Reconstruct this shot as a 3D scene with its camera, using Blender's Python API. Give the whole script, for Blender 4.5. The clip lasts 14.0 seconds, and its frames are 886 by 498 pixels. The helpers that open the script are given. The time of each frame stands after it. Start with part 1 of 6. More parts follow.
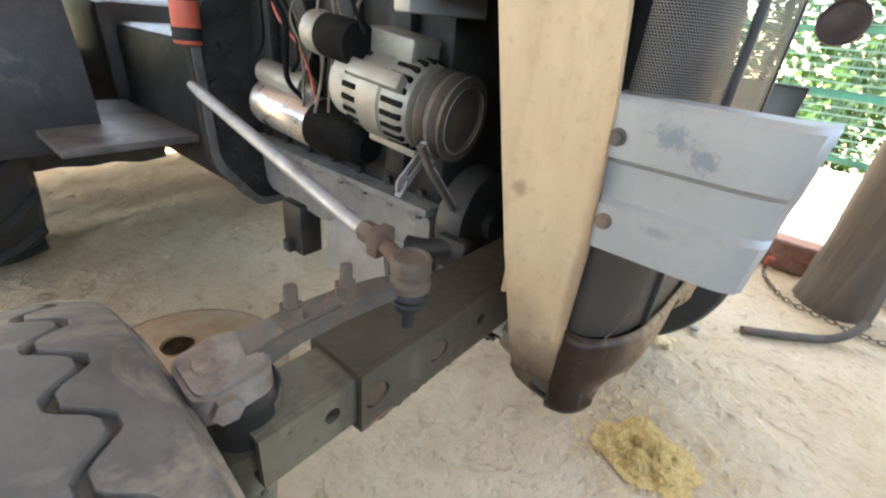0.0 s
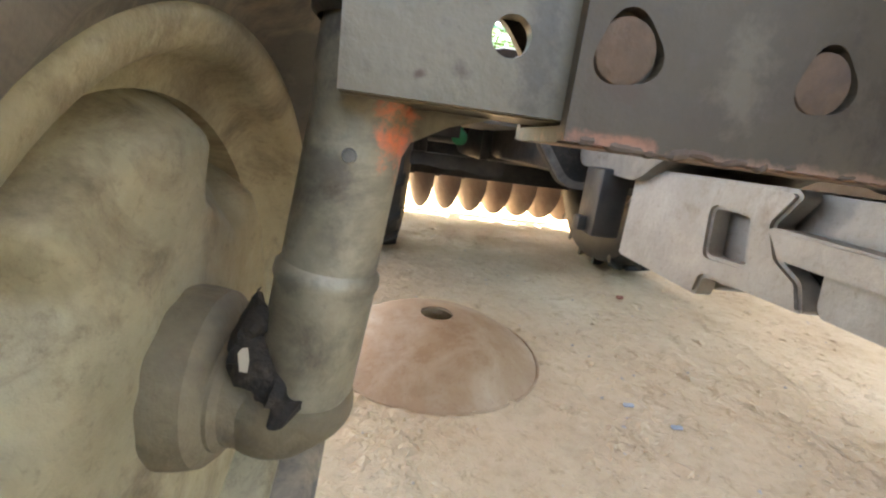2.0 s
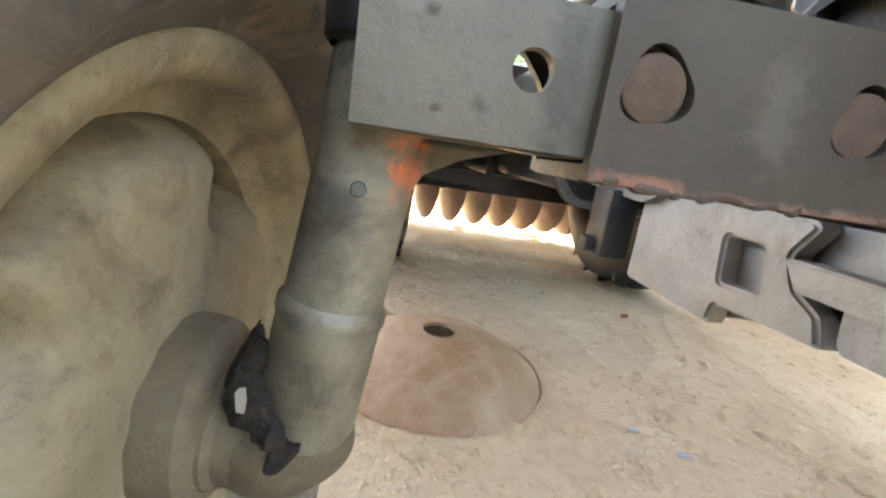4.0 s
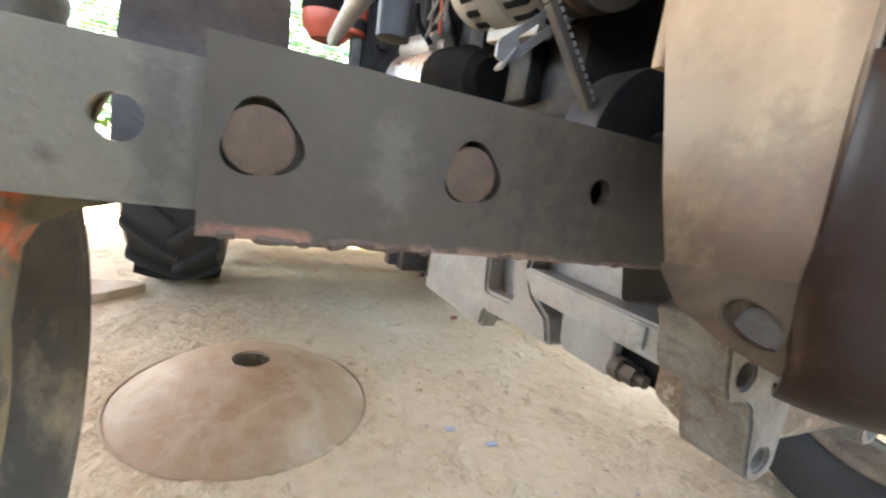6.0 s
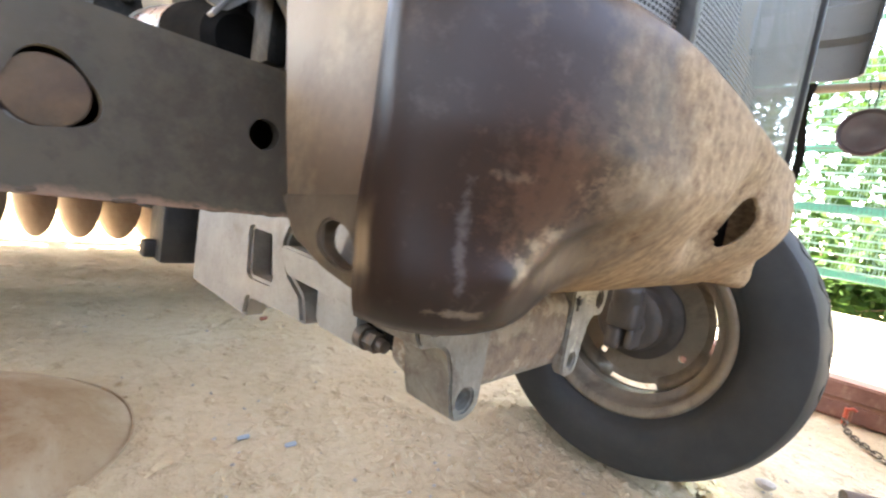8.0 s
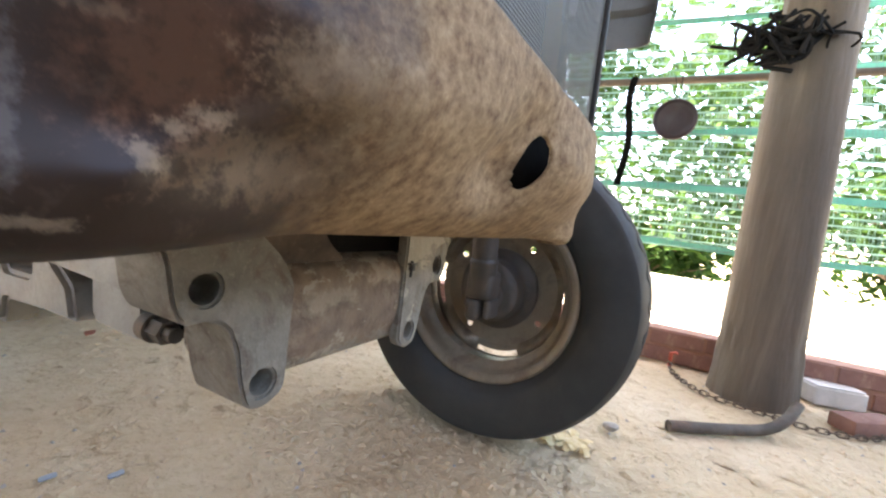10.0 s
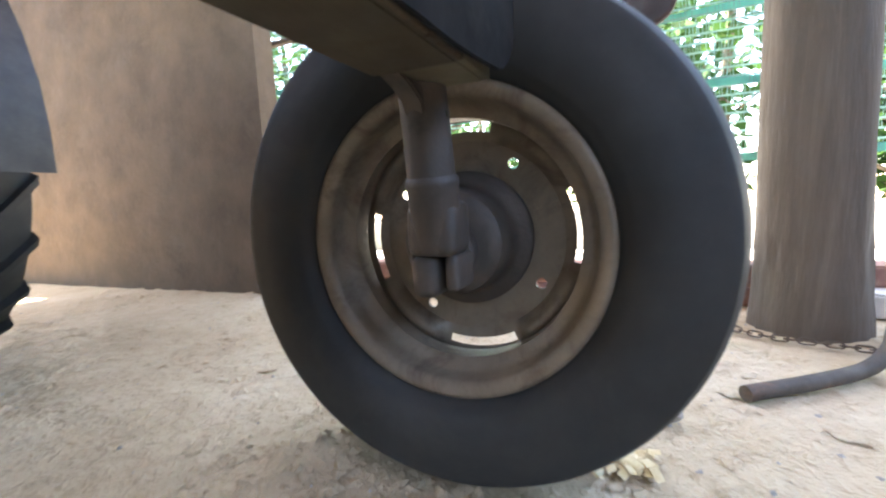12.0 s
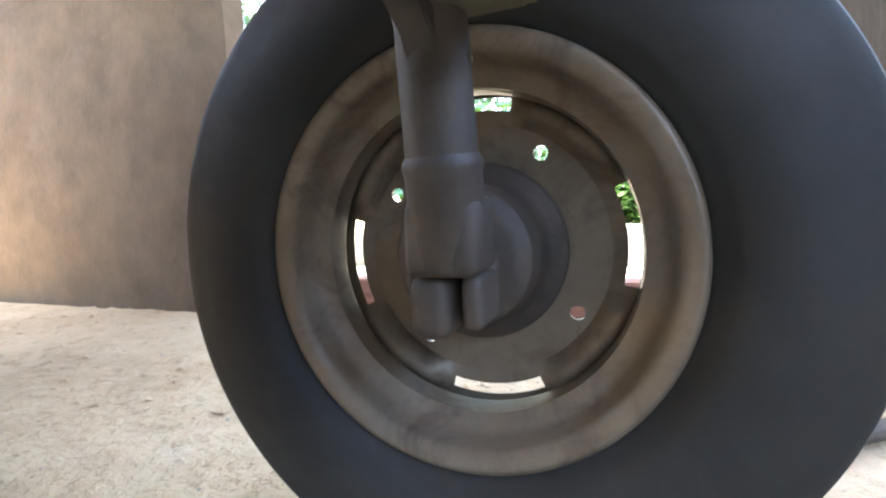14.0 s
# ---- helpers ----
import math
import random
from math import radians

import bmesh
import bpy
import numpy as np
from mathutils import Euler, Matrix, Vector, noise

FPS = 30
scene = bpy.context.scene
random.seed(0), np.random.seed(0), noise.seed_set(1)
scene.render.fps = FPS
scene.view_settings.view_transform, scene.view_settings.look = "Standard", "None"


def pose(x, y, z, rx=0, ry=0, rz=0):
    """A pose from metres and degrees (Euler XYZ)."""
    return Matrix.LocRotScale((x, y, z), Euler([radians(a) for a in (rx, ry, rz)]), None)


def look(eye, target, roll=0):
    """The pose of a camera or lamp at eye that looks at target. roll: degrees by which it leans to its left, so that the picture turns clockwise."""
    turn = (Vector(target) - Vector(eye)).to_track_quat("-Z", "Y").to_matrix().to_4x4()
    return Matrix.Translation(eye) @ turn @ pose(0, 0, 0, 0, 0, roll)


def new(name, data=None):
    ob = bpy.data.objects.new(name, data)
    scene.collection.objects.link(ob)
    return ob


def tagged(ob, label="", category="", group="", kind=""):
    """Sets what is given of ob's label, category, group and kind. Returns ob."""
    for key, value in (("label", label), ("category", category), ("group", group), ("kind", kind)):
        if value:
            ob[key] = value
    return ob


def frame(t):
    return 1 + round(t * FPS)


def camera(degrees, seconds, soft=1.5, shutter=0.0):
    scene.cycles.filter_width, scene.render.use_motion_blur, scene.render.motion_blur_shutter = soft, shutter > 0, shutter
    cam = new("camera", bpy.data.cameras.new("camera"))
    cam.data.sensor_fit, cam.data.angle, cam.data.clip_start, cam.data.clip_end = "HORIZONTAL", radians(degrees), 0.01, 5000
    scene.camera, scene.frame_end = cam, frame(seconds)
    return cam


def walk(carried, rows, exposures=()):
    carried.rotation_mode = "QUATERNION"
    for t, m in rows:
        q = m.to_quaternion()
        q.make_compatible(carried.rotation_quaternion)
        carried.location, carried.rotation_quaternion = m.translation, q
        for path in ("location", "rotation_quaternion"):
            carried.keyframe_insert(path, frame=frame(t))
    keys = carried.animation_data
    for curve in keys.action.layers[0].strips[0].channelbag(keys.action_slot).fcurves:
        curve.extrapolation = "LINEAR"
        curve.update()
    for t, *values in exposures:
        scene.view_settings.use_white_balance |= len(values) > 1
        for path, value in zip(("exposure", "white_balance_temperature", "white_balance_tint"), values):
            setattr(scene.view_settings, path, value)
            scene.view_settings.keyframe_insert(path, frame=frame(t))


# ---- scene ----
cam = camera(91.3, 14.0, 2.2, 0.3)
PATH = [
    (0, (-0.682, -0.251, 0.958), (0.718, 0.827, 0.022), 5.9),
    (0.5, (-0.621, -0.29, 0.895), (0.586, 1.061, 0.049), 6.4),
    (1, (-0.541, -0.273, 0.766), (0.137, 1.342, -0.2), 7.0),
    (1.3, (-0.547, -0.233, 0.641), (0.113, 1.536, -0.019), 7.9),
    (1.5, (-0.545, -0.222, 0.604), (-0.01, 1.608, 0.002), 8.0),
    (2, (-0.545, -0.204, 0.542), (-0.29, 1.719, 0.058), 7.6),
    (4.3, (-0.55, -0.185, 0.558), (-0.306, 1.754, 0.134), 9.0),
    (4.5, (-0.544, -0.182, 0.564), (-0.257, 1.754, 0.156), 9.0),
    (5, (-0.515, -0.18, 0.578), (-0.056, 1.729, 0.199), 9.1),
    (5.5, (-0.482, -0.193, 0.588), (0.179, 1.663, 0.243), 9.0),
    (6, (-0.452, -0.204, 0.587), (0.409, 1.574, 0.278), 8.8),
    (6.5, (-0.423, -0.213, 0.585), (0.632, 1.464, 0.308), 8.6),
    (7, (-0.414, -0.216, 0.587), (0.802, 1.353, 0.342), 8.7),
    (7.5, (-0.391, -0.229, 0.574), (0.951, 1.235, 0.345), 9.0),
    (8, (-0.359, -0.247, 0.571), (1.098, 1.108, 0.37), 9.0),
    (8.5, (-0.331, -0.267, 0.569), (1.214, 0.99, 0.388), 9.1),
    (9, (-0.31, -0.279, 0.571), (1.308, 0.886, 0.408), 8.9),
    (9.2, (-0.305, -0.281, 0.572), (1.346, 0.838, 0.419), 8.6),
    (11.3, (-0.182, -0.238, 0.474), (1.651, 0.528, 0.244), 5.1),
    (11.5, (-0.092, -0.214, 0.465), (1.720, 0.604, 0.243), 5.4),
    (11.7, (-0.02, -0.205, 0.456), (1.775, 0.66, 0.222), 2.5),
    (12, (0.134, -0.124, 0.436), (1.959, 0.660, 0.202), -3.2),
    (12.5, (0.234, -0.045, 0.423), (2.104, 0.628, 0.197), -2.7),
    (13, (0.282, -0.032, 0.418), (2.162, 0.629, 0.248), -2.9),
    (13.5, (0.282, -0.032, 0.418), (2.155, 0.654, 0.266), -3.0),
    (14, (0.282, -0.032, 0.418), (2.147, 0.672, 0.253), -2.5),
]
walk(cam, [(t, look(eye, target, roll)) for t, eye, target, roll in PATH], [(0.0, 4.28, 8000, 11), (1.0, 4.4, 8100, 11), (1.5, 4.75, 8400, 16), (2.0, 4.70, 8600, 17), (5.0, 4.84, 8000, 15), (7.0, 4.88, 8100, 15), (7.6, 4.90, 8200, 16), (9.0, 4.48, 8300, 17), (11.4, 4.15, 7200, 17), (12.0, 4.3, 7000, 16), (12.5, 4.65, 6900, 14), (14.0, 4.7, 6900, 14)])

# ---- world, sun ----
SUN_EL, SUN_AZ = radians(68), radians(15)
world = bpy.data.worlds.new("sky")
scene.world = world
world.use_nodes = True
wn = world.node_tree.nodes
sky = wn.new("ShaderNodeTexSky")
sky.sky_type, sky.sun_disc = "NISHITA", False
sky.sun_elevation, sky.sun_rotation = SUN_EL, SUN_AZ
world.node_tree.links.new(sky.outputs[0], wn["Background"].inputs[0])
wn["Background"].inputs[1].default_value = 0.15
sun = new("sun", bpy.data.lights.new("sun", "SUN"))
sun.data.energy, sun.data.angle, sun.data.color = 4.5, radians(0.6), (1.0, 0.95, 0.86)
sun_dir = Vector((math.sin(SUN_AZ) * math.cos(SUN_EL), math.cos(SUN_AZ) * math.cos(SUN_EL), math.sin(SUN_EL)))
sun.matrix_world = look(sun_dir * 20, (0, 0, 0))


# ---- materials ----
def ramp(nt, src, stops):
    r = nt.nodes.new("ShaderNodeValToRGB")
    el = r.color_ramp.elements
    while len(el) < len(stops):
        el.new(0.5)
    for e, (p, c) in zip(el, stops):
        e.position, e.color = p, (*c, 1) if len(c) == 3 else c
    nt.links.new(src, r.inputs[0])
    return r.outputs[0]


def noise_tex(nt, scale, detail=5.0, rough=0.6, stretch=(1, 1, 1), distort=0.0):
    co = nt.nodes.new("ShaderNodeTexCoord")
    mp = nt.nodes.new("ShaderNodeMapping")
    mp.inputs["Scale"].default_value = stretch
    n = nt.nodes.new("ShaderNodeTexNoise")
    n.inputs["Scale"].default_value, n.inputs["Detail"].default_value = scale, detail
    n.inputs["Roughness"].default_value, n.inputs["Distortion"].default_value = rough, distort
    nt.links.new(co.outputs["Object"], mp.inputs[0])
    nt.links.new(mp.outputs[0], n.inputs["Vector"])
    return n.outputs["Fac"]


def mix(nt, fac, a, b):
    m = nt.nodes.new("ShaderNodeMix")
    m.data_type = "RGBA"
    for sock, v in ((m.inputs[0], fac), (m.inputs[6], a), (m.inputs[7], b)):
        if isinstance(v, (int, float)):
            sock.default_value = v
        elif isinstance(v, tuple):
            sock.default_value = (*v, 1)
        else:
            nt.links.new(v, sock)
    return m.outputs[2]


def mat(name, c1, c2, rough=0.6, metal=0.0, scale=12.0, stain=None, stain_scale=3.0, stain_edge=(0.5, 0.66), bump=0.2,
        bump_scale=120.0, bump_dist=0.002, fine=None, rough_var=0.15, stretch=(1, 1, 1), spec=0.5):
    """A surface of two close colours, an overlay of stains, and fine relief."""
    m = bpy.data.materials.new(name)
    m.use_nodes = True
    nt = m.node_tree
    b = nt.nodes["Principled BSDF"]
    base = ramp(nt, noise_tex(nt, scale, 6, 0.65, stretch), [(0.3, c1), (0.7, c2)])
    if stain:
        f = ramp(nt, noise_tex(nt, stain_scale, 8, 0.7, stretch, 0.6), [(stain_edge[0], (0, 0, 0)), (stain_edge[1], (1, 1, 1))])
        base = mix(nt, f, base, stain)
    if fine:
        f = ramp(nt, noise_tex(nt, scale * 9, 4, 0.7), [(0.56, (0, 0, 0)), (0.78, (0.55, 0.55, 0.55))])
        base = mix(nt, f, base, fine)
    nt.links.new(base, b.inputs["Base Color"])
    rr = nt.nodes.new("ShaderNodeMapRange")
    rr.inputs["To Min"].default_value, rr.inputs["To Max"].default_value = max(0.05, rough - rough_var), min(1, rough + rough_var)
    nt.links.new(noise_tex(nt, scale * 2.3, 4), rr.inputs["Value"])
    nt.links.new(rr.outputs[0], b.inputs["Roughness"])
    b.inputs["Metallic"].default_value = metal
    b.inputs["Specular IOR Level"].default_value = spec
    bp = nt.nodes.new("ShaderNodeBump")
    bp.inputs["Strength"].default_value, bp.inputs["Distance"].default_value = bump, bump_dist
    nt.links.new(noise_tex(nt, bump_scale, 5, 0.6, stretch), bp.inputs["Height"])
    nt.links.new(bp.outputs[0], b.inputs["Normal"])
    return m


def spot(nt, centre, size, ragged=0.5, scale=60.0, edge=(0.35, 1.15)):
    """A ragged patch round a place, 1 inside and 0 outside."""
    co = nt.nodes.new("ShaderNodeTexCoord")
    mp = nt.nodes.new("ShaderNodeMapping")
    mp.vector_type = "TEXTURE"
    mp.inputs["Location"].default_value, mp.inputs["Scale"].default_value = centre, size
    nt.links.new(co.outputs["Object"], mp.inputs[0])
    ln = nt.nodes.new("ShaderNodeVectorMath")
    ln.operation = "LENGTH"
    nt.links.new(mp.outputs[0], ln.inputs[0])
    ad = nt.nodes.new("ShaderNodeMath")
    ad.operation = "MULTIPLY_ADD"
    ad.inputs[1].default_value = 4 * ragged
    nt.links.new(noise_tex(nt, scale, 7, 0.72), ad.inputs[0])
    nt.links.new(ln.outputs["Value"], ad.inputs[2])
    lo = nt.nodes.new("ShaderNodeMath")
    lo.operation = "SUBTRACT"
    lo.inputs[1].default_value = 2 * ragged
    nt.links.new(ad.outputs[0], lo.inputs[0])
    return ramp(nt, lo.outputs[0], [(0.0, (1, 1, 1)), (edge[0], (1, 1, 1)), (edge[1], (0, 0, 0))])


def patches(m, items, scale=60.0, ragged=0.8):
    """Lays ragged patches (centre, size, colour, strength) over a material's colour."""
    nt = m.node_tree
    p = nt.nodes["Principled BSDF"]
    for centre, size, colour, strength in items:
        f = spot(nt, centre, size, ragged, scale)
        mm = nt.nodes.new("ShaderNodeMath")
        mm.operation = "MULTIPLY"
        mm.inputs[1].default_value = strength
        nt.links.new(f, mm.inputs[0])
        nt.links.new(mix(nt, mm.outputs[0], p.inputs["Base Color"].links[0].from_socket, colour), p.inputs["Base Color"])
    return m


def flakes(m, colour, middle, spread, scale=42.0):
    """Remnants of old paint with crisp torn edges, more of them away from a middle height."""
    nt = m.node_tree
    p = nt.nodes["Principled BSDF"]
    co = nt.nodes.new("ShaderNodeTexCoord")
    sep = nt.nodes.new("ShaderNodeSeparateXYZ")
    nt.links.new(co.outputs["Object"], sep.inputs[0])
    last = sep.outputs[2]
    for op, v in (("SUBTRACT", middle), ("ABSOLUTE", 0.0), ("MULTIPLY", 0.22 / spread)):
        n = nt.nodes.new("ShaderNodeMath")
        n.operation = op
        n.inputs[1].default_value = v
        nt.links.new(last, n.inputs[0])
        last = n.outputs[0]
    add = nt.nodes.new("ShaderNodeMath")
    add.operation = "ADD"
    nt.links.new(last, add.inputs[0])
    nt.links.new(noise_tex(nt, scale, 8, 0.66, (0.8, 1, 1), 0.35), add.inputs[1])
    f = ramp(nt, add.outputs[0], [(0.655, (0, 0, 0)), (0.685, (0.85, 0.85, 0.85))])
    nt.links.new(mix(nt, f, p.inputs["Base Color"].links[0].from_socket, colour), p.inputs["Base Color"])
    return m


def floor_mat():
    m = bpy.data.materials.new("dusty_floor")
    m.use_nodes = True
    nt = m.node_tree
    p = nt.nodes["Principled BSDF"]
    base = ramp(nt, noise_tex(nt, 1.1, 7, 0.65), [(0.32, (0.42, 0.31, 0.185)), (0.52, (0.53, 0.415, 0.265)), (0.70, (0.60, 0.495, 0.345))])
    grain = ramp(nt, noise_tex(nt, 30, 6, 0.75), [(0.34, (0.86, 0.84, 0.81)), (0.52, (1, 1, 1)), (0.75, (1.04, 1.04, 1.03))])
    chips = ramp(nt, noise_tex(nt, 11, 8, 0.78, (1, 1, 1), 1.2), [(0.36, (0.66, 0.62, 0.56)), (0.43, (1, 1, 1))])
    for f in (grain, chips):
        mm = nt.nodes.new("ShaderNodeMix")
        mm.data_type, mm.blend_type = "RGBA", "MULTIPLY"
        mm.inputs[0].default_value = 0.8
        nt.links.new(base, mm.inputs[6])
        nt.links.new(f, mm.inputs[7])
        base = mm.outputs[2]
    nt.links.new(base, p.inputs["Base Color"])
    p.inputs["Roughness"].default_value = 0.93
    last = None
    for scale, dist, det in ((7, 0.04, 5), (30, 0.014, 5), (110, 0.0025, 3)):
        bp = nt.nodes.new("ShaderNodeBump")
        bp.inputs["Strength"].default_value, bp.inputs["Distance"].default_value = 0.9, dist
        nt.links.new(noise_tex(nt, scale, det, 0.62, (1, 1, 1), 0.15), bp.inputs["Height"])
        if last:
            nt.links.new(last, bp.inputs["Normal"])
        last = bp.outputs[0]
    nt.links.new(last, p.inputs["Normal"])
    return m


M_FLOOR = floor_mat()
# first patch paints the sleeve's shadow on the inner tube; the others are spots
M_BEAM = patches(mat("grey_beam_paint", (0.112, 0.100, 0.068), (0.165, 0.148, 0.102), 0.45, 0.1, 8, (0.28, 0.25, 0.175), 12.0, (0.58, 0.76), 0.3, 70, 0.003, (0.09, 0.075, 0.06), spec=0.35), [
    ((-0.484, 0.0, 0.59), (0.012, 0.2, 0.06), (0.05, 0.045, 0.034), 0.6), ((-0.545, 0.0, 0.608), (0.004, 0.2, 0.004), (0.05, 0.042, 0.03), 0.8), ((-0.538, 0.0, 0.570), (0.004, 0.2, 0.003), (0.07, 0.045, 0.03), 0.8), ((-0.519, 0.0, 0.574), (0.006, 0.2, 0.005), (0.06, 0.05, 0.038), 0.6)], 90, 0.6)
# first patch puts the shade on the beam's inboard end into its colour
M_OUTERBEAM = patches(mat("grey_outer_beam_paint", (0.056, 0.046, 0.030), (0.092, 0.077, 0.051), 0.58, 0.05, 8, (0.062, 0.052, 0.042), 7.0, (0.5, 0.75), 0.3, 70, 0.003, (0.09, 0.075, 0.06), spec=0.28), [
    ((-0.22, 0.0, 0.590), (0.12, 0.2, 0.07), (0.044, 0.032, 0.022), 0.8), ((-0.385, 0.0, 0.588), (0.016, 0.2, 0.030), (0.19, 0.17, 0.115), 0.3), ((-0.342, 0.0, 0.588), (0.022, 0.2, 0.024), (0.055, 0.042, 0.03), 0.6), ((-0.445, 0.0, 0.575), (0.016, 0.2, 0.007), (0.07, 0.048, 0.032), 0.6), ((-0.253, 0.0, 0.594), (0.016, 0.2, 0.014), (0.05, 0.04, 0.03), 0.6),
    ((-0.440, 0.0, 0.550), (0.028, 0.2, 0.006), (0.30, 0.135, 0.08), 0.7), ((-0.33, 0.0, 0.548), (0.12, 0.2, 0.005), (0.27, 0.16, 0.105), 0.7), ((-0.2, 0.0, 0.548), (0.1, 0.2, 0.004), (0.22, 0.14, 0.10), 0.6)], 70, 0.7)
# fourth patch darkens the top; the last paints the shaded outer side
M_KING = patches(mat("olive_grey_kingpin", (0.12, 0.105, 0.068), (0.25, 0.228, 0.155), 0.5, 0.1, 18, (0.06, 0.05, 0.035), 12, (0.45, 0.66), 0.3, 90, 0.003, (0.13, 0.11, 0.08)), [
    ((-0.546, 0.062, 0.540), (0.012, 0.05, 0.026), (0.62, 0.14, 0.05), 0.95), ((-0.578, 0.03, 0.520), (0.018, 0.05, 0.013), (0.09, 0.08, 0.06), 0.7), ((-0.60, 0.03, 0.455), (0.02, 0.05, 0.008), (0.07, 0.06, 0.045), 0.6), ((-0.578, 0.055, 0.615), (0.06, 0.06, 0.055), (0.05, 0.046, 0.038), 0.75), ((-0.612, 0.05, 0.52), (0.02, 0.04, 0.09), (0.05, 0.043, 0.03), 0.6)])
M_KNUCKLE = mat("greasy_grey_knuckle", (0.055, 0.053, 0.045), (0.20, 0.19, 0.15), 0.5, 0.1, 16, (0.02, 0.02, 0.018), 14, (0.5, 0.62), 0.5, 60, 0.006, (0.25, 0.22, 0.16))
M_RUST = mat("rusty_steel", (0.066, 0.047, 0.032), (0.128, 0.093, 0.064), 0.85, 0.1, 25, (0.10, 0.06, 0.04), 9, (0.5, 0.65), 0.5, 160, 0.002)
M_CAP = mat("dusty_cast_cap", (0.13, 0.108, 0.085), (0.25, 0.212, 0.168), 0.75, 0.05, 26, (0.10, 0.062, 0.042), 18, (0.5, 0.68), 0.45, 110, 0.003, (0.30, 0.26, 0.20))
M_DIRTY = mat("dirty_steel", (0.060, 0.049, 0.038), (0.118, 0.099, 0.078), 0.7, 0.2, 18, (0.20, 0.11, 0.07), 7, (0.55, 0.7), 0.35, 150, 0.002)
# first patch darkens the lower panel: grime and shade in one colour
M_TAN = patches(mat("faded_tan_paint", (0.355, 0.245, 0.138), (0.47, 0.345, 0.21), 0.55, 0, 9, (0.25, 0.145, 0.07), 13, (0.47, 0.86), 0.15, 110, 0.001, (0.22, 0.13, 0.07), stretch=(1, 1, 0.35)), [
    ((-0.27, -0.10, 0.550), (0.2, 0.08, 0.085), (0.085, 0.052, 0.029), 0.92), ((-0.27, -0.06, 0.63), (0.2, 0.05, 0.06), (0.17, 0.105, 0.06), 0.5), ((-0.27, -0.10, 0.60), (0.2, 0.03, 0.03), (0.20, 0.13, 0.08), 0.6),
    ((-0.27, -0.03, 0.80), (0.2, 0.012, 0.012), (0.16, 0.09, 0.05), 0.7), ((-0.27, -0.02, 0.70), (0.2, 0.008, 0.02), (0.2, 0.12, 0.07), 0.7), ((-0.27, -0.12, 0.75), (0.2, 0.012, 0.2), (0.16, 0.09, 0.05), 0.6)], 40, 0.3)
def cowl_mat():
    """Dark brown paint; tan dust in blotches and smears, its rise along x also standing for the light; scraped pale
    scratches.
    """
    m = mat("brown_cowl_paint", (0.020, 0.011, 0.0075), (0.040, 0.022, 0.014), 0.40, 0.0, 9, (0.085, 0.042, 0.026), 8, (0.54, 0.82), 0.12, 70, 0.001, (0.09, 0.06, 0.042))
    nt = m.node_tree
    p = nt.nodes["Principled BSDF"]
    paint = p.inputs["Base Color"].links[0].from_socket
    co = nt.nodes.new("ShaderNodeTexCoord")
    sep = nt.nodes.new("ShaderNodeSeparateXYZ")
    nt.links.new(co.outputs["Object"], sep.inputs[0])
    # dust grows along x; the cowl's dark and lit sides are painted in with it
    along = nt.nodes.new("ShaderNodeMapRange")
    along.inputs["From Min"].default_value, along.inputs["From Max"].default_value = -0.248, -0.125
    along.inputs["To Min"].default_value, along.inputs["To Max"].default_value = 0.0, 0.62
    nt.links.new(sep.outputs[0], along.inputs["Value"])
    rise = nt.nodes.new("ShaderNodeMath")
    rise.operation = "MULTIPLY_ADD"
    rise.inputs[1].default_value, rise.inputs[2].default_value = 1.6, -0.96
    nt.links.new(sep.outputs[2], rise.inputs[0])
    speck = nt.nodes.new("ShaderNodeMath")
    speck.operation = "MULTIPLY_ADD"
    speck.inputs[1].default_value, speck.inputs[2].default_value = 0.66, 0.17
    nt.links.new(noise_tex(nt, 38, 9, 0.70, (1, 0.6, 1), 0.3), speck.inputs[0])
    total = along.outputs[0]
    for extra in (rise.outputs[0], speck.outputs[0]):
        mixed = nt.nodes.new("ShaderNodeMath")
        mixed.operation = "ADD"
        nt.links.new(total, mixed.inputs[0])
        nt.links.new(extra, mixed.inputs[1])
        total = mixed.outputs[0]
    f = ramp(nt, total, [(0.62, (0, 0, 0)), (0.84, (0.5, 0.5, 0.5)), (1.1, (0.9, 0.9, 0.9))])
    dust = ramp(nt, noise_tex(nt, 110, 8, 0.78, (1, 0.6, 1)), [(0.36, (0.13, 0.076, 0.041)), (0.50, (0.25, 0.165, 0.091)), (0.66, (0.38, 0.275, 0.165))])
    col = mix(nt, f, paint, dust)
    chips = ramp(nt, noise_tex(nt, 85, 6, 0.7, (1.1, 0.6, 0.8)), [(0.63, (0, 0, 0)), (0.71, (0.55, 0.55, 0.55))])
    col = mix(nt, chips, col, (0.085, 0.052, 0.036))
    nt.links.new(col, p.inputs["Base Color"])
    rr = nt.nodes.new("ShaderNodeMapRange")
    rr.inputs["To Min"].default_value, rr.inputs["To Max"].default_value = 0.36, 0.85
    p.inputs["Specular IOR Level"].default_value = 0.22
    nt.links.new(f, rr.inputs["Value"])
    nt.links.new(rr.outputs[0], p.inputs["Roughness"])
    # tan patches paint the lit crease, the dark one at -0.207 the dent's shade
    dark = (0.05, 0.032, 0.024)
    tan = (0.30, 0.225, 0.15)
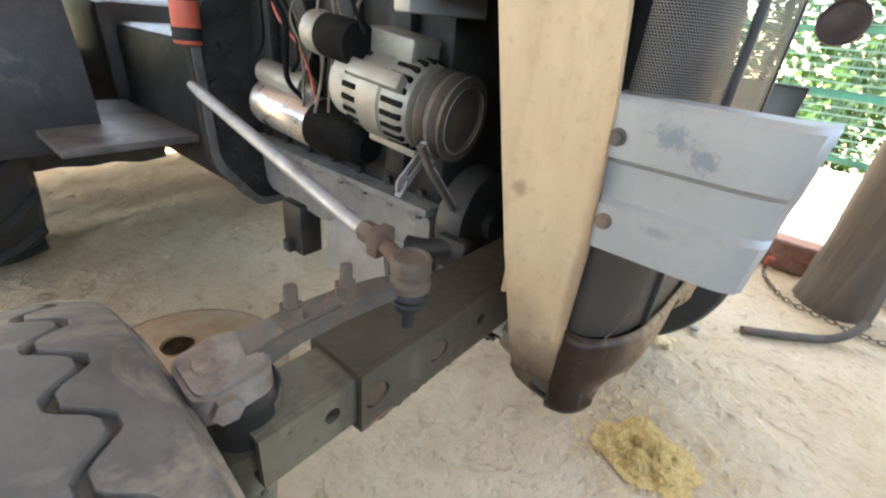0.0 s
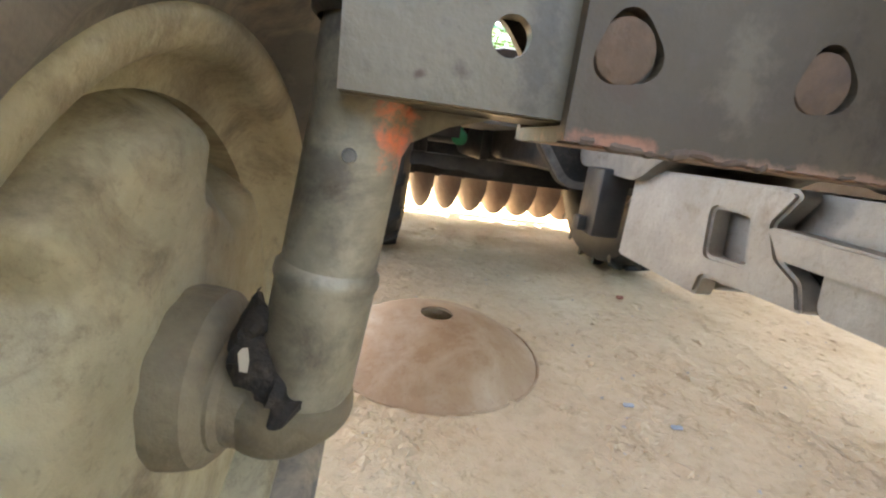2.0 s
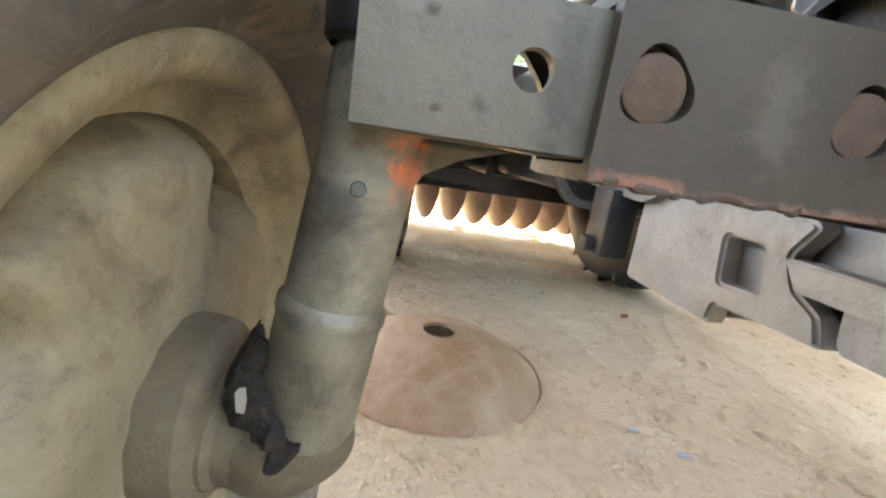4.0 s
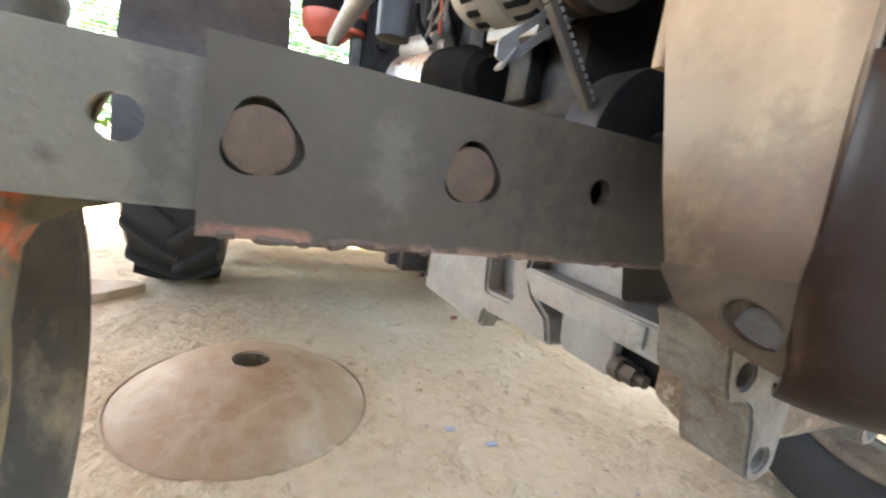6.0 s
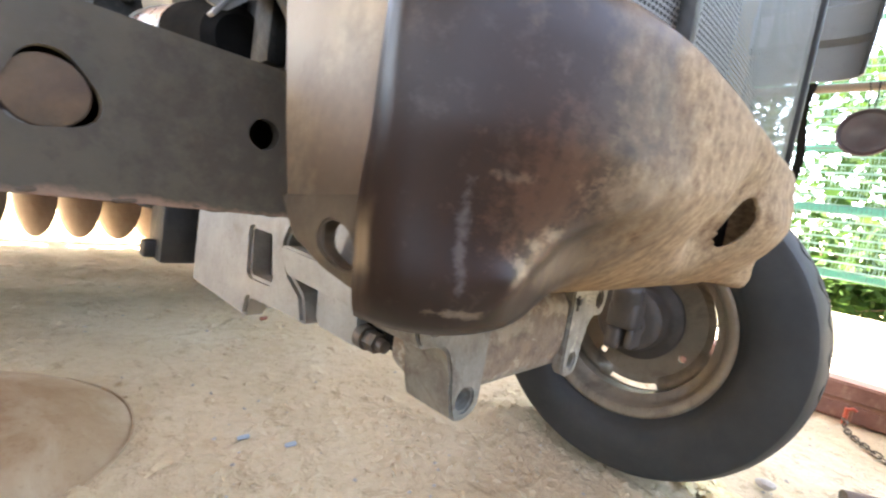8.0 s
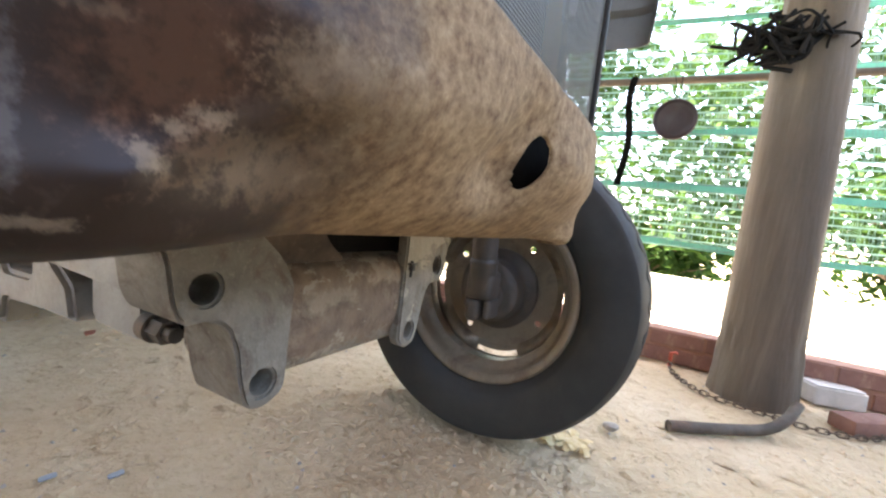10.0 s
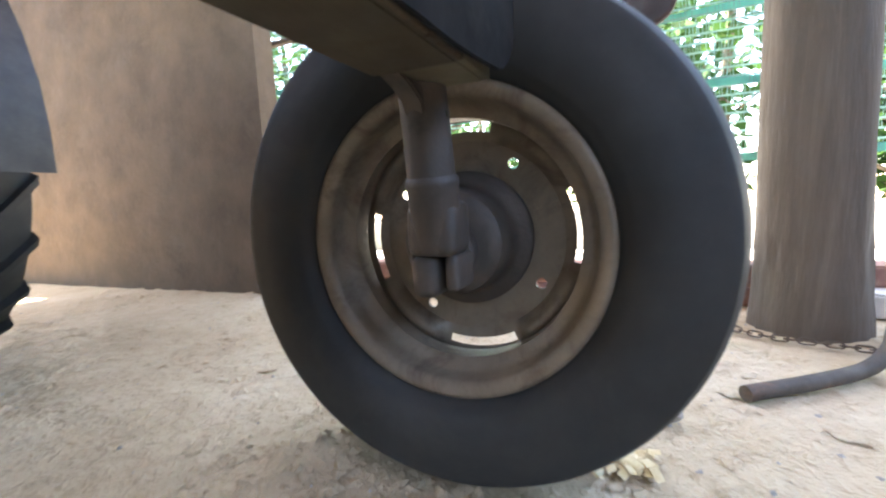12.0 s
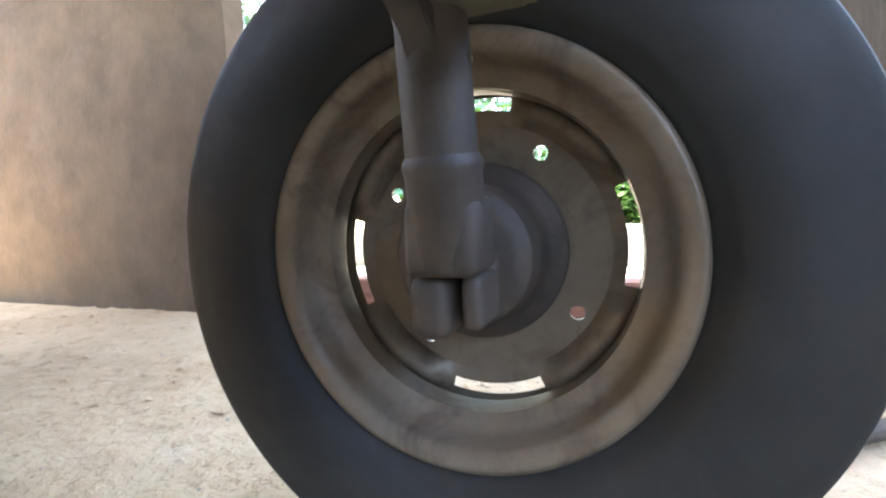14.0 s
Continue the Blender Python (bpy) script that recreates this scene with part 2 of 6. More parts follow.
    return patches(m, [((-0.205, -0.2, 0.556), (0.034, 0.2, 0.013), (0.105, 0.070, 0.041), 0.75), ((-0.232, -0.2, 0.580), (0.022, 0.2, 0.030), (0.078, 0.037, 0.022), 0.65), ((-0.236, -0.2, 0.554), (0.004, 0.2, 0.005), tan, 0.4), ((-0.230, -0.2, 0.562), (0.005, 0.2, 0.003), tan, 0.4), ((-0.221, -0.2, 0.567), (0.007, 0.2, 0.003), tan, 0.4), ((-0.254, -0.2, 0.537), (0.010, 0.2, 0.002), tan, 0.4), ((-0.257, -0.2, 0.562), (0.0022, 0.2, 0.024), (0.10, 0.085, 0.075), 0.55), ((-0.232, -0.2, 0.553), (0.003, 0.2, 0.003), tan, 0.2),
                       ((-0.216, -0.2, 0.567), (0.012, 0.2, 0.004), tan, 0.1), ((-0.247, -0.2, 0.583), (0.009, 0.2, 0.002), tan, 0.15), ((-0.19, -0.2, 0.585), (0.03, 0.2, 0.012), tan, 0.3),
                       ((-0.207, -0.2, 0.570), (0.010, 0.2, 0.006), dark, 0.85), ((-0.222, -0.2, 0.612), (0.008, 0.2, 0.010), dark, 0.7), ((-0.19, -0.2, 0.604), (0.008, 0.2, 0.005), dark, 0.6)], 170, 0.9)


M_COWL = cowl_mat()
M_GALV = patches(mat("grey_sheet_paint", (0.245, 0.243, 0.230), (0.31, 0.308, 0.29), 0.42, 0.15, 8, (0.19, 0.19, 0.195), 6, (0.58, 0.75), 0.1, 80, 0.001, (0.20, 0.19, 0.18)), [
    ((-0.26, -0.165, 0.885), (0.1, 0.018, 0.012), (0.10, 0.12, 0.16), 0.6), ((-0.26, -0.195, 0.872), (0.1, 0.012, 0.010), (0.10, 0.12, 0.16), 0.6), ((-0.26, -0.18, 0.80), (0.1, 0.02, 0.006), (0.14, 0.15, 0.17), 0.5)], 130, 1.0)
M_CAST = mat("light_grey_casting", (0.225, 0.218, 0.198), (0.33, 0.322, 0.295), 0.6, 0.05, 16, (0.17, 0.145, 0.112), 14, (0.56, 0.74), 0.45, 100, 0.004, (0.15, 0.115, 0.085))
M_TYRE = mat("black_rubber", (0.021, 0.022, 0.021), (0.040, 0.040, 0.037), 0.62, 0, 6, (0.052, 0.049, 0.043), 5, (0.52, 0.85), 0.2, 60, 0.002, spec=0.3)
M_TYREDUST = mat("dusty_rubber", (0.060, 0.056, 0.048), (0.135, 0.122, 0.10), 0.85, 0, 8, (0.34, 0.27, 0.19), 7, (0.48, 0.70), 0.3, 70, 0.003, (0.04, 0.038, 0.035))
M_RIM = mat("dusty_brown_rim", (0.155, 0.122, 0.084), (0.25, 0.207, 0.148), 0.45, 0.2, 9, (0.10, 0.068, 0.046), 11, (0.5, 0.7), 0.2, 80, 0.002, (0.15, 0.10, 0.06))
M_RIMOLIVE = mat("dusty_olive_rim", (0.25, 0.215, 0.13), (0.38, 0.335, 0.215), 0.55, 0.05, 13, (0.10, 0.072, 0.042), 11, (0.49, 0.74), 0.5, 40, 0.006, (0.10, 0.07, 0.04))
M_GREASE = mat("caked_black_grease", (0.012, 0.010, 0.008), (0.035, 0.028, 0.020), 0.75, 0, 40, (0.06, 0.045, 0.03), 50, (0.55, 0.75), 0.8, 150, 0.004, spec=0.25)
M_HUBDIRT = mat("muddy_olive_hub", (0.10, 0.08, 0.046), (0.21, 0.172, 0.104), 0.7, 0.05, 14, (0.10, 0.08, 0.055), 12, (0.5, 0.7), 0.6, 50, 0.006, (0.12, 0.09, 0.06))
M_HUBDARK = mat("dark_brown_hub", (0.05, 0.04, 0.032), (0.095, 0.076, 0.06), 0.6, 0.1, 12, (0.03, 0.025, 0.02), 9, (0.5, 0.7), 0.4, 80, 0.003)
M_DARK = mat("oily_black_iron", (0.02, 0.02, 0.02), (0.05, 0.047, 0.043), 0.5, 0.4, 14, (0.10, 0.085, 0.07), 7, (0.6, 0.75), 0.35, 90, 0.003)
M_BLOCK = mat("greasy_black_block", (0.014, 0.013, 0.012), (0.045, 0.042, 0.038), 0.6, 0.1, 14, (0.012, 0.011, 0.010), 8, (0.45, 0.65), 0.4, 70, 0.004, (0.09, 0.075, 0.06), spec=0.25)
M_SUMP = mat("dusty_grey_sump", (0.11, 0.106, 0.094), (0.20, 0.192, 0.168), 0.65, 0.05, 14, (0.045, 0.038, 0.03), 10, (0.5, 0.7), 0.4, 70, 0.004, (0.25, 0.22, 0.17))
M_HOUSING = mat("greasy_grey_housing", (0.07, 0.068, 0.063), (0.14, 0.135, 0.12), 0.55, 0.1, 10, (0.03, 0.027, 0.024), 8, (0.48, 0.68), 0.35, 80, 0.003, (0.18, 0.16, 0.13))
M_ROD = mat("scuffed_grey_rod", (0.20, 0.195, 0.185), (0.30, 0.29, 0.275), 0.45, 0.25, 30, (0.17, 0.145, 0.12), 24, (0.56, 0.7), 0.3, 120, 0.001, (0.52, 0.51, 0.49))
M_WIRE = mat("dirty_brown_wire", (0.12, 0.085, 0.06), (0.24, 0.19, 0.14), 0.7, 0, 30, None, bump=0.2)
M_ALU = mat("dull_aluminium", (0.22, 0.20, 0.162), (0.34, 0.312, 0.258), 0.5, 0.4, 15, (0.15, 0.125, 0.095), 9, (0.56, 0.75), 0.25, 130, 0.001, (0.18, 0.15, 0.11))
M_CREAM = mat("cream_plastic_cap", (0.33, 0.295, 0.225), (0.43, 0.385, 0.30), 0.5, 0, 18, (0.20, 0.16, 0.11), 16, (0.58, 0.72), 0.2)
M_CHROME = mat("worn_bright_steel", (0.55, 0.55, 0.54), (0.72, 0.71, 0.69), 0.3, 0.9, 15, (0.28, 0.24, 0.20), 12, (0.6, 0.75), 0.15, 120, 0.001)
M_DISC = mat("rust_brown_disc", (0.27, 0.165, 0.088), (0.36, 0.252, 0.150), 0.75, 0.0, 10, (0.43, 0.34, 0.235), 6, (0.45, 0.70), 0.3, 90, 0.001, (0.20, 0.11, 0.06))
M_BLADE = mat("pinkish_grey_blade", (0.22, 0.165, 0.135), (0.32, 0.255, 0.215), 0.7, 0.1, 9, (0.20, 0.12, 0.08), 6, (0.55, 0.75), 0.3, 90, 0.001)
M_RED = mat("faded_red_paint", (0.42, 0.07, 0.04), (0.55, 0.11, 0.06), 0.45, 0, 8, (0.30, 0.12, 0.08), 5, (0.6, 0.75), 0.1, 80, 0.001)
M_CHEEK = mat("grey_brown_cheek", (0.135, 0.122, 0.098), (0.245, 0.225, 0.185), 0.6, 0.05, 40, (0.10, 0.066, 0.042), 30, (0.52, 0.68), 0.55, 90, 0.004, (0.09, 0.06, 0.04))
M_BROWNBODY = patches(mat("mud_brown_casting", (0.105, 0.072, 0.048), (0.215, 0.150, 0.102), 0.8, 0.0, 45, (0.235, 0.19, 0.14), 30, (0.55, 0.72), 0.8, 75, 0.006, (0.11, 0.055, 0.03)), [
    ((0.01, -0.03, 0.410), (0.3, 0.2, 0.014), (0.20, 0.19, 0.155), 0.75), ((-0.02, -0.03, 0.47), (0.05, 0.2, 0.012), (0.33, 0.28, 0.2), 0.5), ((0.06, -0.03, 0.484), (0.05, 0.2, 0.010), (0.40, 0.33, 0.24), 0.6)], 60, 1.0)
# brown of the panel's lower end, darkened for grime and shade together
M_PANELEND = mat("grimy_shaded_brown", (0.075, 0.052, 0.030), (0.140, 0.100, 0.059), 0.7, 0.05, 30, (0.06, 0.042, 0.027), 22, (0.5, 0.7), 0.4, 110, 0.002)
M_FLANK = mat("dark_brown_flank", (0.060, 0.040, 0.026), (0.13, 0.088, 0.056), 0.85, 0.0, 22, (0.035, 0.025, 0.018), 16, (0.45, 0.7), 0.6, 70, 0.004, (0.17, 0.13, 0.09))
flakes(M_BROWNBODY, (0.29, 0.25, 0.185), 0.452, 0.060)
# darker copy of the cheek colour for the near cheek, which stands in shade
M_CHEEKSHADE = mat("shaded_brown_grey_cheek", (0.10, 0.090, 0.072), (0.20, 0.182, 0.148), 0.65, 0.05, 30, (0.085, 0.058, 0.038), 24, (0.50, 0.66), 0.55, 90, 0.004, (0.27, 0.25, 0.20))
flakes(M_CHEEK, (0.33, 0.305, 0.235), 0.41, 0.11, 30.0)
M_GREEN = mat("green_paint", (0.01, 0.22, 0.09), (0.02, 0.33, 0.14), 0.45, 0, 8, None, bump=0.1)
M_BRICK = mat("red_brick", (0.20, 0.095, 0.072), (0.27, 0.145, 0.112), 0.9, 0, 18, (0.42, 0.28, 0.2), 8, (0.55, 0.7), 0.5, 90, 0.003)
M_PLUG = mat("rusty_bolt_face", (0.072, 0.045, 0.025), (0.115, 0.073, 0.041), 0.85, 0.0, 60, (0.07, 0.045, 0.03), 30, (0.5, 0.7), 0.6, 160, 0.002)
M_MORTAR = mat("mortar", (0.25, 0.12, 0.085), (0.32, 0.18, 0.125), 0.95, 0, 12, None, bump=0.4)
M_WOOD = mat("weathered_post_wood", (0.070, 0.053, 0.037), (0.118, 0.091, 0.065), 0.85, 0, 6, (0.17, 0.13, 0.09), 3, (0.55, 0.7), 0.8, 22, 0.012, (0.12, 0.085, 0.055), stretch=(1, 1, 0.14))
M_PLANK = mat("old_plank_wood", (0.06, 0.045, 0.033), (0.11, 0.08, 0.057), 0.85, 0, 5, None, bump=0.5, bump_scale=30, stretch=(1, 1, 0.12))
M_MUD = mat("brown_mud_plaster", (0.055, 0.038, 0.025), (0.100, 0.071, 0.047), 0.95, 0, 4, (0.085, 0.064, 0.044), 5, (0.55, 0.68), 0.7, 30, 0.01, (0.06, 0.04, 0.026))
M_ROOF = mat("old_tin_roof", (0.14, 0.12, 0.11), (0.24, 0.20, 0.18), 0.7, 0.3, 3, None, bump=0.1)
M_BARK = mat("bark", (0.10, 0.075, 0.05), (0.2, 0.155, 0.11), 0.9, 0, 10, None, bump=0.8, bump_scale=40)
M_NETGREEN = mat("green_shade_net", (0.10, 0.46, 0.32), (0.16, 0.58, 0.42), 0.6, 0, 20, None, bump=0.05)
M_STRAW = mat("yellow_straw", (0.56, 0.38, 0.12), (0.82, 0.62, 0.27), 0.8, 0, 90, (0.34, 0.23, 0.11), 60, (0.52, 0.7), bump=0.1)
M_STONE = mat("grey_stone", (0.28, 0.26, 0.23), (0.42, 0.39, 0.34), 0.9, 0, 40, None, bump=0.3)
M_LEAFDRY = mat("dry_red_leaf", (0.20, 0.05, 0.03), (0.3, 0.1, 0.05), 0.8, 0, 60, None, bump=0.1)
M_PAN = mat("dark_maroon_enamel", (0.020, 0.012, 0.014), (0.038, 0.020, 0.022), 0.55, 0.1, 12, (0.034, 0.028, 0.030), 8, (0.5, 0.7), 0.1)
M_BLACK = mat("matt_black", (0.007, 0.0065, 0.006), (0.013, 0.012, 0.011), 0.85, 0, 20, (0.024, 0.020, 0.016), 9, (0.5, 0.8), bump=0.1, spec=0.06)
M_CONCRETE = mat("pale_concrete", (0.48, 0.46, 0.42), (0.62, 0.60, 0.55), 0.9, 0, 5, (0.36, 0.35, 0.31), 3, (0.5, 0.7), 0.3, 40, 0.004)
M_CORN = mat("corn_husk", (0.62, 0.45, 0.2), (0.75, 0.62, 0.38), 0.7, 0, 50, None, bump=0.1)
M_BLUE = mat("blue_plastic_scrap", (0.24, 0.30, 0.36), (0.31, 0.36, 0.41), 0.5, 0, 50, None, bump=0.1)


def leaf_mat(name, c1, c2, thin=0.14, glow=2.2):
    m = bpy.data.materials.new(name)
    m.use_nodes = True
    nt = m.node_tree
    b = nt.nodes["Principled BSDF"]
    geo = nt.nodes.new("ShaderNodeNewGeometry")
    nt.links.new(ramp(nt, geo.outputs["Random Per Island"], [(0.0, c1), (1.0, c2)]), b.inputs["Base Color"])
    b.inputs["Roughness"].default_value = 0.8
    b.inputs["Specular IOR Level"].default_value = 0.15
    tr = nt.nodes.new("ShaderNodeBsdfTranslucent")
    tr.inputs[0].default_value = (*[min(1, v * glow) for v in c2], 1)
    ms = nt.nodes.new("ShaderNodeMixShader")
    ms.inputs[0].default_value = thin
    out = nt.nodes["Material Output"]
    nt.links.new(b.outputs[0], ms.inputs[1])
    nt.links.new(tr.outputs[0], ms.inputs[2])
    nt.links.new(ms.outputs[0], out.inputs[0])
    return m


M_LEAF = leaf_mat("bright_leaf", (0.013, 0.040, 0.012), (0.040, 0.095, 0.022))
M_NETPALE = leaf_mat("pale_net_thread", (0.13, 0.27, 0.22), (0.22, 0.38, 0.32), 0.35, 1.0)


def perforated(name, metal_col, pitch):
    """Thin sheet with rows of round holes, cut by transparency."""
    m = bpy.data.materials.new(name)
    m.use_nodes = True
    nt = m.node_tree
    b = nt.nodes["Principled BSDF"]
    base = ramp(nt, noise_tex(nt, 14, 6), [(0.3, metal_col), (0.7, tuple(v * 1.5 for v in metal_col))])
    nt.links.new(base, b.inputs["Base Color"])
    b.inputs["Roughness"].default_value, b.inputs["Metallic"].default_value = 0.5, 0.4
    uv = nt.nodes.new("ShaderNodeUVMap")
    sep = nt.nodes.new("ShaderNodeSeparateXYZ")
    nt.links.new(uv.outputs[0], sep.inputs[0])

    def op(kind, a, c=None):
        n = nt.nodes.new("ShaderNodeMath")
        n.operation = kind
        for i, v in enumerate((a, c)):
            if v is None:
                continue
            if isinstance(v, (int, float)):
                n.inputs[i].default_value = v
            else:
                nt.links.new(v, n.inputs[i])
        return n.outputs[0]
    row = op("DIVIDE", sep.outputs[1], pitch * 0.87)
    odd = op("MODULO", op("FLOOR", row), 2.0)
    u = op("ADD", op("DIVIDE", sep.outputs[0], pitch), op("MULTIPLY", odd, 0.5))
    fu, fv = op("SUBTRACT", op("FRACT", u), 0.5), op("SUBTRACT", op("FRACT", row), 0.5)
    d = op("SQRT", op("ADD", op("MULTIPLY", fu, fu), op("MULTIPLY", fv, fv)))
    hole = op("LESS_THAN", d, 0.34)
    tr = nt.nodes.new("ShaderNodeBsdfTransparent")
    ms = nt.nodes.new("ShaderNodeMixShader")
    nt.links.new(hole, ms.inputs[0])
    nt.links.new(b.outputs[0], ms.inputs[1])
    nt.links.new(tr.outputs[0], ms.inputs[2])
    nt.links.new(ms.outputs[0], nt.nodes["Material Output"].inputs[0])
    return m


M_MESH = perforated("perforated_grille_sheet", (0.075, 0.064, 0.052), 0.0027)


# ---- mesh helpers ----
def thing(name, base, label, category, group="", kind=""):
    e = new(name)
    e.location = base
    e.empty_display_size = 0.05
    return tagged(e, label, category, group, kind)


def link(name, me, parent, label="", basis=None):
    ob = new(name, me)
    if parent is not None:
        ob.parent = parent
        if parent.type == "EMPTY":
            ob.matrix_parent_inverse = Matrix.Translation(-parent.location)
    if basis is not None:
        ob.matrix_basis = basis
    return tagged(ob, label)


def to_mesh(name, bm, material, smooth=True, sharp=35):
    bmesh.ops.recalc_face_normals(bm, faces=bm.faces)
    if smooth:
        lim = radians(sharp)
        for f in bm.faces:
            f.smooth = True
        for e in bm.edges:
            if len(e.link_faces) == 2 and e.calc_face_angle(0) > lim:
                e.smooth = False
    me = bpy.data.meshes.new(name)
    bm.to_mesh(me)
    bm.free()
    for mm in (material if isinstance(material, (list, tuple)) else [material]):
        me.materials.append(mm)
    return me


def part(name, bm, material, parent, label="", smooth=True, basis=None):
    return link(name, to_mesh(name, bm, material, smooth), parent, label, basis)


def box(bm, x0, x1, y0, y1, z0, z1, bev=0.0, seg=2, m=None):
    r = bmesh.ops.create_cube(bm, size=1)
    vs = r["verts"]
    for v in vs:
        v.co = Vector(((x0 + x1) / 2 + v.co.x * (x1 - x0), (y0 + y1) / 2 + v.co.y * (y1 - y0), (z0 + z1) / 2 + v.co.z * (z1 - z0)))
    if bev:
        es = list({e for v in vs for e in v.link_edges})
        g = bmesh.ops.bevel(bm, geom=es, offset=bev, segments=seg, profile=0.5, affect="EDGES")
        vs = list({v for f in g["faces"] for v in f.verts} | {v for v in vs if v.is_valid})
    if m is not None:
        bmesh.ops.transform(bm, matrix=m, verts=vs)
    return vs


def axis_m(p0, p1):
    d = Vector(p1) - Vector(p0)
    return Matrix.Translation(p0) @ d.to_track_quat("Z", "Y").to_matrix().to_4x4(), d.length


def lathe(bm, prof, p0=(0, 0, 0), p1=(0, 0, 1), seg=32, close=False):
    """Turns (radius, height) pairs round the axis from p0 towards p1."""
    m, _ = axis_m(p0, p1)
    rings = []
    for r, h in prof:
        if r < 1e-6:
            rings.append([bm.verts.new(m @ Vector((0, 0, h)))])
        else:
            rings.append([bm.verts.new(m @ Vector((r * math.cos(a), r * math.sin(a), h))) for a in [2 * math.pi * i / seg for i in range(seg)]])
    pairs = list(zip(rings, rings[1:])) + ([(rings[-1], rings[0])] if close else [])
    for a, b in pairs:
        for i in range(seg):
            j = (i + 1) % seg
            q = [a[i % len(a)], a[j % len(a)], b[j % len(b)], b[i % len(b)]]
            q = list(dict.fromkeys(q))
            if len(q) > 2:
                bm.faces.new(q)


def cyl(bm, p0, p1, r0, r1=None, seg=24, bev=0.0):
    r1 = r0 if r1 is None else r1
    h = (Vector(p1) - Vector(p0)).length
    if bev:
        prof = [(0, 0), (r0 - bev, 0), (r0 - bev * 0.3, bev * 0.3), (r0, bev), (r1, h - bev), (r1 - bev * 0.3, h - bev * 0.3), (r1 - bev, h), (0, h)]
    else:
        prof = [(0, 0), (r0, 0), (r1, h), (0, h)]
    lathe(bm, prof, p0, p1, seg)


def tube(bm, pts, r, seg=10):
    pts = [Vector(p) for p in pts]
    rs = r if isinstance(r, (list, tuple)) else [r] * len(pts)
    rings, up = [], None
    for i, p in enumerate(pts):
        d = (pts[min(i + 1, len(pts) - 1)] - pts[max(i - 1, 0)]).normalized()
        if up is None:
            up = d.orthogonal().normalized()
        up = (up - d * up.dot(d)).normalized()
        side = d.cross(up)
        rings.append([bm.verts.new(p + rs[i] * (math.cos(a) * up + math.sin(a) * side)) for a in [2 * math.pi * k / seg for k in range(seg)]])
    for a, b in zip(rings, rings[1:]):
        for i in range(seg):
            bm.faces.new((a[i], a[(i + 1) % seg], b[(i + 1) % seg], b[i]))
    bm.faces.new(rings[0][::-1])
    bm.faces.new(rings[-1])


def curve_pts(pts, n=8):
    """Smooth points through the given ones."""
    p = [Vector(q) for q in pts]
    p = [2 * p[0] - p[1]] + p + [2 * p[-1] - p[-2]]
    out = []
    for i in range(1, len(p) - 2):
        for k in range(n):
            t = k / n
            out.append(0.5 * ((2 * p[i]) + (p[i + 1] - p[i - 1]) * t + (2 * p[i - 1] - 5 * p[i] + 4 * p[i + 1] - p[i + 2]) * t * t
                              + (3 * p[i] - p[i - 1] - 3 * p[i + 1] + p[i + 2]) * t ** 3))
    return out + [p[-2]]


def sheet(bm, loops, m, thick, bev=0.0):
    """A flat plate in its own xy plane: first loop is the outline, the others are holes; m lays it into the world."""
    t = bmesh.new()
    edges = []
    for lp in loops:
        vs = [t.verts.new((x, y, 0)) for x, y in lp]
        edges += [t.edges.new((vs[i], vs[(i + 1) % len(vs)])) for i in range(len(vs))]
    g = bmesh.ops.triangle_fill(t, use_beauty=True, use_dissolve=False, edges=edges)
    faces = [f for f in g["geom"] if isinstance(f, bmesh.types.BMFace)]
    ex = bmesh.ops.extrude_face_region(t, geom=faces)
    for v in [v for v in ex["geom"] if isinstance(v, bmesh.types.BMVert)]:
        v.co.z += thick
    bmesh.ops.recalc_face_normals(t, faces=t.faces)
    if bev:
        rim = [e for e in t.edges if len(e.link_faces) == 2 and e.calc_face_angle(0) > 1.0 and abs(e.verts[0].co.z - e.verts[1].co.z) < 1e-6]
        bmesh.ops.bevel(t, geom=rim, offset=bev, segments=2, affect="EDGES")
    bmesh.ops.transform(t, matrix=m, verts=t.verts)
    me = bpy.data.meshes.new("plate")
    t.to_mesh(me)
    t.free()
    bm.from_mesh(me)
    bpy.data.meshes.remove(me)


def shell(bm, outer, inner):
    """A bent sheet with thickness: two grids of points, joined along their borders."""
    a = [[bm.verts.new(p) for p in r] for r in outer]
    c = [[bm.verts.new(p) for p in r] for r in inner]
    R, C = len(a), len(a[0])
    for i in range(R - 1):
        for j in range(C - 1):
            bm.faces.new((a[i][j], a[i][j + 1], a[i + 1][j + 1], a[i + 1][j]))
            bm.faces.new((c[i][j], c[i + 1][j], c[i + 1][j + 1], c[i][j + 1]))
    for i in range(R - 1):
        for j in (0, C - 1):
            bm.faces.new((a[i][j], a[i + 1][j], c[i + 1][j], c[i][j]))
    for j in range(C - 1):
        for i in (0, R - 1):
            bm.faces.new((a[i][j], a[i][j + 1], c[i][j + 1], c[i][j]))


def circle(cx, cy, r, n=24, a0=0.0):
    return [(cx + r * math.cos(a0 + 2 * math.pi * i / n), cy + r * math.sin(a0 + 2 * math.pi * i / n)) for i in range(n)]


def rounded(poly, r, n=5):
    """A polygon with its corners rounded."""
    out = []
    k = len(poly)
    for i in range(k):
        p, a, b = Vector(poly[i]), Vector(poly[i - 1]), Vector(poly[(i + 1) % k])
        rr = min(r, (a - p).length * 0.45, (b - p).length * 0.45)
        s, e = p + (a - p).normalized() * rr, p + (b - p).normalized() * rr
        for j in range(n + 1):
            t = j / n
            q = s * (1 - t) ** 2 + p * 2 * t * (1 - t) + e * t * t
            out.append((q.x, q.y))
    return out


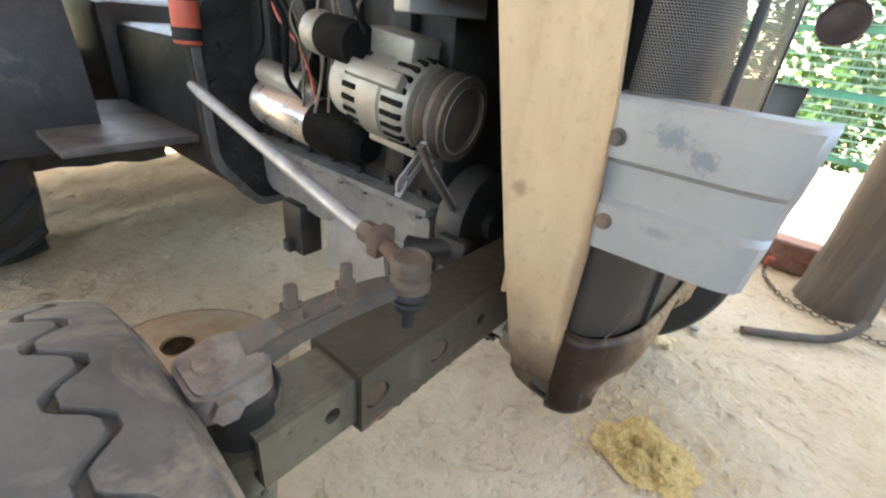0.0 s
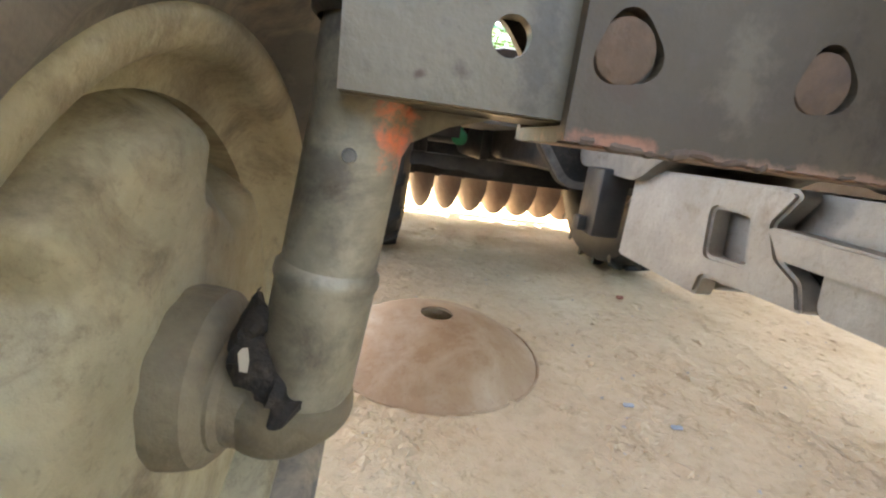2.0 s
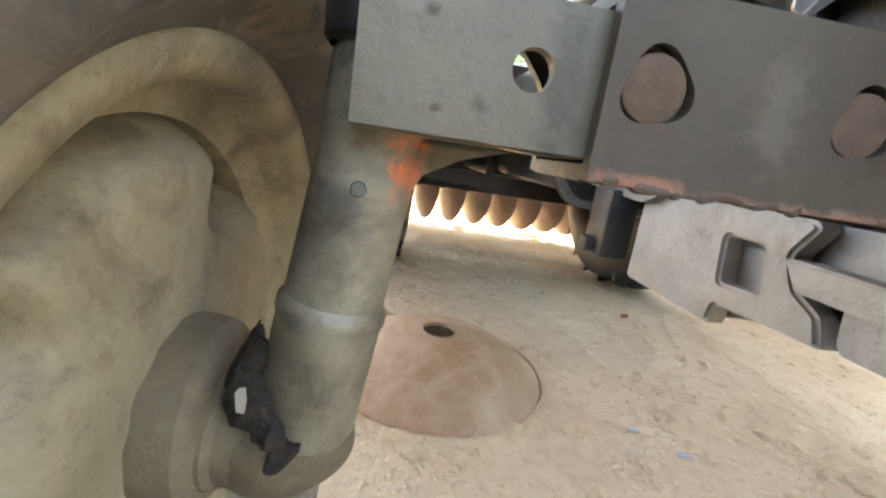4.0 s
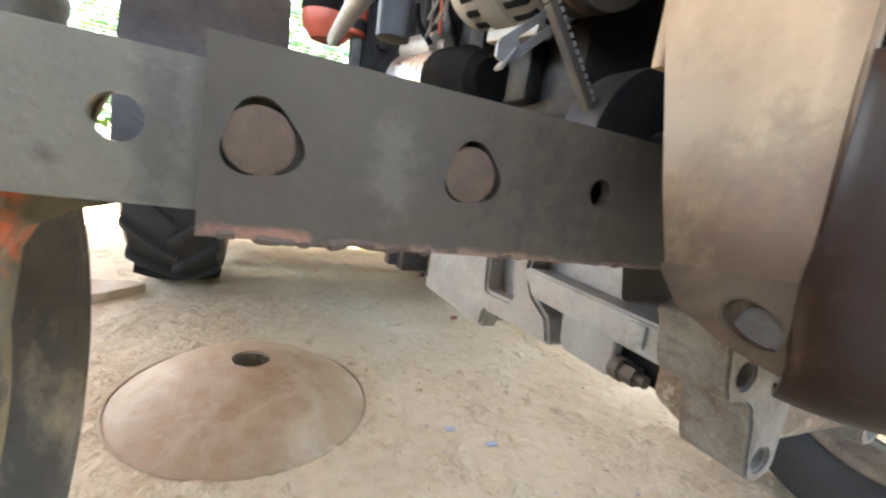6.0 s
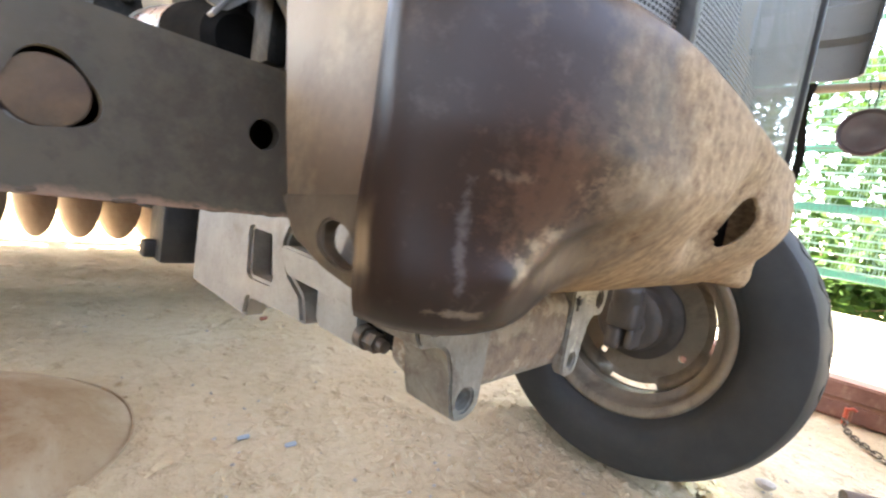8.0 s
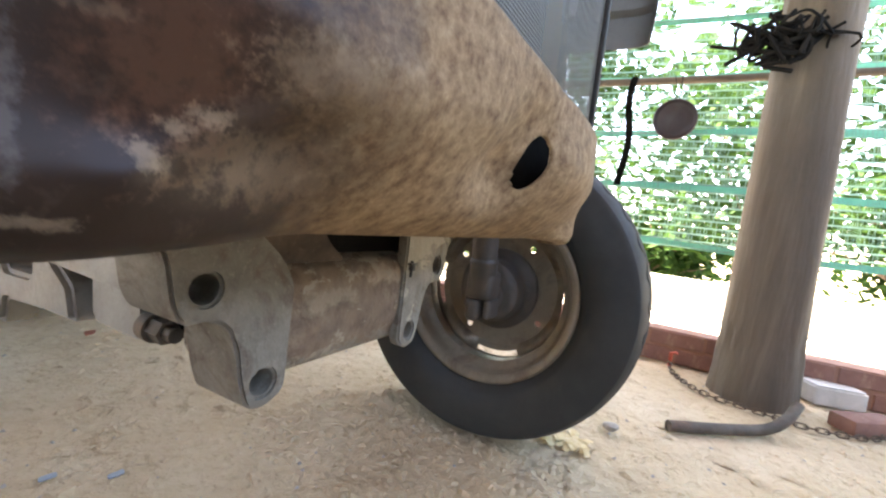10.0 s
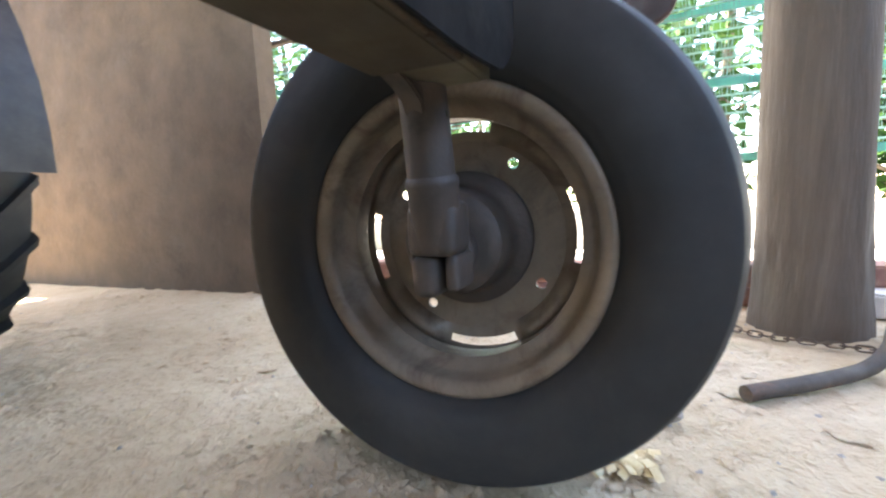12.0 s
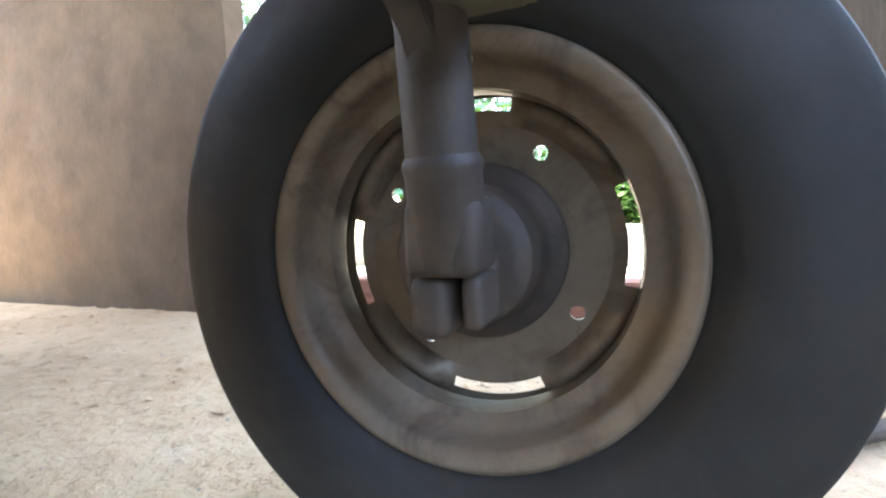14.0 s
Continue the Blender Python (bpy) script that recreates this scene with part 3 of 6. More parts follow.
def hexnut(bm, p0, p1, r):
    cyl(bm, p0, p1, r, seg=6)


YZ = Matrix(((0, 0, 1, 0), (1, 0, 0, 0), (0, 1, 0, 0), (0, 0, 0, 1)))  # plate x,y -> world y,z; its thickness along x
XZ = Matrix(((1, 0, 0, 0), (0, 0, -1, 0), (0, 1, 0, 0), (0, 0, 0, 1)))  # plate x,y -> world x,z; its thickness along -y


def at_x(x):
    return Matrix.Translation((x, 0, 0)) @ YZ


def at_y(y):
    return Matrix.Translation((0, y, 0)) @ XZ


# ---- ground: one sheet, fine near the tractor, coarse to the horizon ----
def ground_axis(lo, hi, step):
    a = list(np.arange(lo, hi + 1e-6, step))
    out, s = [], step
    x = a[-1]
    while x < 900:
        s *= 1.35
        x += s
        out.append(x)
    low, s, x = [], step, a[0]
    while x > -900:
        s *= 1.35
        x -= s
        low.append(x)
    return low[::-1] + a + out


def ground_height(x, y):
    if not (-3 < x < 4 and -3 < y < 5):
        return 0.0
    v = Vector((x, y, 0))
    h = 0.006 * noise.noise(v * 2.1) + 0.005 * noise.noise(v * 7) + 0.003 * noise.noise(v * 19)
    h -= 0.006
    g = math.exp(-((x - 0.55) / 0.34) ** 2 - ((y - 0.02) / 0.36) ** 2)
    h += g * (0.011 * noise.noise(v * 17) + 0.006 * noise.noise(v * 31) + 0.002)
    d = math.hypot(x - 0.72, y - 0.38)
    h += 0.03 * math.exp(-(d / 0.13) ** 2) * (1 + 0.5 * noise.noise(v * 25))
    return h


gx, gy = ground_axis(-1.4, 2.2, 0.022), ground_axis(-1.2, 2.8, 0.022)
gv = [(x, y, ground_height(x, y)) for y in gy for x in gx]
W = len(gx)
gf = [(j * W + i, j * W + i + 1, (j + 1) * W + i + 1, (j + 1) * W + i) for j in range(len(gy) - 1) for i in range(W - 1)]
gm = bpy.data.meshes.new("ground")
gm.from_pydata(gv, [], gf)
gm.materials.append(M_FLOOR)
gm.polygons.foreach_set("use_smooth", [True] * len(gf))
tagged(new("ground", gm), "dusty beige trodden earth floor with small stones", "ground", kind="structure")

# ---- tractor ----
CX, HUB_Y, HUB_Z = 0.01, 0.112, 0.364
tractor = thing("tractor", (CX, 0.6, 0), "old dusty tractor with tan side panels and brown front cowl, parked", "tractor")

# front axle: outer sleeve and two inner tubes
def lobed(hx, hz, hr):
    """A bolt hole; the wide ones are worn to three blunt corners."""
    tri = 0.11 if 0.016 < hr < 0.03 else 0.0
    return [(hx + hr * (1 + tri * math.cos(3 * a - 5.2)) * math.cos(a), hz + hr * (1 + tri * math.cos(3 * a - 5.2)) * math.sin(a)) for a in [2 * math.pi * i / 36 for i in range(36)]]


def hollow_beam(bm, x0, x1, y0, y1, z0, z1, wall, holes, back=1.0):
    for (ya, front) in ((y0, True), (y1 - wall, False)):
        outline = [(x0, z0 + 0.001), (x1, z0 + 0.001), (x1, z1 - 0.001), (x0, z1 - 0.001)]
        sheet(bm, [outline] + [lobed(hx, hz, hr * (1.0 if front else back)) for hx, hz, hr in holes], at_y(ya + wall), wall)
    box(bm, x0, x1, y0 + wall, y1 - wall, z1 - wall, z1)
    box(bm, x0, x1, y0 + wall, y1 - wall, z0, z0 + wall)


bm = bmesh.new()
hollow_beam(bm, CX - 0.478, CX + 0.478, 0.0, 0.088, 0.548, 0.632, 0.008,
            [(-0.445, 0.592, 0.0163), (-0.342, 0.592, 0.0161), (-0.253, 0.594, 0.0085), (0.465, 0.592, 0.0163), (0.362, 0.592, 0.0161), (0.273, 0.594, 0.0085)])
axle = part("axle_beam", bm, M_OUTERBEAM, tractor, "grey painted steel axle sleeve with bolt holes and rusty lower edge", smooth=False)
random.seed(5)
for s in (-1, 1):
    # one ragged weld run, pushed up into lumps
    bm = bmesh.new()
    pts, rs, x = [], [], CX + s * 0.470
    while abs(x - CX) > 0.2:
        big = 1.0 if abs(x - CX) > 0.34 else 0.6
        pts.append((x, 0.002 + random.uniform(-0.0015, 0.001), 0.5495 + random.uniform(-0.001, 0.0015) * big))
        rs.append(random.uniform(0.0014, 0.0030) * big)
        x -= s * random.uniform(0.004, 0.009)
    pts = curve_pts(pts, 4)
    tube(bm, pts, [rs[min(i // 4, len(rs) - 1)] * random.uniform(0.85, 1.15) for i in range(len(pts))], 8)
    part("weld_bead", bm, M_RUST, axle, "ragged rusty weld along the lower edge")
for s in (-1, 1):
    bm = bmesh.new()
    xs = sorted((CX + s * 0.40, CX + s * 0.585))
    hollow_beam(bm, xs[0], xs[1], 0.0095, 0.0785, 0.5575, 0.6225, 0.008, [(CX + s * 0.508, 0.592, 0.0095)], 2.4)
    part("inner_beam", bm, M_BEAM, axle, "grey inner axle tube", smooth=False)
    for hx, hr in ((0.455, 0.0150), (0.352, 0.0150)):
        bm = bmesh.new()
        cyl(bm, (CX + s * hx - 0.0012, 0.008, 0.5915), (CX + s * hx - 0.0012, 0.0006, 0.5915), hr, seg=28, bev=0.0015)
        part("bolt_head", bm, M_PLUG, axle, "rusty recessed bolt head")

# kingpins, steering arm and tie rod
for s in (-1, 1):
    kx, ky = CX + s * 0.588, 0.055 if s < 0 else 0.085
    lean = 0.13  # the pin leans outwards towards its foot
    foot = kx + s * lean * 0.10
    pin0, pin1 = (kx + s * lean * 0.465, ky, 0), (kx - s * lean * 0.535, ky, 1)
    bm = bmesh.new()
    lathe(bm, [(0, 0.375), (0.028, 0.378), (0.0305, 0.384), (0.0305, 0.452), (0.032, 0.456), (0.0315, 0.462), (0.0285, 0.466), (0.027, 0.56), (0.0295, 0.575), (0.0295, 0.648), (0.027, 0.652), (0.0, 0.652)],
          pin0, pin1, 32)
    kp = part("kingpin", bm, M_KING if s < 0 else M_HUBDARK, tractor, "olive grey vertical kingpin tube with collar" if s < 0 else "dark brown vertical kingpin tube with collar")
    bm = bmesh.new()
    cyl(bm, (kx - s * 0.009, ky - 0.022, 0.528), (kx - s * 0.009, ky - 0.0295, 0.528), 0.0055, 0.0035, 10)
    part("grease_nipple", bm, M_KNUCKLE, kp)
    bm = bmesh.new()
    lathe(bm, [(0.0295, 0.596), (0.0325, 0.599), (0.0325, 0.636), (0.0345, 0.640), (0.0350, 0.650), (0.032, 0.656), (0.026, 0.656)], (kx - s * 0.014, ky, 0), (kx - s * 0.014, ky, 1), 28)
    part("seal_boot", bm, M_DARK, kp, "oily black rubber boot under the cap")
    bm = bmesh.new()
    if s > 0:
        box(bm, foot - 0.030, foot + 0.030, ky - 0.031, ky + 0.031, 0.368, 0.432, 0.012, 3)
        box(bm, foot - 0.026, foot + 0.040, ky - 0.004, ky + 0.030, 0.318, 0.370, 0.012, 3)
        box(bm, foot - 0.020, foot + 0.040, ky - 0.030, ky - 0.012, 0.326, 0.370, 0.007, 3)
    else:
        bmesh.ops.create_icosphere(bm, subdivisions=4, radius=1.0, matrix=Matrix.Translation((foot + s * 0.012, ky + 0.010, 0.358)) @ Matrix.Diagonal((0.044, 0.036, 0.037, 1)))
    for v in bm.verts:
        v.co += (v.co - Vector((foot + s * 0.012, ky + 0.010, 0.358))) * (0.10 if s < 0 else 0.04) * noise.noise(v.co * 30)
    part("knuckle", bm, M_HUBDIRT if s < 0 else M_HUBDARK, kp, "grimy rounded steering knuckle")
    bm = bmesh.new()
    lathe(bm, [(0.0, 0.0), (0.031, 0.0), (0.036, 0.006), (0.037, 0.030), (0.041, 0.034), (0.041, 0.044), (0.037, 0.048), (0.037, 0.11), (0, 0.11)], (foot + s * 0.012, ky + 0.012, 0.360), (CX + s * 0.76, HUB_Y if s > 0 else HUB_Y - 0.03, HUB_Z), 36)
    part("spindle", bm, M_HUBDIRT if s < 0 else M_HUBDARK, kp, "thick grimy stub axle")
    # gusset under the inner beam
    bm = bmesh.new()
    gp = [(kx - s * 0.02, 0.5565), (kx - s * 0.085, 0.5565), (kx - s * 0.060, 0.549), (kx - s * 0.040, 0.538), (kx - s * 0.031, 0.520), (kx - s * 0.020, 0.50)]
    sheet(bm, [gp], at_y(ky + 0.012), 0.024, 0.002)
    part("gusset", bm, M_KING if s < 0 else M_HUBDARK, kp, "welded gusset under the beam")
    if s < 0:
        bm = bmesh.new()
        lump = curve_pts([(kx - 0.032, ky + 0.002, 0.426), (kx - 0.042, ky - 0.002, 0.412), (kx - 0.034, ky - 0.014, 0.400), (kx - 0.020, ky - 0.022, 0.392), (kx - 0.004, ky - 0.028, 0.386)], 10)
        tube(bm, lump, [0.017 - 0.011 * i / len(lump) for i in range(len(lump))], 20)
        for v in bm.verts:
            v.co += Vector((0.010, 0.008, 0.012)) * noise.noise(v.co * 45) + Vector((0.004, 0.004, 0.004)) * noise.noise(v.co * 160)
        part("grease_lump", bm, M_GREASE, kp, "black greasy rubber boot and caked grease")
    # cap with clamp
    bm = bmesh.new()
    out = rounded([(kx - 0.034, ky - 0.036), (kx + 0.034, ky - 0.034), (kx + 0.040, ky + 0.020), (kx + 0.020, ky + 0.036), (kx - 0.030, ky + 0.030)], 0.018)
    sheet(bm, [out], Matrix.Translation((0, 0, 0.655)), 0.034, 0.004)
    cyl(bm, (kx, ky, 0.689), (kx, ky, 0.6915), 0.021, 0.019, 24)
    cyl(bm, (kx + 0.002, ky, 0.6915), (kx + 0.002, ky, 0.693), 0.006, 0.005, 12)
    hexnut(bm, (kx - 0.012, ky - 0.030, 0.672), (kx - 0.014, ky - 0.044, 0.672), 0.0125)
    part("steering_cap", bm, M_CAP, kp, "dusty cast cap with clamp bolt")

bm = bmesh.new()
sheet(bm, [[(-0.002, -0.007), (0.002, -0.0075), (0.003, 0.0), (0.002, 0.0075), (-0.001, 0.007), (-0.003, 0.004)]], Matrix.Translation((-0.616, 0.018, 0.413)) @ Matrix.Rotation(radians(90), 4, "X"), 0.0006)
part("torn_label", bm, M_CREAM, tractor, "torn scrap of pale paper label", False)

arm_pts = [(-0.565, 0.062, 0.672), (-0.511, 0.050, 0.690), (-0.458, 0.038, 0.698), (-0.415, 0.026, 0.702), (-0.393, 0.018, 0.700)]
bm = bmesh.new()
prev = None
for i, (x, y, z) in enumerate(arm_pts):
    w, h = (0.021, 0.016, 0.0145, 0.013, 0.013)[i], (0.014, 0.013, 0.012, 0.010, 0.008)[i]
    q = [bm.verts.new((x + a * w * 0.25, y + a * w, z + b * h)) for a, b in ((-1, -1), (1, -1), (1, 1), (-1, 1))]
    if prev:
        for k in range(4):
            bm.faces.new((prev[k], prev[(k + 1) % 4], q[(k + 1) % 4], q[k]))
    else:
        bm.faces.new(q[::-1])
    prev = q
bm.faces.new(prev)
bmesh.ops.bevel(bm, geom=list(bm.edges), offset=0.003, segments=2, affect="EDGES")
arm = part("steering_arm", bm, M_DIRTY, tractor, "dusty rusty steering arm")
for x, y, z in ((-0.511, 0.048, 0.700), (-0.458, 0.036, 0.707)):
    bm = bmesh.new()
    box(bm, x - 0.014, x + 0.014, y - 0.014, y + 0.014, z, z + 0.004, 0.001)
    hexnut(bm, (x, y, z + 0.003), (x, y, z + 0.016), 0.0115)
    cyl(bm, (x, y, z + 0.014), (x + 0.001, y, z + 0.036), 0.0068, 0.0062, 14)
    part("stud", bm, M_RUST, arm, "rusty threaded stud with nut")
bm = bmesh.new()
lathe(bm, [(0, 0.655), (0.008, 0.656), (0.0085, 0.676), (0.014, 0.678), (0.0205, 0.690), (0.0195, 0.694), (0.0225, 0.700), (0.0205, 0.706)], (-0.391, 0.013, -0.006), (-0.391, 0.013, 1), 24)
part("joint_boot", bm, M_DARK, arm, "oily black rubber ball joint boot")
bm = bmesh.new()
lathe(bm, [(0.018, 0.705), (0.0222, 0.707), (0.0226, 0.716), (0.0185, 0.720), (0.0185, 0.724), (0.0222, 0.728), (0.0222, 0.741), (0.020, 0.7445), (0.0165, 0.7445), (0.0155, 0.7425), (0.0, 0.7435)], (-0.391, 0.013, -0.006), (-0.391, 0.013, 1), 28)
tube(bm, [(-0.389, 0.024, 0.717), (-0.383, 0.052, 0.726), (-0.379, 0.076, 0.7295)], [0.0115, 0.0095, 0.0095], 14)
part("ball_joint", bm, M_RUST, arm, "rusty brown ball joint")
bm = bmesh.new()
tube(bm, [(-0.379, 0.074, 0.7295), (-0.3745, 0.106, 0.7285)], 0.0135, 6)
box(bm, -0.394, -0.364, 0.064, 0.082, 0.712, 0.745, 0.003)
part("rod_clamp", bm, M_RUST, tractor, "rusty clamp at the rod end")
bm = bmesh.new()
tube(bm, [(-0.3755, 0.098, 0.7285), (-0.3735, 0.118, 0.7280), (-0.326, 0.615, 0.798), (-0.322, 0.66, 0.805)], [0.0085, 0.0105, 0.0105, 0.008], 16)
part("tie_rod", bm, M_ROD, tractor, "long scuffed grey steel tie rod")


# wheels: tyre, rim band, slotted disc, hub; built with the axle along x, outer side +x
def zig(th):
    t = (th / (2 * math.pi) * 34) % 1.0
    return max(-1.0, min(1.0, (abs(t - 0.5) * 4 - 1) * 1.9))


def front_tyre(bead=0.0, wide=1.0):
    bm = bmesh.new()
    side = [(0.212 + bead, 0.046), (0.2265 + bead, 0.054), (0.232 + bead, 0.062), (0.238 + bead, 0.070), (0.246 + bead * 0.9, 0.0765), (0.275, 0.083), (0.305, 0.082), (0.330, 0.076), (0.338, 0.0755), (0.345, 0.072)]
    if bead:
        side += [(0.282, 0.0832), (0.285, 0.0862), (0.289, 0.0862), (0.292, 0.0830)]
        side += [(0.309, 0.0812), (0.312, 0.0838), (0.316, 0.0836), (0.319, 0.0795)]
        side.sort()
    half = [(0.066, 0.0, 0.0), (0.060, 0.1, 0.0), (0.050, 0.5, 0.0), (0.0345, 1.0, 0.0), (0.0338, 1.0, 0.002), (0.0325, 1.0, 0.0095), (0.0280, 1.0, 0.0095), (0.0267, 1.0, 0.002), (0.0260, 1.0, 0.0), (0.014, 0.9, 0.0)]
    tread = [(-h, w, d) for h, w, d in half] + [(0.0, 0.85, 0.0)] + half[::-1]
    prof = [(r, -h, 0.0, 0.0) for r, h in side] + [(None, h, w, d) for h, w, d in tread] + [(r, h, 0.0, 0.0) for r, h in side[::-1]]
    seg = 408
    rings = []
    for r, h, w, d in prof:
        ring = []
        for i in range(seg):
            th = 2 * math.pi * i / seg
            hh = h + 0.0105 * w * zig(th)
            rr = r if r is not None else 0.3625 - 0.0135 * abs(hh / 0.066) ** 2.6 - d
            ring.append(bm.verts.new((hh * wide, rr * math.cos(th), rr * math.sin(th))))
        rings.append(ring)
    for a, b in zip(rings, rings[1:]):
        for i in range(seg):
            j = (i + 1) % seg
            bm.faces.new((a[i], a[j], b[j], b[i]))
    return bm


def wheel_disc():
    """Flat bolt ring with round holes, then a wavy pressed flange with four slots that meets the rim."""
    bm = bmesh.new()
    loops = [circle(0, 0, 0.1505, 96), circle(0, 0, 0.070, 40)]
    for k in range(4):
        h = radians(33.5 + 90 * k)
        loops.append(circle(0.133 * math.cos(h), 0.133 * math.sin(h), 0.0085, 20))
    sheet(bm, loops, at_x(0.048), 0.005)
    rs, n = [0.150, 0.156, 0.161, 0.165, 0.170, 0.175, 0.180, 0.186, 0.193, 0.199], 180
    grid = []
    for r in rs:
        row = []
        for i in range(n):
            a = 2 * math.pi * i / n
            off = abs((math.degrees(a) + 5 + 45) % 90 - 45)
            lobe = min(1.0, max(0.0, (off - 20) / 10))
            lobe = lobe * lobe * (3 - 2 * lobe)
            q = (r - 0.150) / 0.049
            x = 0.048 - 0.022 * lobe * math.sin(math.pi * min(1, q * 1.15)) ** 0.8 - 0.005 * (1 - lobe) * math.sin(math.pi * q)
            row.append((x, r * math.cos(a), r * math.sin(a), off))
        grid.append(row)
    for d in (0.0, 0.005):
        vs = [[bm.verts.new((x + d, y, z)) for x, y, z, o in row] for row in grid]
        for k in range(len(rs) - 1):
            for i in range(n):
                j = (i + 1) % n
                if max(grid[k][i][3], grid[k][j][3]) <= 20.5 and 0.164 < rs[k] and rs[k + 1] < 0.181:
                    continue
                bm.faces.new((vs[k][i], vs[k][j], vs[k + 1][j], vs[k + 1][i]))
    return bm


def deep_disc():
    """Pressed disc that swells inwards in four lobes, with valleys between."""
    bm = bmesh.new()
    n, rs = 192, [0.055, 0.066, 0.074, 0.080, 0.088, 0.096, 0.104, 0.112, 0.120, 0.128, 0.136, 0.144, 0.152, 0.158, 0.163, 0.168, 0.173, 0.180, 0.188, 0.196, 0.203]
    grid = []
    for r in rs:
        row = []
        for i in range(n):
            a = 2 * math.pi * i / n
            off = abs((math.degrees(a) + 45) % 90 - 45)
            lobe = min(1.0, max(0.0, (off - 11) / 8))
            lobe = lobe * lobe * (3 - 2 * lobe)
            swell = min(1.0, max(0.0, (0.203 - r) / 0.052))
            swell = swell * swell * (3 - 2 * swell)
            deep = min(1.0, max(0.0, (0.200 - r) / 0.090)) ** 1.5
            x = 0.028 - 0.058 * (swell * lobe + deep * (1 - lobe)) + 0.002 * noise.noise(Vector((math.cos(a) * 4, math.sin(a) * 4, r * 30)))
            row.append((x, r * math.cos(a), r * math.sin(a), off))
        grid.append(row)
    for d in (0.0, 0.005):
        vs = [[bm.verts.new((x + d, y, z)) for x, y, z, o in row] for row in grid]
        for k in range(len(rs) - 1):
            for i in range(n):
                j = (i + 1) % n
                bm.faces.new((vs[k][i], vs[k][j], vs[k + 1][j], vs[k + 1][i]))
    return bm


tyre_me = to_mesh("tyre", front_tyre(), M_TYRE, True, 28)
tyre_dusty = to_mesh("tyre", front_tyre(0.010, 1.12), M_TYREDUST, True, 28)
def rim_band(k):
    bm = bmesh.new()
    prof = [(0.2215, -0.058), (0.2240, -0.0545), (0.2215, -0.051), (0.212, -0.049), (0.2055, -0.044), (0.2035, -0.022), (0.196, -0.012), (0.184, -0.006), (0.182, 0.020),
            (0.196, 0.028), (0.204, 0.034), (0.206, 0.046), (0.2115, 0.049), (0.2215, 0.051), (0.2240, 0.0545), (0.2215, 0.058), (0.209, 0.0535), (0.2005, 0.049), (0.198, 0.036), (0.191, 0.031),
            (0.178, 0.024), (0.178, -0.009), (0.190, -0.015), (0.1985, -0.024), (0.2, -0.046), (0.204, -0.0525), (0.211, -0.0565), (0.217, -0.0585)]
    lathe(bm, [(r * k if r > 0.2 else r, h) for r, h in prof], (0, 0, 0), (1, 0, 0), 96, True)
    return bm


rim_me = to_mesh("rim", rim_band(1.0), M_RIM, True, 50)
disc_me = to_mesh("wheel_disc", wheel_disc(), M_RIM, True, 50)
bm = bmesh.new()
lathe(bm, [(0.0, 0.060), (0.045, 0.060), (0.062, 0.057), (0.070, 0.055), (0.074, 0.0475), (0.100, 0.0470), (0.104, 0.042), (0.104, 0.030), (0.100, 0.026), (0.088, 0.022), (0.080, 0.013), (0.078, 0.0), (0.0775, -0.010), (0.077, -0.022),
           (0.074, -0.036), (0.066, -0.043), (0.056, -0.046), (0.030, -0.047), (0.0, -0.047)], (0, 0, 0), (1, 0, 0), 56)
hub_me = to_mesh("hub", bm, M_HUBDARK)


def front_wheel(s, turn, olive):
    m = Matrix.Translation((CX + s * (0.742 if s > 0 else 0.712), HUB_Y if s > 0 else HUB_Y - 0.03, HUB_Z + (0.006 if s > 0 else 0.0))) @ Matrix.Rotation(radians(turn), 4, "Z")
    if s > 0:
        m = m @ Matrix.Scale(1.016, 4)
    if s < 0:
        m = m @ Matrix.Rotation(math.pi, 4, "Z")
    t = link("front_tyre", tyre_dusty if olive else tyre_me, tractor, "worn front tyre with zigzag grooves", m)
    rme, dme = rim_me, disc_me
    if olive:
        rme, dme = to_mesh("rim", rim_band(1.0), M_RIMOLIVE, True, 50), to_mesh("wheel_disc", deep_disc(), M_RIMOLIVE, True, 60)
        for me in (rme, dme):
            me.transform(Matrix.Diagonal((1, 1.035, 1.035, 1)))
    r = link("front_rim", rme, tractor, "dusty pressed steel front rim", m)
    link("wheel_disc", dme, r, "", Matrix.Rotation(radians(30), 4, "X") if olive else None)
    hme = hub_me
    if olive:
        hme = hub_me.copy()
        hme.materials.clear()
        hme.materials.append(M_HUBDIRT)
        hme.transform(Matrix.Translation((-0.016, 0, 0)) @ Matrix.Diagonal((1, 0.8, 0.8, 1)))
    link("hub", hme, r, "muddy olive hub" if olive else "dark brown hub")


front_wheel(1, 0, False)
front_wheel(-1, -2, True)

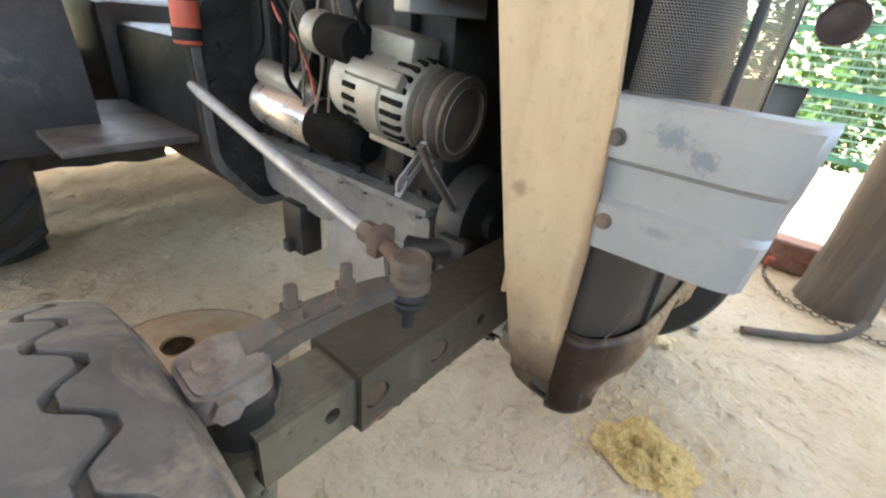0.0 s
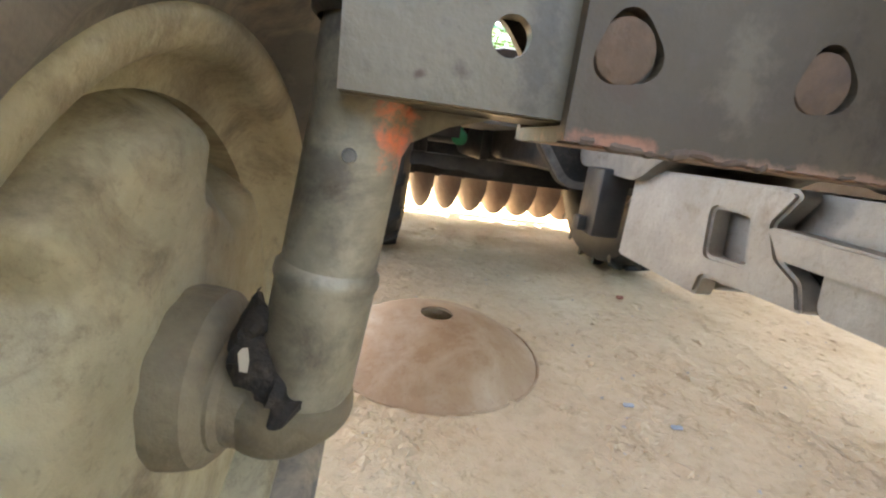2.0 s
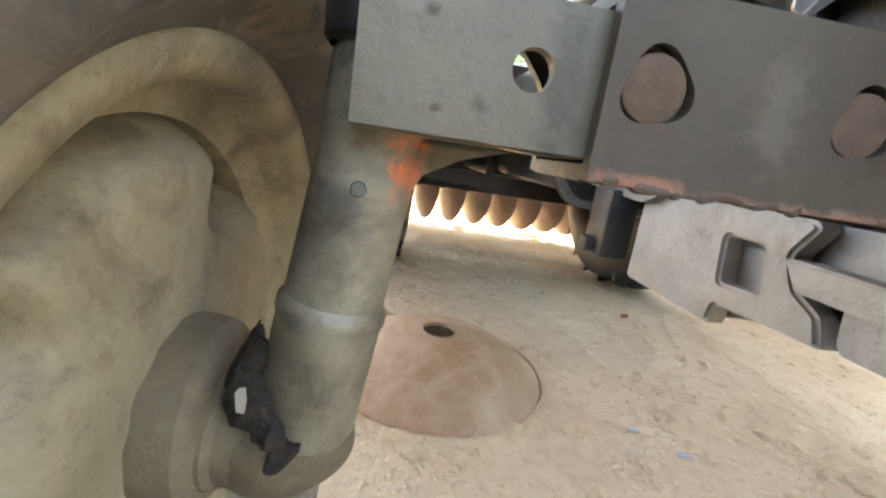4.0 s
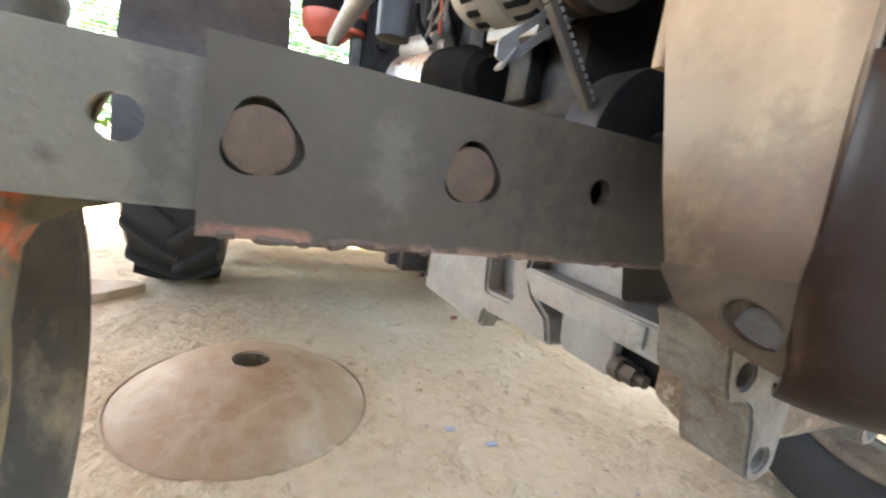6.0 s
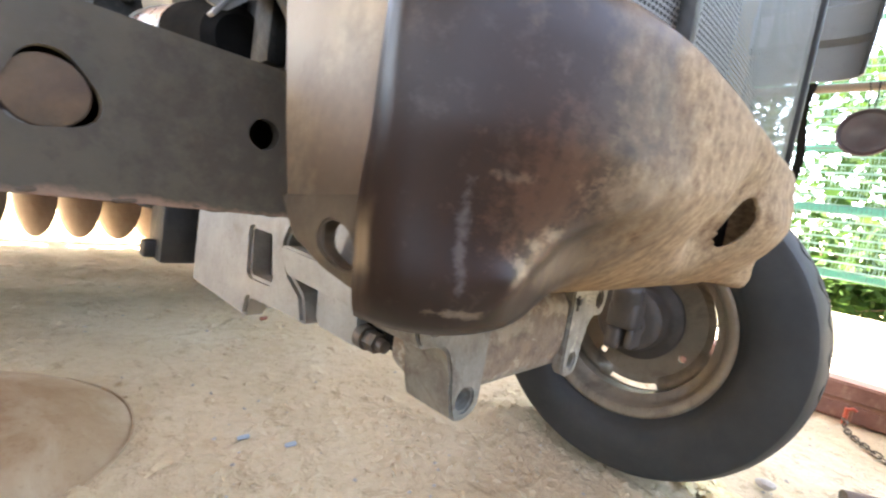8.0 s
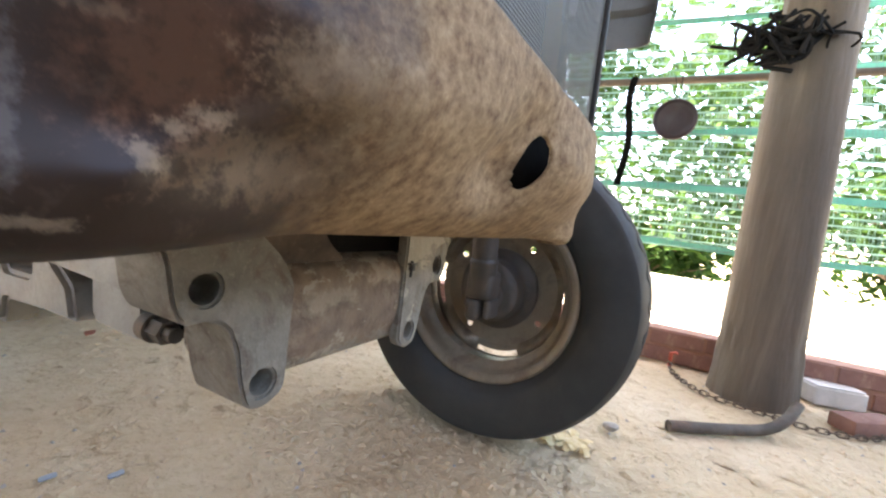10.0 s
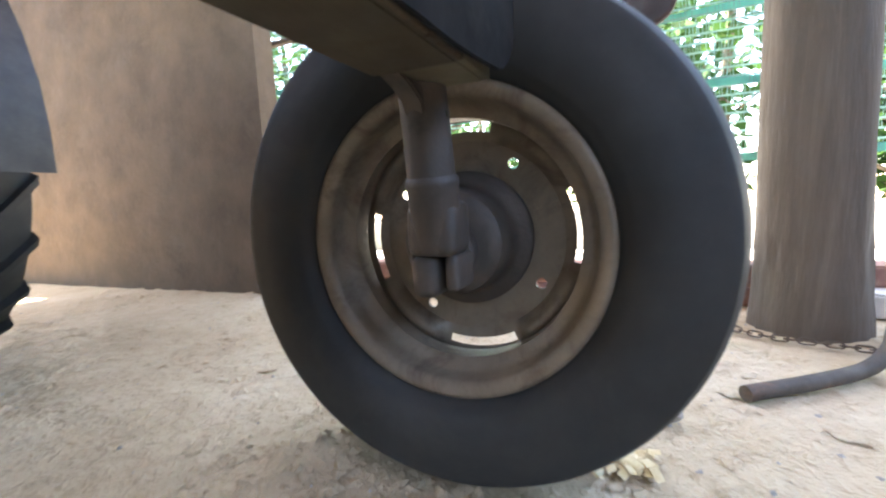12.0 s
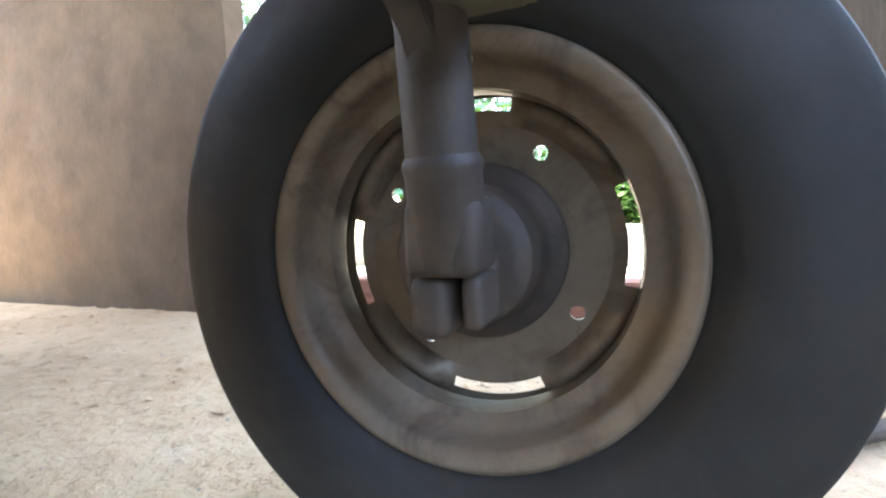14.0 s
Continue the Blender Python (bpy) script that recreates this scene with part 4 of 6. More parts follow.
# front support: side rails of the engine cradle and the weight bracket in front
bm = bmesh.new()
core = rounded([(0.0, 0.490), (0.0, 0.466), (0.099, 0.464), (0.240, 0.455), (0.262, 0.412), (0.330, 0.392), (0.350, 0.382), (0.555, 0.382), (0.555, 0.538), (0.130, 0.538), (0.120, 0.490)], 0.008, 3)
sheet(bm, [core], at_x(CX - 0.086), 0.172)
support = part("front_support", bm, M_CAST, tractor, "light grey cast front support with recesses")
for s in (-1, 1):
    inner = CX + s * 0.086 - (0.033 if s < 0 else 0)
    # far web with its window and the cut-away under it
    bm = bmesh.new()
    web = [(0.222, 0.532), (0.246, 0.497), (0.228, 0.462), (0.194, 0.444), (0.182, 0.412), (0.250, 0.410), (0.334, 0.404), (0.339, 0.376), (0.56, 0.376), (0.56, 0.540), (0.23, 0.540)]
    window = rounded([(0.268, 0.440), (0.338, 0.436), (0.346, 0.500), (0.284, 0.500)], 0.010, 5)
    sheet(bm, [rounded(web, 0.006, 4), window], at_x(inner), 0.033, 0.005)
    part("support_web", bm, M_CAST, support)
    # rail along the top, a shade proud of the web
    bm = bmesh.new()
    rail = [(-0.02, 0.4895), (-0.02, 0.456), (0.225, 0.4605), (0.249, 0.492), (0.235, 0.4945)]
    sheet(bm, [rounded(rail, 0.004, 3)], at_x(inner - (0.004 if s < 0 else 0.0)), 0.037, 0.003)
    part("support_rail", bm, M_CAST, support)
    # set-back plate below the rail
    bm = bmesh.new()
    plate = [(0.0985, 0.466), (0.0985, 0.418), (0.104, 0.413), (0.172, 0.413), (0.180, 0.422), (0.184, 0.466)]
    sheet(bm, [rounded(plate, 0.004, 3)], at_x(CX + s * 0.092 - (0.013 if s < 0 else 0)), 0.013, 0.002)
    part("support_plate", bm, M_CAST, support)
    # black box in place of the deep shade under the rail
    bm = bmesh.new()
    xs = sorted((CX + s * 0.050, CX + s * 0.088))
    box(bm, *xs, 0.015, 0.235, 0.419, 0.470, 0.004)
    part("support_void", bm, M_BLACK, support, "black box standing in for the shade under the rail")
    bm = bmesh.new()
    xs = sorted((CX + s * 0.122, CX + s * 0.126))
    box(bm, *xs, 0.052, 0.072, 0.464, 0.486, 0.002)
    part("support_boss", bm, M_CAST, support)
    bm = bmesh.new()
    xs = CX + s * 0.098
    hexnut(bm, (xs, 0.088, 0.426), (xs, 0.070, 0.426), 0.0105)
    cyl(bm, (xs, 0.099, 0.426), (xs, 0.087, 0.426), 0.0125, 0.0125, 20)
    cyl(bm, (xs, 0.071, 0.426), (xs, 0.060, 0.426), 0.0065, 0.0065, 14)
    part("support_bolt", bm, M_DIRTY, support, "dull grey hexagon bolt in the black hollow")


def bracket_plate(bm, s):
    out = [(0.080, 0.408), (0.098, 0.400), (0.112, 0.404), (0.1185, 0.4235), (0.122, 0.446), (0.130, 0.464), (0.143, 0.470), (0.158, 0.468), (0.165, 0.480), (0.170, 0.508), (0.178, 0.520), (0.150, 0.534)]
    if s < 0:
        out += [(0.140, 0.56), (0.128, 0.56), (0.118, 0.530), (0.104, 0.517), (0.092, 0.507), (0.083, 0.495), (0.078, 0.484)]
        out = [(x, z) if x > 0.09 else (max(x, 0.078), z) for x, z in out]
    else:
        out = [(x - 0.008, z) for x, z in out] + [(0.072, 0.536)]
    k, o = (1.0, 0.0) if s < 0 else (0.85, 0.008)
    holes = [[(CX + s * (hx - o) + k * 0.0096 * math.cos(i * math.pi / 12), hz + 0.0096 * math.sin(i * math.pi / 12)) for i in range(24)] for hx, hz in ((0.100, 0.4195), (0.146, 0.489))]
    sheet(bm, [rounded([(CX + s * x, z) for x, z in out], 0.009, 5)] + holes, at_y(0.010 if s < 0 else -0.028), 0.056 if s < 0 else 0.013, 0.002)


for s in (-1, 1):
    bm = bmesh.new()
    bracket_plate(bm, s)
    cheek = part("bracket_cheek", bm, M_CHEEKSHADE if s < 0 else M_CHEEK, tractor, "grey brown cast cheek with two bolt holes")
# flared web that joins the cheek to the body above, and the raised rib under its upper hole
bm = bmesh.new()
web = [(0.0815, -0.041, 0.5365), (0.148, -0.041, 0.5405), (0.182, -0.030, 0.556), (0.205, -0.020, 0.578), (0.160, -0.014, 0.590), (0.0815, -0.014, 0.600)]
lower = [bm.verts.new(p) for p in web]
upper = [bm.verts.new((x, y + 0.008, z + 0.002)) for x, y, z in web]
bm.faces.new(lower)
bm.faces.new(upper[::-1])
for a in range(len(web)):
    b = (a + 1) % len(web)
    bm.faces.new((lower[a], upper[a], upper[b], lower[b]))
part("cheek_web", bm, M_CHEEK, cheek, "dusty flared web above the cheek", False)
bm = bmesh.new()
tube(bm, curve_pts([(0.142, -0.037, 0.530), (0.156, -0.040, 0.525), (0.166, -0.040, 0.516), (0.171, -0.037, 0.505)], 6), [0.0035] * 18 + [0.002], 8)
part("cheek_rib", bm, M_CHEEK, cheek)
bm = bmesh.new()
prof = rounded([(0.010, 0.545), (0.006, 0.506), (-0.028, 0.498), (-0.036, 0.486), (-0.037, 0.45), (-0.033, 0.428), (-0.022, 0.409), (0.0, 0.404), (0.05, 0.420), (0.05, 0.545)], 0.010, 5)
sheet(bm, [prof], at_x(CX - 0.098), 0.186)
bracket = part("weight_bracket", bm, M_BROWNBODY, tractor, "rust and mud stained cast weight bracket")
# the hollow above the bracket: a curved brown flank and a black plate for its shade
bm = bmesh.new()
arch = [(CX - 0.098, 0.490), (CX - 0.098, 0.60), (CX - 0.062, 0.60), (CX - 0.052, 0.565), (CX - 0.040, 0.535), (CX - 0.022, 0.512), (CX - 0.002, 0.498), (CX - 0.002, 0.490)]
sheet(bm, [rounded(arch, 0.006, 4)], at_y(0.000), 0.026, 0.003)
part("bracket_flank", bm, M_FLANK, bracket, "dark brown flank of the bracket's hollow")
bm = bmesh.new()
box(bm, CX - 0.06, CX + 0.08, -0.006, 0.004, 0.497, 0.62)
part("bracket_back", bm, M_BLACK, bracket, "black plate standing in for the shade in the bracket's hollow")

bm = bmesh.new()
hexnut(bm, (CX + 0.082, -0.041, 0.486), (CX + 0.082, -0.041, 0.492), 0.0042)
cyl(bm, (CX + 0.082, -0.041, 0.479), (CX + 0.082, -0.041, 0.496), 0.0021, 0.0021, 10)
box(bm, CX + 0.075, CX + 0.088, -0.045, -0.030, 0.492, 0.4938, 0.0006)
part("clamp_bolt", bm, M_DARK, bracket, "small oily black bolt")

# nose cowl: bent sheet from side to side, with a centre hole
PLAN = [(-0.2815, -0.1245), (-0.2828, -0.130), (-0.2830, -0.138), (-0.2785, -0.150), (-0.265, -0.164), (-0.243, -0.177), (-0.21, -0.1875), (-0.17, -0.1935), (-0.12, -0.1970), (-0.06, -0.1985), (0.0, -0.199)]
PLAN = PLAN + [(-x, y) for x, y in PLAN[-2::-1]]
PLAN = [(p.x, p.y) for p in curve_pts([(x, y, 0) for x, y in PLAN], 8)]


def plan_point(u, inset=0.0, tuck=0.0):
    """Point of the cowl's plan at u in -1..1, moved inward."""
    f = (u + 1) / 2 * (len(PLAN) - 1)
    i = min(int(f), len(PLAN) - 2)
    t = f - i
    x = PLAN[i][0] * (1 - t) + PLAN[i + 1][0] * t
    y = PLAN[i][1] * (1 - t) + PLAN[i + 1][1] * t
    k = 1 - inset / 0.27
    return CX + x * k, -0.122 + (y + 0.122) * (1 - tuck) + inset * 0.6


HX, HOLE_X, HOLE_Z = CX - 0.012, 0.0155, 0.0185  # the cowl's hole


def cowl_mesh():
    bm = bmesh.new()
    n = 513
    zs = [(0.533, 0.022), (0.5325, 0.016), (0.533, 0.010), (0.5365, 0.006), (0.543, 0.0015), (0.5465, 0.0006), (0.550, 0.0), (0.5535, 0.0), (0.557, 0.0), (0.5605, 0.0), (0.564, 0.0), (0.567, 0.0), (0.570, 0.0), (0.573, 0.0), (0.576, 0.0), (0.579, 0.0), (0.582, 0.0), (0.585, 0.0), (0.588, 0.0), (0.591, 0.0), (0.594, 0.0), (0.597, 0.0), (0.600, 0.0), (0.603, 0.0), (0.606, 0.0), (0.609, 0.0), (0.612, 0.0), (0.615, 0.0), (0.619, 0.0), (0.624, 0.0), (0.634, 0.0), (0.640, 0.001), (0.6425, 0.004), (0.643, 0.010)]
    grids = []
    for off in (0.0, 0.003):
        rows = []
        for k, (z, ins) in enumerate(zs):
            row = []
            for i in range(n):
                u = -1 + 2 * i / (n - 1)
                x, y = plan_point(u, ins * (0.6 + 0.4 * min(1.0, (1 - abs(u)) / 0.28) if k < 6 else 1.0) + (off if 2 < k < len(zs) - 2 else 0))
                if k < 3 and off:
                    z2 = z + off
                else:
                    z2 = z - (off if k >= len(zs) - 2 else 0)
                low = max(0.0, (0.60 - z) / 0.067)
                zz = z2 + 0.008 * abs(u) * max(0, (z - 0.6) / 0.04) + low * (0.007 * math.exp(-(u / 0.58) ** 6) - 0.007)
                y -= 0.007 * math.exp(-((x - 0.105) / 0.05) ** 2) * (0.4 + 0.6 * min(1, max(0, (z - 0.533) / 0.03))) * min(1, max(0, (0.66 - z) / 0.05))
                for dx, dz, sx, sz, dd in ((-0.198, 0.566, 0.022, 0.012, 0.0042), (-0.245, 0.548, 0.012, 0.010, -0.002), (-0.17, 0.585, 0.03, 0.012, -0.002), (-0.065, 0.578, 0.045, 0.018, 0.008), (0.09, 0.565, 0.03, 0.010, 0.003)):
                    y += dd * math.exp(-((x - dx) / sx) ** 2 - ((zz - dz) / sz) ** 2)
                run = min(1.0, max(0.0, ((x + 0.240) * 0.050 + (zz - 0.548) * 0.034) / 0.003656))
                crease = math.hypot(x + 0.240 - 0.050 * run, zz - 0.548 - 0.034 * run)
                y -= 0.0024 * math.exp(-(crease / 0.0065) ** 2)
                y += 0.0012 * noise.noise(Vector((x * 22, z * 30, 1.0)))
                d = math.hypot((x - HX) / 0.058, (zz - 0.588) / 0.034)
                y += (0.009 - 0.36 * (x - HX)) * math.exp(-d ** 3)
                # the front rolls under between the two corners
                roll = min(1.0, max(0.0, (0.302 + 1.1 * (zz - 0.56) - abs(x - CX)) / 0.125))
                y += roll * roll * (3 - 2 * roll) * 0.055 * min(1.0, max(0.0, (0.597 - z) / 0.064)) ** 1.6
                row.append(bm.verts.new((x, y, zz)))
            rows.append(row)
        grids.append(rows)
    gone = set()
    for k in range(len(zs) - 1):
        for i in range(n - 1):
            c = (grids[0][k][i].co + grids[0][k + 1][i + 1].co) / 2
            if math.hypot((c.x - HX) / HOLE_X, (c.z - 0.590) / HOLE_Z) < 0.95:
                gone.add((k, i))
    rim = set()
    for k, i in gone:
        for nb, ends in (((k - 1, i), ((k, i), (k, i + 1))), ((k + 1, i), ((k + 1, i), (k + 1, i + 1))), ((k, i - 1), ((k, i), (k + 1, i))), ((k, i + 1), ((k, i + 1), (k + 1, i + 1)))):
            if nb not in gone:
                rim.add(ends)
    for rows in grids:
        for k, (a, b) in enumerate(zip(rows, rows[1:])):
            for i in range(n - 1):
                if (k, i) not in gone:
                    bm.faces.new((a[i], a[i + 1], b[i + 1], b[i]))
    for k, i in {p for ends in rim for p in ends}:
        d = Vector(((grids[0][k][i].co.x - HX) / HOLE_X, (grids[0][k][i].co.z - 0.590) / HOLE_Z)).normalized()
        for rows in grids:
            rows[k][i].co.x, rows[k][i].co.z = HX + d.x * HOLE_X, 0.590 + d.y * HOLE_Z
    for (k, i), (k2, i2) in rim:
        bm.faces.new((grids[0][k][i], grids[0][k2][i2], grids[1][k2][i2], grids[1][k][i]))
    for r in (0, len(zs) - 1):
        for i in range(n - 1):
            bm.faces.new((grids[0][r][i], grids[0][r][i + 1], grids[1][r][i + 1], grids[1][r][i]))
    for i in (0, n - 1):
        for r in range(len(zs) - 1):
            bm.faces.new((grids[0][r][i], grids[0][r + 1][i], grids[1][r + 1][i], grids[1][r][i]))
    return bm


link("nose_cowl", to_mesh("nose_cowl", cowl_mesh(), M_COWL, True, 80), tractor, "scratched brown painted front cowl with tan dust and a centre hole")

# perforated grille above the cowl
def grille_panel(u0, u1, z0, z1, name):
    bm = bmesh.new()
    uvl = bm.loops.layers.uv.new("UVMap")
    n, rows, run = 40, [], 0.0
    us = [u0 + (u1 - u0) * i / n for i in range(n + 1)]
    dist = [0.0]
    for a, b in zip(us, us[1:]):
        pa, pb = plan_point(a, 0.018), plan_point(b, 0.018)
        dist.append(dist[-1] + math.hypot(pb[0] - pa[0], pb[1] - pa[1]))
    for z in (z0, z1):
        rows.append([bm.verts.new((*plan_point(u, 0.018), z)) for u in us])
    for i in range(n):
        f = bm.faces.new((rows[0][i], rows[0][i + 1], rows[1][i + 1], rows[1][i]))
        for lp, (k, z) in zip(f.loops, ((i, z0), (i + 1, z0), (i + 1, z1), (i, z1))):
            lp[uvl].uv = (dist[k], z)
    return part(name, bm, M_MESH, grille, "dark perforated steel grille sheet")


bm = bmesh.new()
for u in (-0.34, 0.34):
    x, y = plan_point(u, 0.014)
    box(bm, x - 0.004, x + 0.004, y - 0.003, y + 0.006, 0.64, 1.12, 0.002)
for z in (1.12,):
    pts = [(*plan_point(-1 + i / 20, 0.018), z) for i in range(41)]
    tube(bm, pts, 0.005, 8)
grille = part("grille_frame", bm, M_DARK, tractor, "dark grille frame")
grille_panel(-1, -0.34, 0.644, 1.12, "grille_panel")
grille_panel(-0.34, 0.34, 0.644, 1.12, "grille_panel")
grille_panel(0.34, 1, 0.644, 1.12, "grille_panel")

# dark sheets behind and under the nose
# black sheet and upright added for the shade under the nose and behind its hole
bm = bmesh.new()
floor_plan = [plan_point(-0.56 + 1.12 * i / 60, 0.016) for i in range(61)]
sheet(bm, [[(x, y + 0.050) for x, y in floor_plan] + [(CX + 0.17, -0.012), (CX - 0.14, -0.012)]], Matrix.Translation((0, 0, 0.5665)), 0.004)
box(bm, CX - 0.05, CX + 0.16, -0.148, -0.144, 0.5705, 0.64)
part("nose_floor", bm, M_BLACK, tractor, "added black sheet standing in for the shade inside and under the nose")
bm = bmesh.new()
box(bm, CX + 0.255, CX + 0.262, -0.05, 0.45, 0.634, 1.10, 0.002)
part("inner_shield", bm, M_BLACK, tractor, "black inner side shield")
# added black sheet: keeps the beam as dark as the shade under the nose
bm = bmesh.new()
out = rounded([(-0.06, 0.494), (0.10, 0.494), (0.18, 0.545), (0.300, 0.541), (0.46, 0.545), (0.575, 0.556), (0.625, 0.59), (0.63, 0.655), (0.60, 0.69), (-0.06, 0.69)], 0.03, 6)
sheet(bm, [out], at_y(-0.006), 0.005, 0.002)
part("beam_cover", bm, M_BLACK, tractor, "added black sheet before the axle, for the shade under the nose")

# tan side panels
def side_panel(s):
    bm = bmesh.new()
    edge = [(-0.1225, 0.533), (-0.1125, 0.5345), (-0.096, 0.5385), (-0.076, 0.549), (-0.065, 0.5615), (-0.0535, 0.60), (-0.044, 0.64), (-0.025, 0.715), (0.0, 0.83), (0.032, 0.98), (0.055, 1.12), (-0.088, 1.12), (-0.102, 0.985), (-0.113, 0.9), (-0.1225, 0.757), (-0.1215, 0.64)]
    hole = [(-0.1085 + 0.0118 * math.cos(a) + 0.003 * math.sin(a), 0.5500 + 0.0088 * math.sin(a)) for a in [2 * math.pi * i / 24 for i in range(24)]]
    x = CX + s * 0.278 - (0.006 if s > 0 else 0)
    sheet(bm, [rounded(edge, 0.004, 2)] + ([hole] if s < 0 else []), at_x(x), 0.006, 0.0015)
    a, b = sorted((x + 0.003, x + 0.003 - s * 0.022))
    box(bm, a, b, -0.035, -0.029, 0.66, 1.1, 0.001)
    for v in bm.verts:
        v.co.x -= s * 0.5 * max(0.0, 0.547 - v.co.z)
    panel = part("side_panel", bm, M_TAN, tractor, "dusty faded tan painted side panel")
    # added overlay: its darker brown carries the grime and shade at the panel's end
    bm = bmesh.new()
    foot = [(-0.1235, 0.5325), (-0.1125, 0.5338), (-0.0955, 0.5378), (-0.0752, 0.5485), (-0.0642, 0.5610), (-0.0630, 0.5650), (-0.090, 0.5672), (-0.1235, 0.5705)]
    sheet(bm, [rounded(foot, 0.003, 2)] + ([hole] if s < 0 else []), at_x(x - 0.0012), 0.0084, 0.001)
    for v in bm.verts:
        v.co.x -= s * 0.5 * max(0.0, 0.547 - v.co.z)
    part("panel_foot", bm, M_PANELEND, panel, "brown overlay on the panel's lower end for grime and shade, with a bolt hole")


side_panel(-1)
side_panel(1)
bm = bmesh.new()
sheet(bm, [rounded([(-0.1225, 0.534), (-0.094, 0.540), (-0.098, 0.553), (-0.106, 0.561), (-0.1225, 0.566)], 0.003, 2)], at_x(-0.258), 0.006, 0.0015)
part("mounting_lug", bm, M_CAP, tractor, "rusty brown mounting lug behind the panel's hole")

# stepped grey brackets that reach forward from the front corners
def horn(s):
    bm = bmesh.new()
    prof = [(0.764, 0.0), (0.811, 0.0), (0.8165, 0.0085), (0.851, 0.0090), (0.857, 0.0008), (0.908, 0.0), (0.913, 0.006), (0.914, 0.03)]
    cols = [(-0.112, 0.0), (-0.117, 0.0), (-0.17, 0.0), (-0.22, 0.0), (-0.242, 0.003), (-0.254, 0.009), (-0.259, 0.02)]
    if s > 0:
        prof[0] = (0.774, 0.0)
    outer, inner = [], []
    for z, d in prof:
        ro, ri = [], []
        for k, (y, c) in enumerate(cols):
            lean = (z - 0.77) / 0.14
            yy = y - 0.012 * lean * (k / 6) if k > 2 else y + 0.006 * lean
            if s > 0:
                yy = -0.112 + (yy + 0.112) * 0.74
            ro.append((CX + s * (0.2755 - d - c), yy, z))
            ri.append((CX + s * (0.2725 - d - c), yy + 0.0005, z))
        outer.append(ro)
        inner.append(ri)
    shell(bm, outer, inner)
    h = part("corner_bracket", bm, M_GALV, tractor, "stepped light grey sheet metal bracket with two bolts")
    for y, z in ((-0.1195, 0.876), (-0.1285, 0.794)):
        bm = bmesh.new()
        cyl(bm, (CX + s * 0.2755, y, z), (CX + s * 0.280, y, z), 0.0060, 0.005, 16)
        cyl(bm, (CX + s * 0.2755, y, z), (CX + s * 0.277, y, z), 0.0085, 0.0085, 20)
        part("bracket_bolt", bm, M_DIRTY, h, "dull round bolt head")


horn(-1)
horn(1)

# radiator, hood top and engine
bm = bmesh.new()
box(bm, CX - 0.24, CX + 0.24, -0.10, -0.035, 0.645, 1.10, 0.006)
radiator = part("radiator", bm, M_BLACK, tractor, "black radiator behind the grille")
for i in range(11):
    z = 0.66 + i * 0.04
    bm = bmesh.new()
    box(bm, CX - 0.238, CX + 0.238, -0.0345, -0.029, z, z + 0.012)
    part("fin", bm, M_BLACK, radiator)
bm = bmesh.new()
pts = [(-0.285, 1.115), (-0.27, 1.17), (-0.2, 1.215), (0.0, 1.23), (0.2, 1.215), (0.27, 1.17), (0.285, 1.115)]
rows = [[(CX + x, y, z - (0.03 if y < -0.15 else 0)) for x, z in pts] for y in (-0.21, -0.15, 0.4, 1.1)]
shell(bm, rows, [[(x, y, z - 0.004) for x, y, z in r] for r in rows])
part("hood_top", bm, M_TAN, tractor, "tan painted hood top")

bm = bmesh.new()
box(bm, CX - 0.13, CX + 0.14, 0.20, 0.80, 0.66, 1.02, 0.012)
box(bm, CX - 0.10, CX + 0.10, 0.22, 0.78, 1.02, 1.10, 0.015)
for i in range(4):
    y = 0.27 + i * 0.135
    box(bm, CX - 0.155, CX - 0.13, y, y + 0.05, 0.70, 0.98, 0.006)
    cyl(bm, (CX - 0.13, y + 0.09, 0.83), (CX - 0.138, y + 0.09, 0.83), 0.022, 0.022, 20)
for i in range(7):
    y = 0.24 + i * 0.085
    hexnut(bm, (CX - 0.13, y, 0.675), (CX - 0.142, y, 0.675), 0.009)
block = part("engine_block", bm, M_BLOCK, tractor, "greasy grey engine block")
bm = bmesh.new()
box(bm, CX - 0.165, CX + 0.165, 0.20, 0.80, 0.645, 0.662, 0.004)
prof = rounded([(0.21, 0.645), (0.79, 0.645), (0.77, 0.53), (0.52, 0.515), (0.45, 0.56), (0.21, 0.56)], 0.03, 5)
sheet(bm, [prof], at_x(CX - 0.14), 0.28)
for i in range(8):
    y = 0.23 + i * 0.075
    hexnut(bm, (CX - 0.152, y, 0.645), (CX - 0.152, y, 0.635), 0.008)
part("oil_sump", bm, M_SUMP, block, "dusty grey oil sump")
bm = bmesh.new()
out = [(-0.27, 0.93), (-0.22, 1.0), (0.22, 1.0), (0.27, 0.93), (0.26, 0.60), (0.20, 0.52), (0.16, 0.47), (-0.16, 0.47), (-0.20, 0.52), (-0.26, 0.60)]
sheet(bm, [rounded([(CX + x, z) for x, z in out], 0.03)], at_y(0.83), 0.03, 0.004)
for i in range(9):
    a = radians(110 + i * 20)
    hexnut(bm, (CX + 0.235 * math.cos(a), 0.80, 0.74 + 0.235 * math.sin(a)), (CX + 0.235 * math.cos(a), 0.785, 0.74 + 0.235 * math.sin(a)), 0.011)
housing = part("flywheel_housing", bm, M_BLOCK, tractor, "greasy black flywheel housing with bolts")
bm = bmesh.new()
rim_line = rounded([(CX + x, z) for x, z in out], 0.03)
rim_in = [(CX + (x - CX) * 0.93, 0.72 + (z - 0.72) * 0.93) for x, z in rim_line]
sheet(bm, [rim_line, rim_in], at_y(0.800), 0.010, 0.002)
part("housing_flange", bm, M_HOUSING, housing, "bare grey machined flange of the housing")
